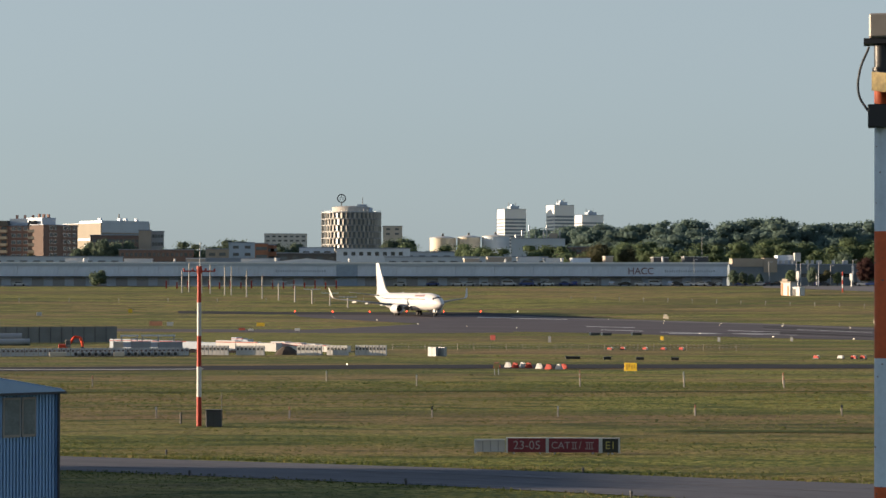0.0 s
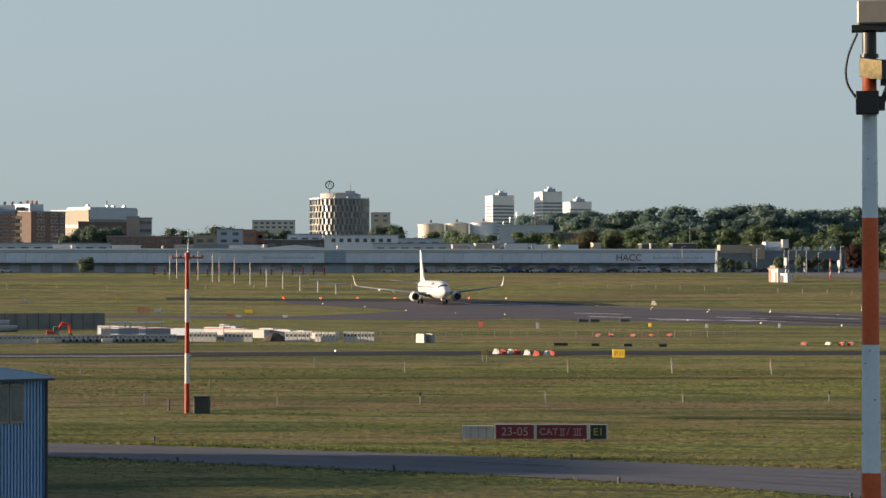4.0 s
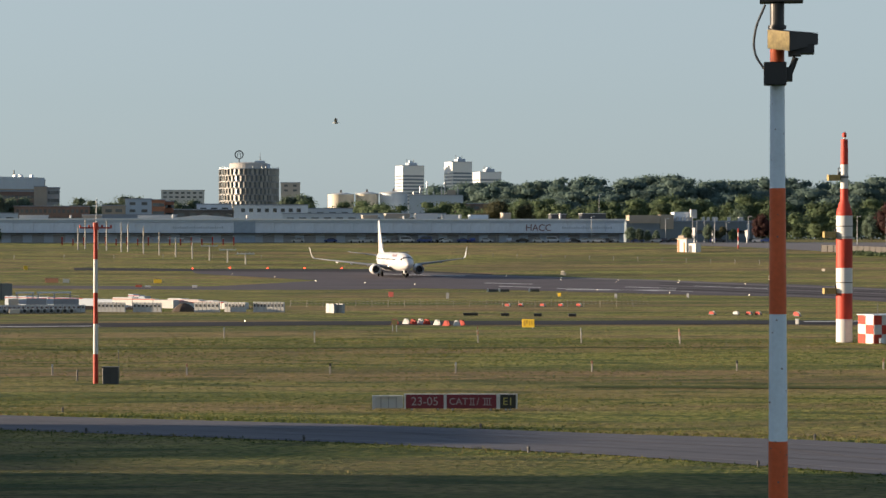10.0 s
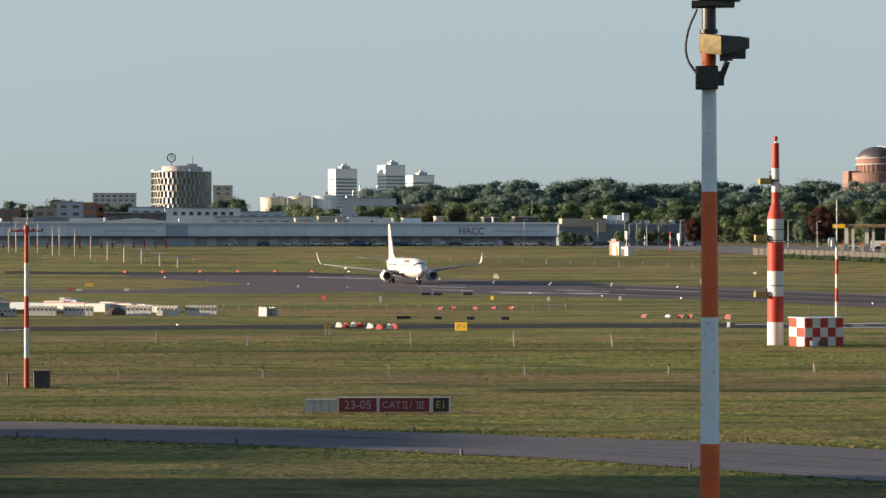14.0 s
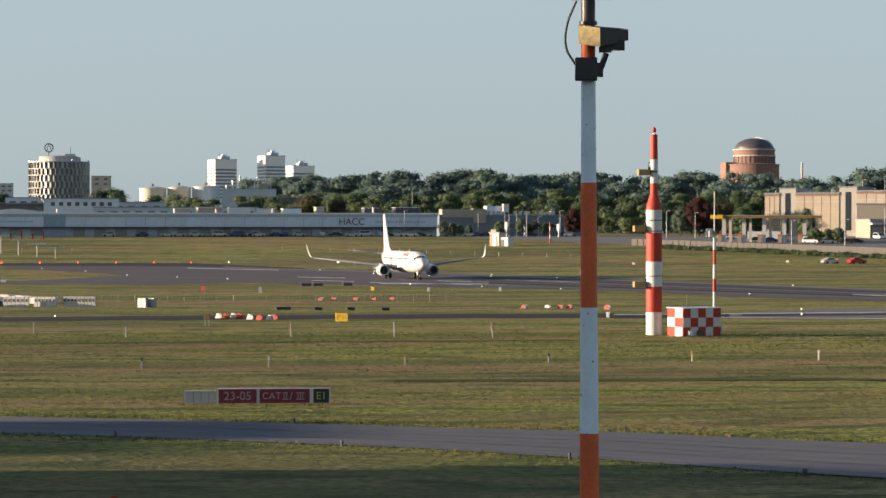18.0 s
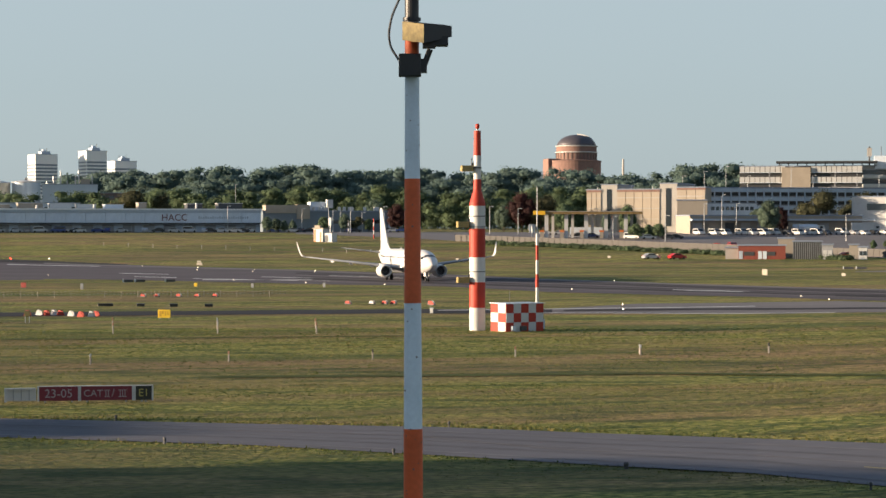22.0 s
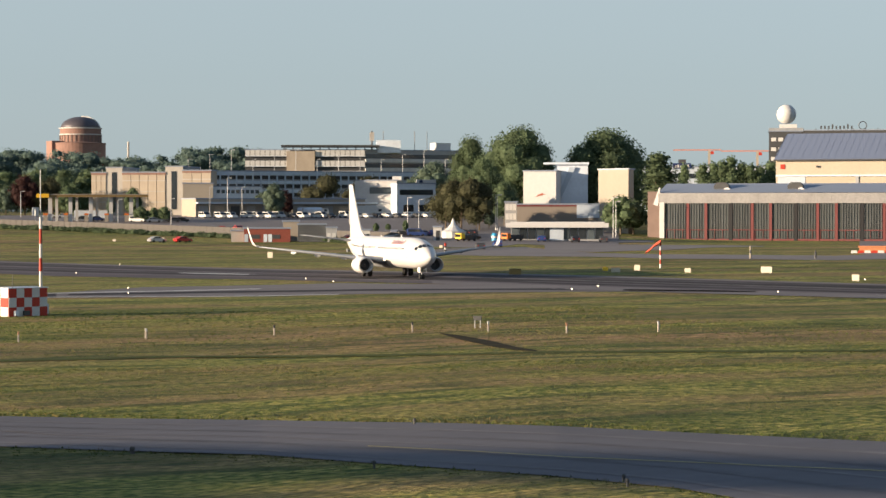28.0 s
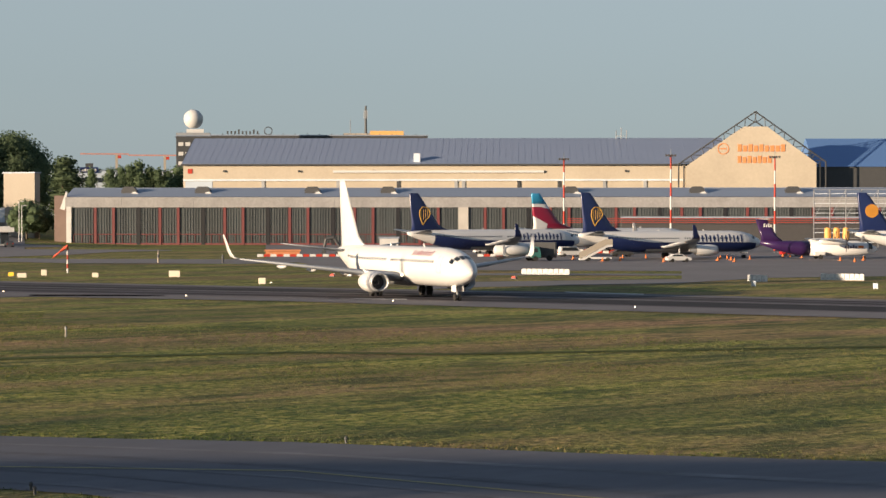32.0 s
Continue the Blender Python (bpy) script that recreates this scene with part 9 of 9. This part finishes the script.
def road_sign():
    az, d = -0.69, 52
    root = thing("road_sign", pose(*gpos(az, d), 0, 0, -az), "white triangular road sign with a red border on a post", "sign")
    z = gz(*spot(az, d))
    top = lift(-6.70, d) - z
    part("post", cyl((0, 0.04, 0), (0, 0.04, top - 0.05), 0.03, n=10), STEEL, root)
    tri = lambda s, c: [(-0.45 * s, c - 0.26 * s), (0.45 * s, c - 0.26 * s), (0.06 * s, c + 0.5 * s), (-0.06 * s, c + 0.5 * s)]
    part("border", prism(tri(1.0, top - 0.5), -0.02, 0.02), RED, root)
    part("face", prism(tri(0.68, top - 0.52), -0.03, -0.021), WHITE, root)


road_sign()
for px in ((-0.66, 98.7), (5.13, 93.4), (11.01, 88.0), (17.03, 83.0), (-6.20, 103.5), (-0.65, 98.1), (5.14, 93.1), (16.98, 83.0), (23.20, 76.0), (29.73, 69.4), (3.90, 104.6), (12.44, 100.3), (24.24, 90.9), (37.66, 83.7), (-6.79, 116.4), (29.64, 70.5)):
    small_light(px[0], px[1], DARK, 0.07, "small dark road edge light", "road edge lights", 0.5)

# ---- unseen blocks beside the eye, added to throw the foreground shade ----
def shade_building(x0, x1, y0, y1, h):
    root = thing("terminal_wing", pose(x0, y0, 0), "plain grey block out of view, added to shade the foreground", "building")
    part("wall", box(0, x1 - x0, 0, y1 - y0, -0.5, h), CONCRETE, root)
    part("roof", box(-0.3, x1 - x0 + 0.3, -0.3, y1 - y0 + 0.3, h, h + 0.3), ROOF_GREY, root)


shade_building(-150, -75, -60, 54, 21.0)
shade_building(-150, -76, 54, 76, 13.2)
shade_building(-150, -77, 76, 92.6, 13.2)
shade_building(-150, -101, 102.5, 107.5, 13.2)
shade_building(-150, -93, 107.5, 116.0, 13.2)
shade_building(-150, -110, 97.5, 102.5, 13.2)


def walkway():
    """Unseen raised beam on columns, added to throw a band of shade on the road."""
    root = thing("covered_walkway", pose(-75.7, 93.9, 0, 0, 0, -39.4), "unseen raised beam on steel columns, added to shade the road", "walkway")
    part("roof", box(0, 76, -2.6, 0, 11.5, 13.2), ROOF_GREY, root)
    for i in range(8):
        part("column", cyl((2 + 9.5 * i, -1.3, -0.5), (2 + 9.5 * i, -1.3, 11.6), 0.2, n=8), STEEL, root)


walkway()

# ---- lines and worn strips on the ground ----
sheet("runway_shoulder", [((24.7, 275), (24.7, 266)), ((28.5, 252), (28.5, 241)), ((36.2, 233), (36.2, 221)), ((43.3, 214), (43.3, 202)), ((51.5, 199), (51.5, 187)), ((62, 182), (62, 169))], ASPHALT_PALE, 0.06, "pale worn shoulder along the runway", "runway")
sheet("runway_shoulder", [((2.1, 523), (2.1, 515)), ((8.5, 467), (8.5, 458)), ((15.1, 388), (15.1, 380)), ((24.7, 316), (24.7, 309)), ((36.2, 265), (36.2, 260)), ((51.5, 229), (51.5, 224))], ASPHALT_PALE, 0.06, "pale worn shoulder along the runway", "runway")
for u0, u1 in ((0.16, 0.2), (0.27, 0.33), (0.40, 0.44), (0.5, 0.53), (0.62, 0.7), (0.78, 0.81)):
    pts = [(8.5, 467, 357), (15.1, 388, 310), (20.3, 341, 290), (24.7, 316, 266), (28.5, 295, 242), (36.2, 265, 222), (43.3, 248, 203), (51.5, 229, 188), (62, 218, 170)]
    sheet("tyre_streak", [((a, f + (n - f) * u0), (a, f + (n - f) * u1)) for a, f, n in pts], RUBBER_MARK if u0 not in (0.40, 0.78) else ASPHALT_PALE, 0.065, "long streak of tyre rubber and wear", "marking")
TALL = mat("dark_tall_grass", (0.078, 0.092, 0.028), 0.95, var=0.35, scale=0.4, fine=3, world_space=True, spec=0.1)
def strip(pts, width, material, dz, name, label, category, kind="structure"):
    sheet(name, [((a, d + width / 2), (a, d - width / 2)) for a, d in pts], material, dz, label, category, kind)


strip([(-13, 186), (-10.90, 183.5), (0.60, 181.8), (11.63, 184.4)], 1.5, TALL, 0.04, "grass_furrow", "dark furrow of taller grass", "grass")
strip([(6.39, 134.3), (13.64, 135.4), (17.96, 137.7), (25.21, 134.5), (36.27, 139.0), (40.40, 136.9), (51.45, 148.0), (58, 128)], 1.8, TALL, 0.04, "grass_furrow", "dark furrow of taller grass", "grass")
sheet("bare_track", [((24.85, 158.5), (24.95, 156.5)), ((25.35, 155.0), (25.35, 150.0)), ((25.8, 151.0), (25.8, 145.5)), ((26.3, 146.5), (26.3, 140.5)), ((26.8, 141.0), (26.8, 137.5)), ((27.4, 137.0), (27.4, 135.6))],
      mat("bare_soil", (0.042, 0.038, 0.026), 1.0, spec=0.05, var=0.45, scale=0.9, fine=5, world_space=True), 0.05, "dark bare track in the grass", "soil")
strip([(-13, 293), (-9.51, 293), (-6.22, 290), (-4.93, 288)], 17, mat("site_soil", (0.055, 0.040, 0.032), 1.0, var=0.3, scale=0.3, world_space=True, spec=0.05), 0.05, "bare_soil", "dark bare soil of the building site", "soil")
strip([(23.03, 83.0), (28.13, 77.4), (36.28, 74.5), (46, 66), (60, 60)], 0.25, LINE_YELLOW, 0.045, "road_line", "thin faded yellow road line", "line")
strip([(-2.27, 105.0), (5.45, 99.5), (11.21, 96.2), (15.05, 90.2), (19.46, 87.3), (17.95, 86.9)], 0.18, ASPHALT_PALE, 0.045, "road_seam", "pale seam along the road", "line")
ROAD_LINE = [(-14, 111, 120), (-9.56, 107.5, 116), (0.5, 97.5, 107), (7.4, 92, 102), (12.2, 87.5, 100), (20.3, 81.5, 95), (25, 75, 91), (31, 69, 86.5), (36.3, 62, 84), (44, 52, 80), (54, 40, 78.5)]
ROAD_PALE = mat("road_worn", (0.148, 0.145, 0.157), 0.85, spec=0.25, var=0.3, scale=0.25, fine=2.0, world_space=True, stretch=(0.2, 1, 1))
ROAD_DARK = mat("road_patch", (0.104, 0.105, 0.119), 0.85, spec=0.25, var=0.3, scale=0.25, fine=2.0, world_space=True, stretch=(0.2, 1, 1))
for u0, u1, m in ((0.10, 0.13, ROAD_PALE), (0.30, 0.34, ROAD_DARK), (0.47, 0.49, ROAD_PALE), (0.62, 0.655, ROAD_DARK), (0.80, 0.83, ROAD_PALE)):
    sheet("road_wear", [((a, n + (f - n) * u1), (a, n + (f - n) * u0)) for a, n, f in ROAD_LINE], m, 0.042, "long wheel-worn streak along the road", "marking")
strip([(-10.97, 230.3), (-8.14, 228.4), (-5.85, 228.7)], 1.2, LINE_WHITE, 0.05, "taxiway_line", "pale concrete taxiway edge", "line")
for a, b, wd in (((3.99, 441.1), (5.23, 431.5), 3), ((4.36, 411.2), (5.45, 402.2), 3), ((6.10, 384.9), (8.92, 382.4), 3.5), ((7.62, 407.8), (8.92, 395.1), 3), ((5.87, 394.1), (9.36, 373.8), 2.5), ((9.36, 417.7), (11.24, 397.5), 2.5), ((18.19, 323.2), (20.17, 315.4), 2.2), ((18.38, 319.4), (19.98, 312.4), 2.2), ((43.31, 247.5), (45.34, 241.1), 1.6), ((36.03, 230.8), (39.23, 225.7), 1.4), ((1.18, 512.8), (3.51, 496.1), 3)):
    strip([a, b], wd, LINE_WHITE, 0.06, "runway_marking", "worn white runway marking", "marking")
strip([(13.70, 234.5), (20.12, 233.3), (22.30, 235.0)], 1.2, LINE_WHITE, 0.06, "taxiway_line", "white taxiway edge line", "line")
strip([(12.15, 241.0), (16.48, 247.9), (20.28, 254.9)], 1.6, LINE_WHITE, 0.06, "taxiway_line", "white taxiway edge line", "line")
strip([(22.30, 294.6), (28.13, 272.9), (36.26, 251.9), (40.40, 233.5), (51.45, 206.7)], 9, RUBBER_MARK, 0.055, "tyre_streak", "dark streak of tyre rubber", "marking")


strip([(15.4, 241), (19, 246), (23, 247), (28, 243), (33, 238)], 4.5, TAXI_DARK, 0.06, "tyre_streak", "dark worn band along the taxiway", "marking")


# ---- tufts of grass ----
def tufts():
    g = np.random.default_rng(3)
    P = []
    for n, d0, d1, a0, a1 in ((170000, 60, 128, -12, 54), (110000, 118, 200, -12, 54), (30000, 190, 300, -12, 54)):
        dd = np.sqrt(g.uniform(d0 * d0, d1 * d1, n))
        aa = g.uniform(a0, a1, n)
        near = np.interp(aa, [r[0] for r in ROAD_EDGES], [r[1] for r in ROAD_EDGES])
        far = np.interp(aa, [r[0] for r in ROAD_EDGES], [r[2] for r in ROAD_EDGES])
        keep = ((dd < near) | (dd > far)) & ((dd < 223) | ((dd > 252) & (dd < 270) & (aa < 14)) | ((dd > 252) & (aa < -1)))
        keep &= ~((aa > 30) & (dd > 180 - (aa - 30) * 1.5))
        edge = np.exp(-np.abs(dd - far) / 2.0) * (dd > far) + np.exp(-np.abs(dd - near) / 1.5) * (dd < near)
        P.append(np.stack([dd, aa, edge], 1)[keep])
    P = np.concatenate(P)
    n = len(P)
    a = np.radians(P[:, 1])
    x, y = P[:, 0] * np.sin(a), P[:, 0] * np.cos(a)
    z = 0.4 * np.clip((P[:, 1] - 18) / 11, 0, 1) ** 2 * (3 - 2 * np.clip((P[:, 1] - 18) / 11, 0, 1)) - 0.02
    clump = 0.5 + 0.22 * np.sin(x * 0.31 + 2 * np.sin(y * 0.11)) * np.sin(y * 0.23 + 1.7 * np.sin(x * 0.07))
    h = 0.025 + 0.06 * g.random(n) ** 2.5 * (0.25 + clump) + 0.17 * P[:, 2] * g.random(n)
    w = 0.05 + 0.09 * g.random(n)
    h, w = h * np.clip(P[:, 0] / 110, 0.55, 1.6), w * np.clip(P[:, 0] / 125, 0.4, 1.4)
    t = g.random(n) * 6.28
    cx, cy = np.cos(t) * w, np.sin(t) * w
    lx, ly = g.normal(scale=0.03, size=n), g.normal(scale=0.03, size=n)
    v = np.stack([np.stack([x - cx, y - cy, z], 1), np.stack([x - cx * 0.3 + lx, y - cy * 0.3 + ly, z + h], 1), np.stack([x, y, z], 1), np.stack([x + cx * 0.35 + ly, y + cy * 0.3 + lx, z + h * 0.9], 1), np.stack([x + cx, y + cy, z], 1)], 1).reshape(-1, 3)
    o = np.arange(n) * 5
    f = np.concatenate([np.stack([o, o + 2, o + 1], 1), np.stack([o + 2, o + 4, o + 3], 1)])
    me = bpy.data.meshes.new("grass_tufts")
    me.from_pydata(v.tolist(), [], f.tolist())
    me.materials.append(TUFT)
    tagged(new("grass_tufts", me), "tufts of green and straw-coloured grass", "grass", "", "stuff")


ROAD_EDGES = [(-14, 111, 120), (-9.56, 107.5, 116), (0.5, 97.5, 107), (7.4, 92, 102), (12.2, 87.5, 100), (20.3, 81.5, 95), (25, 75, 91), (31, 69, 86.5), (36.3, 62, 84), (44, 52, 80), (54, 40, 78.5), (66, 30, 78)]


tufts()

# ---- a gull ----
def gull():
    root = thing("gull", pose(0, 0, 0), "white gull with grey wings in flight", "bird")
    ring = lambda x, r, z: [(x, r * math.cos(k * math.pi / 5), z + r * math.sin(k * math.pi / 5)) for k in range(10)]
    part("body", loft([ring(-0.28, 0.02, 0.0), ring(-0.16, 0.06, 0.0), ring(0.0, 0.085, 0.0), ring(0.14, 0.07, 0.01), ring(0.22, 0.05, 0.03), ring(0.29, 0.015, 0.03)]), WHITE, root, smooth=True)
    part("tail", prism([(-0.26, 0.0), (-0.42, 0.015), (-0.42, 0.03), (-0.26, 0.03)], -0.07, 0.07), WHITE, root)
    part("beak", cyl((0.28, 0, 0.03), (0.36, 0, 0.015), 0.015, 0.004, 6), YELLOW, root)
    wings = []
    for s in (1, -1):
        w = part("wing", loft([foil(0.10, 0.26, s * 0.05, 0.03, 0.05, 5), foil(0.13, 0.24, s * 0.32, 0.06, 0.04, 5), foil(0.04, 0.15, s * 0.62, 0.05, 0.03, 5), foil(-0.06, 0.04, s * 0.78, 0.04, 0.02, 5)]), GREY, root)
        wings.append((w, s))
    return root, wings


bird, bird_wings = gull()
BIRD = [(0, 104.5, 170.5, 15.22), (8.5, 24.2, 198.5, 17.83), (9.0, 15.9, 199.4, 18.09), (9.5, 8.7, 202.8, 18.51), (10.0, 0.6, 206.0, 19.65), (10.5, -5.7, 208.9, 19.79), (11.0, -11.1, 211.7, 20.41), (11.5, -16.9, 214.3, 20.96), (12.0, -22.4, 216.8, 21.12), (13.0, -35.6, 221.2, 22.03), (20, -117.3, 254.2, 26.13), (32, -159.7, 288.8, 31.75)]



# ---- moving things ----
def motions():
    rows = []
    for t, x, y, head in FLIGHT:
        rows.append((t, pose(x, y, gz(x, y) + 0.05, 0, 0, head)))
    walk(jet, rows)
    walk(bird, [(t, pose(x, y, z, 0, 0, 172)) for t, x, y, z in BIRD])
    for w, s in bird_wings:
        walk(w, [(0, pose(0, 0, 0))] + [(7.0 + 0.2 * i, pose(0, 0, 0, s * (32 if i % 2 else -22))) for i in range(30)] + [(32, pose(0, 0, 0))])


motions()
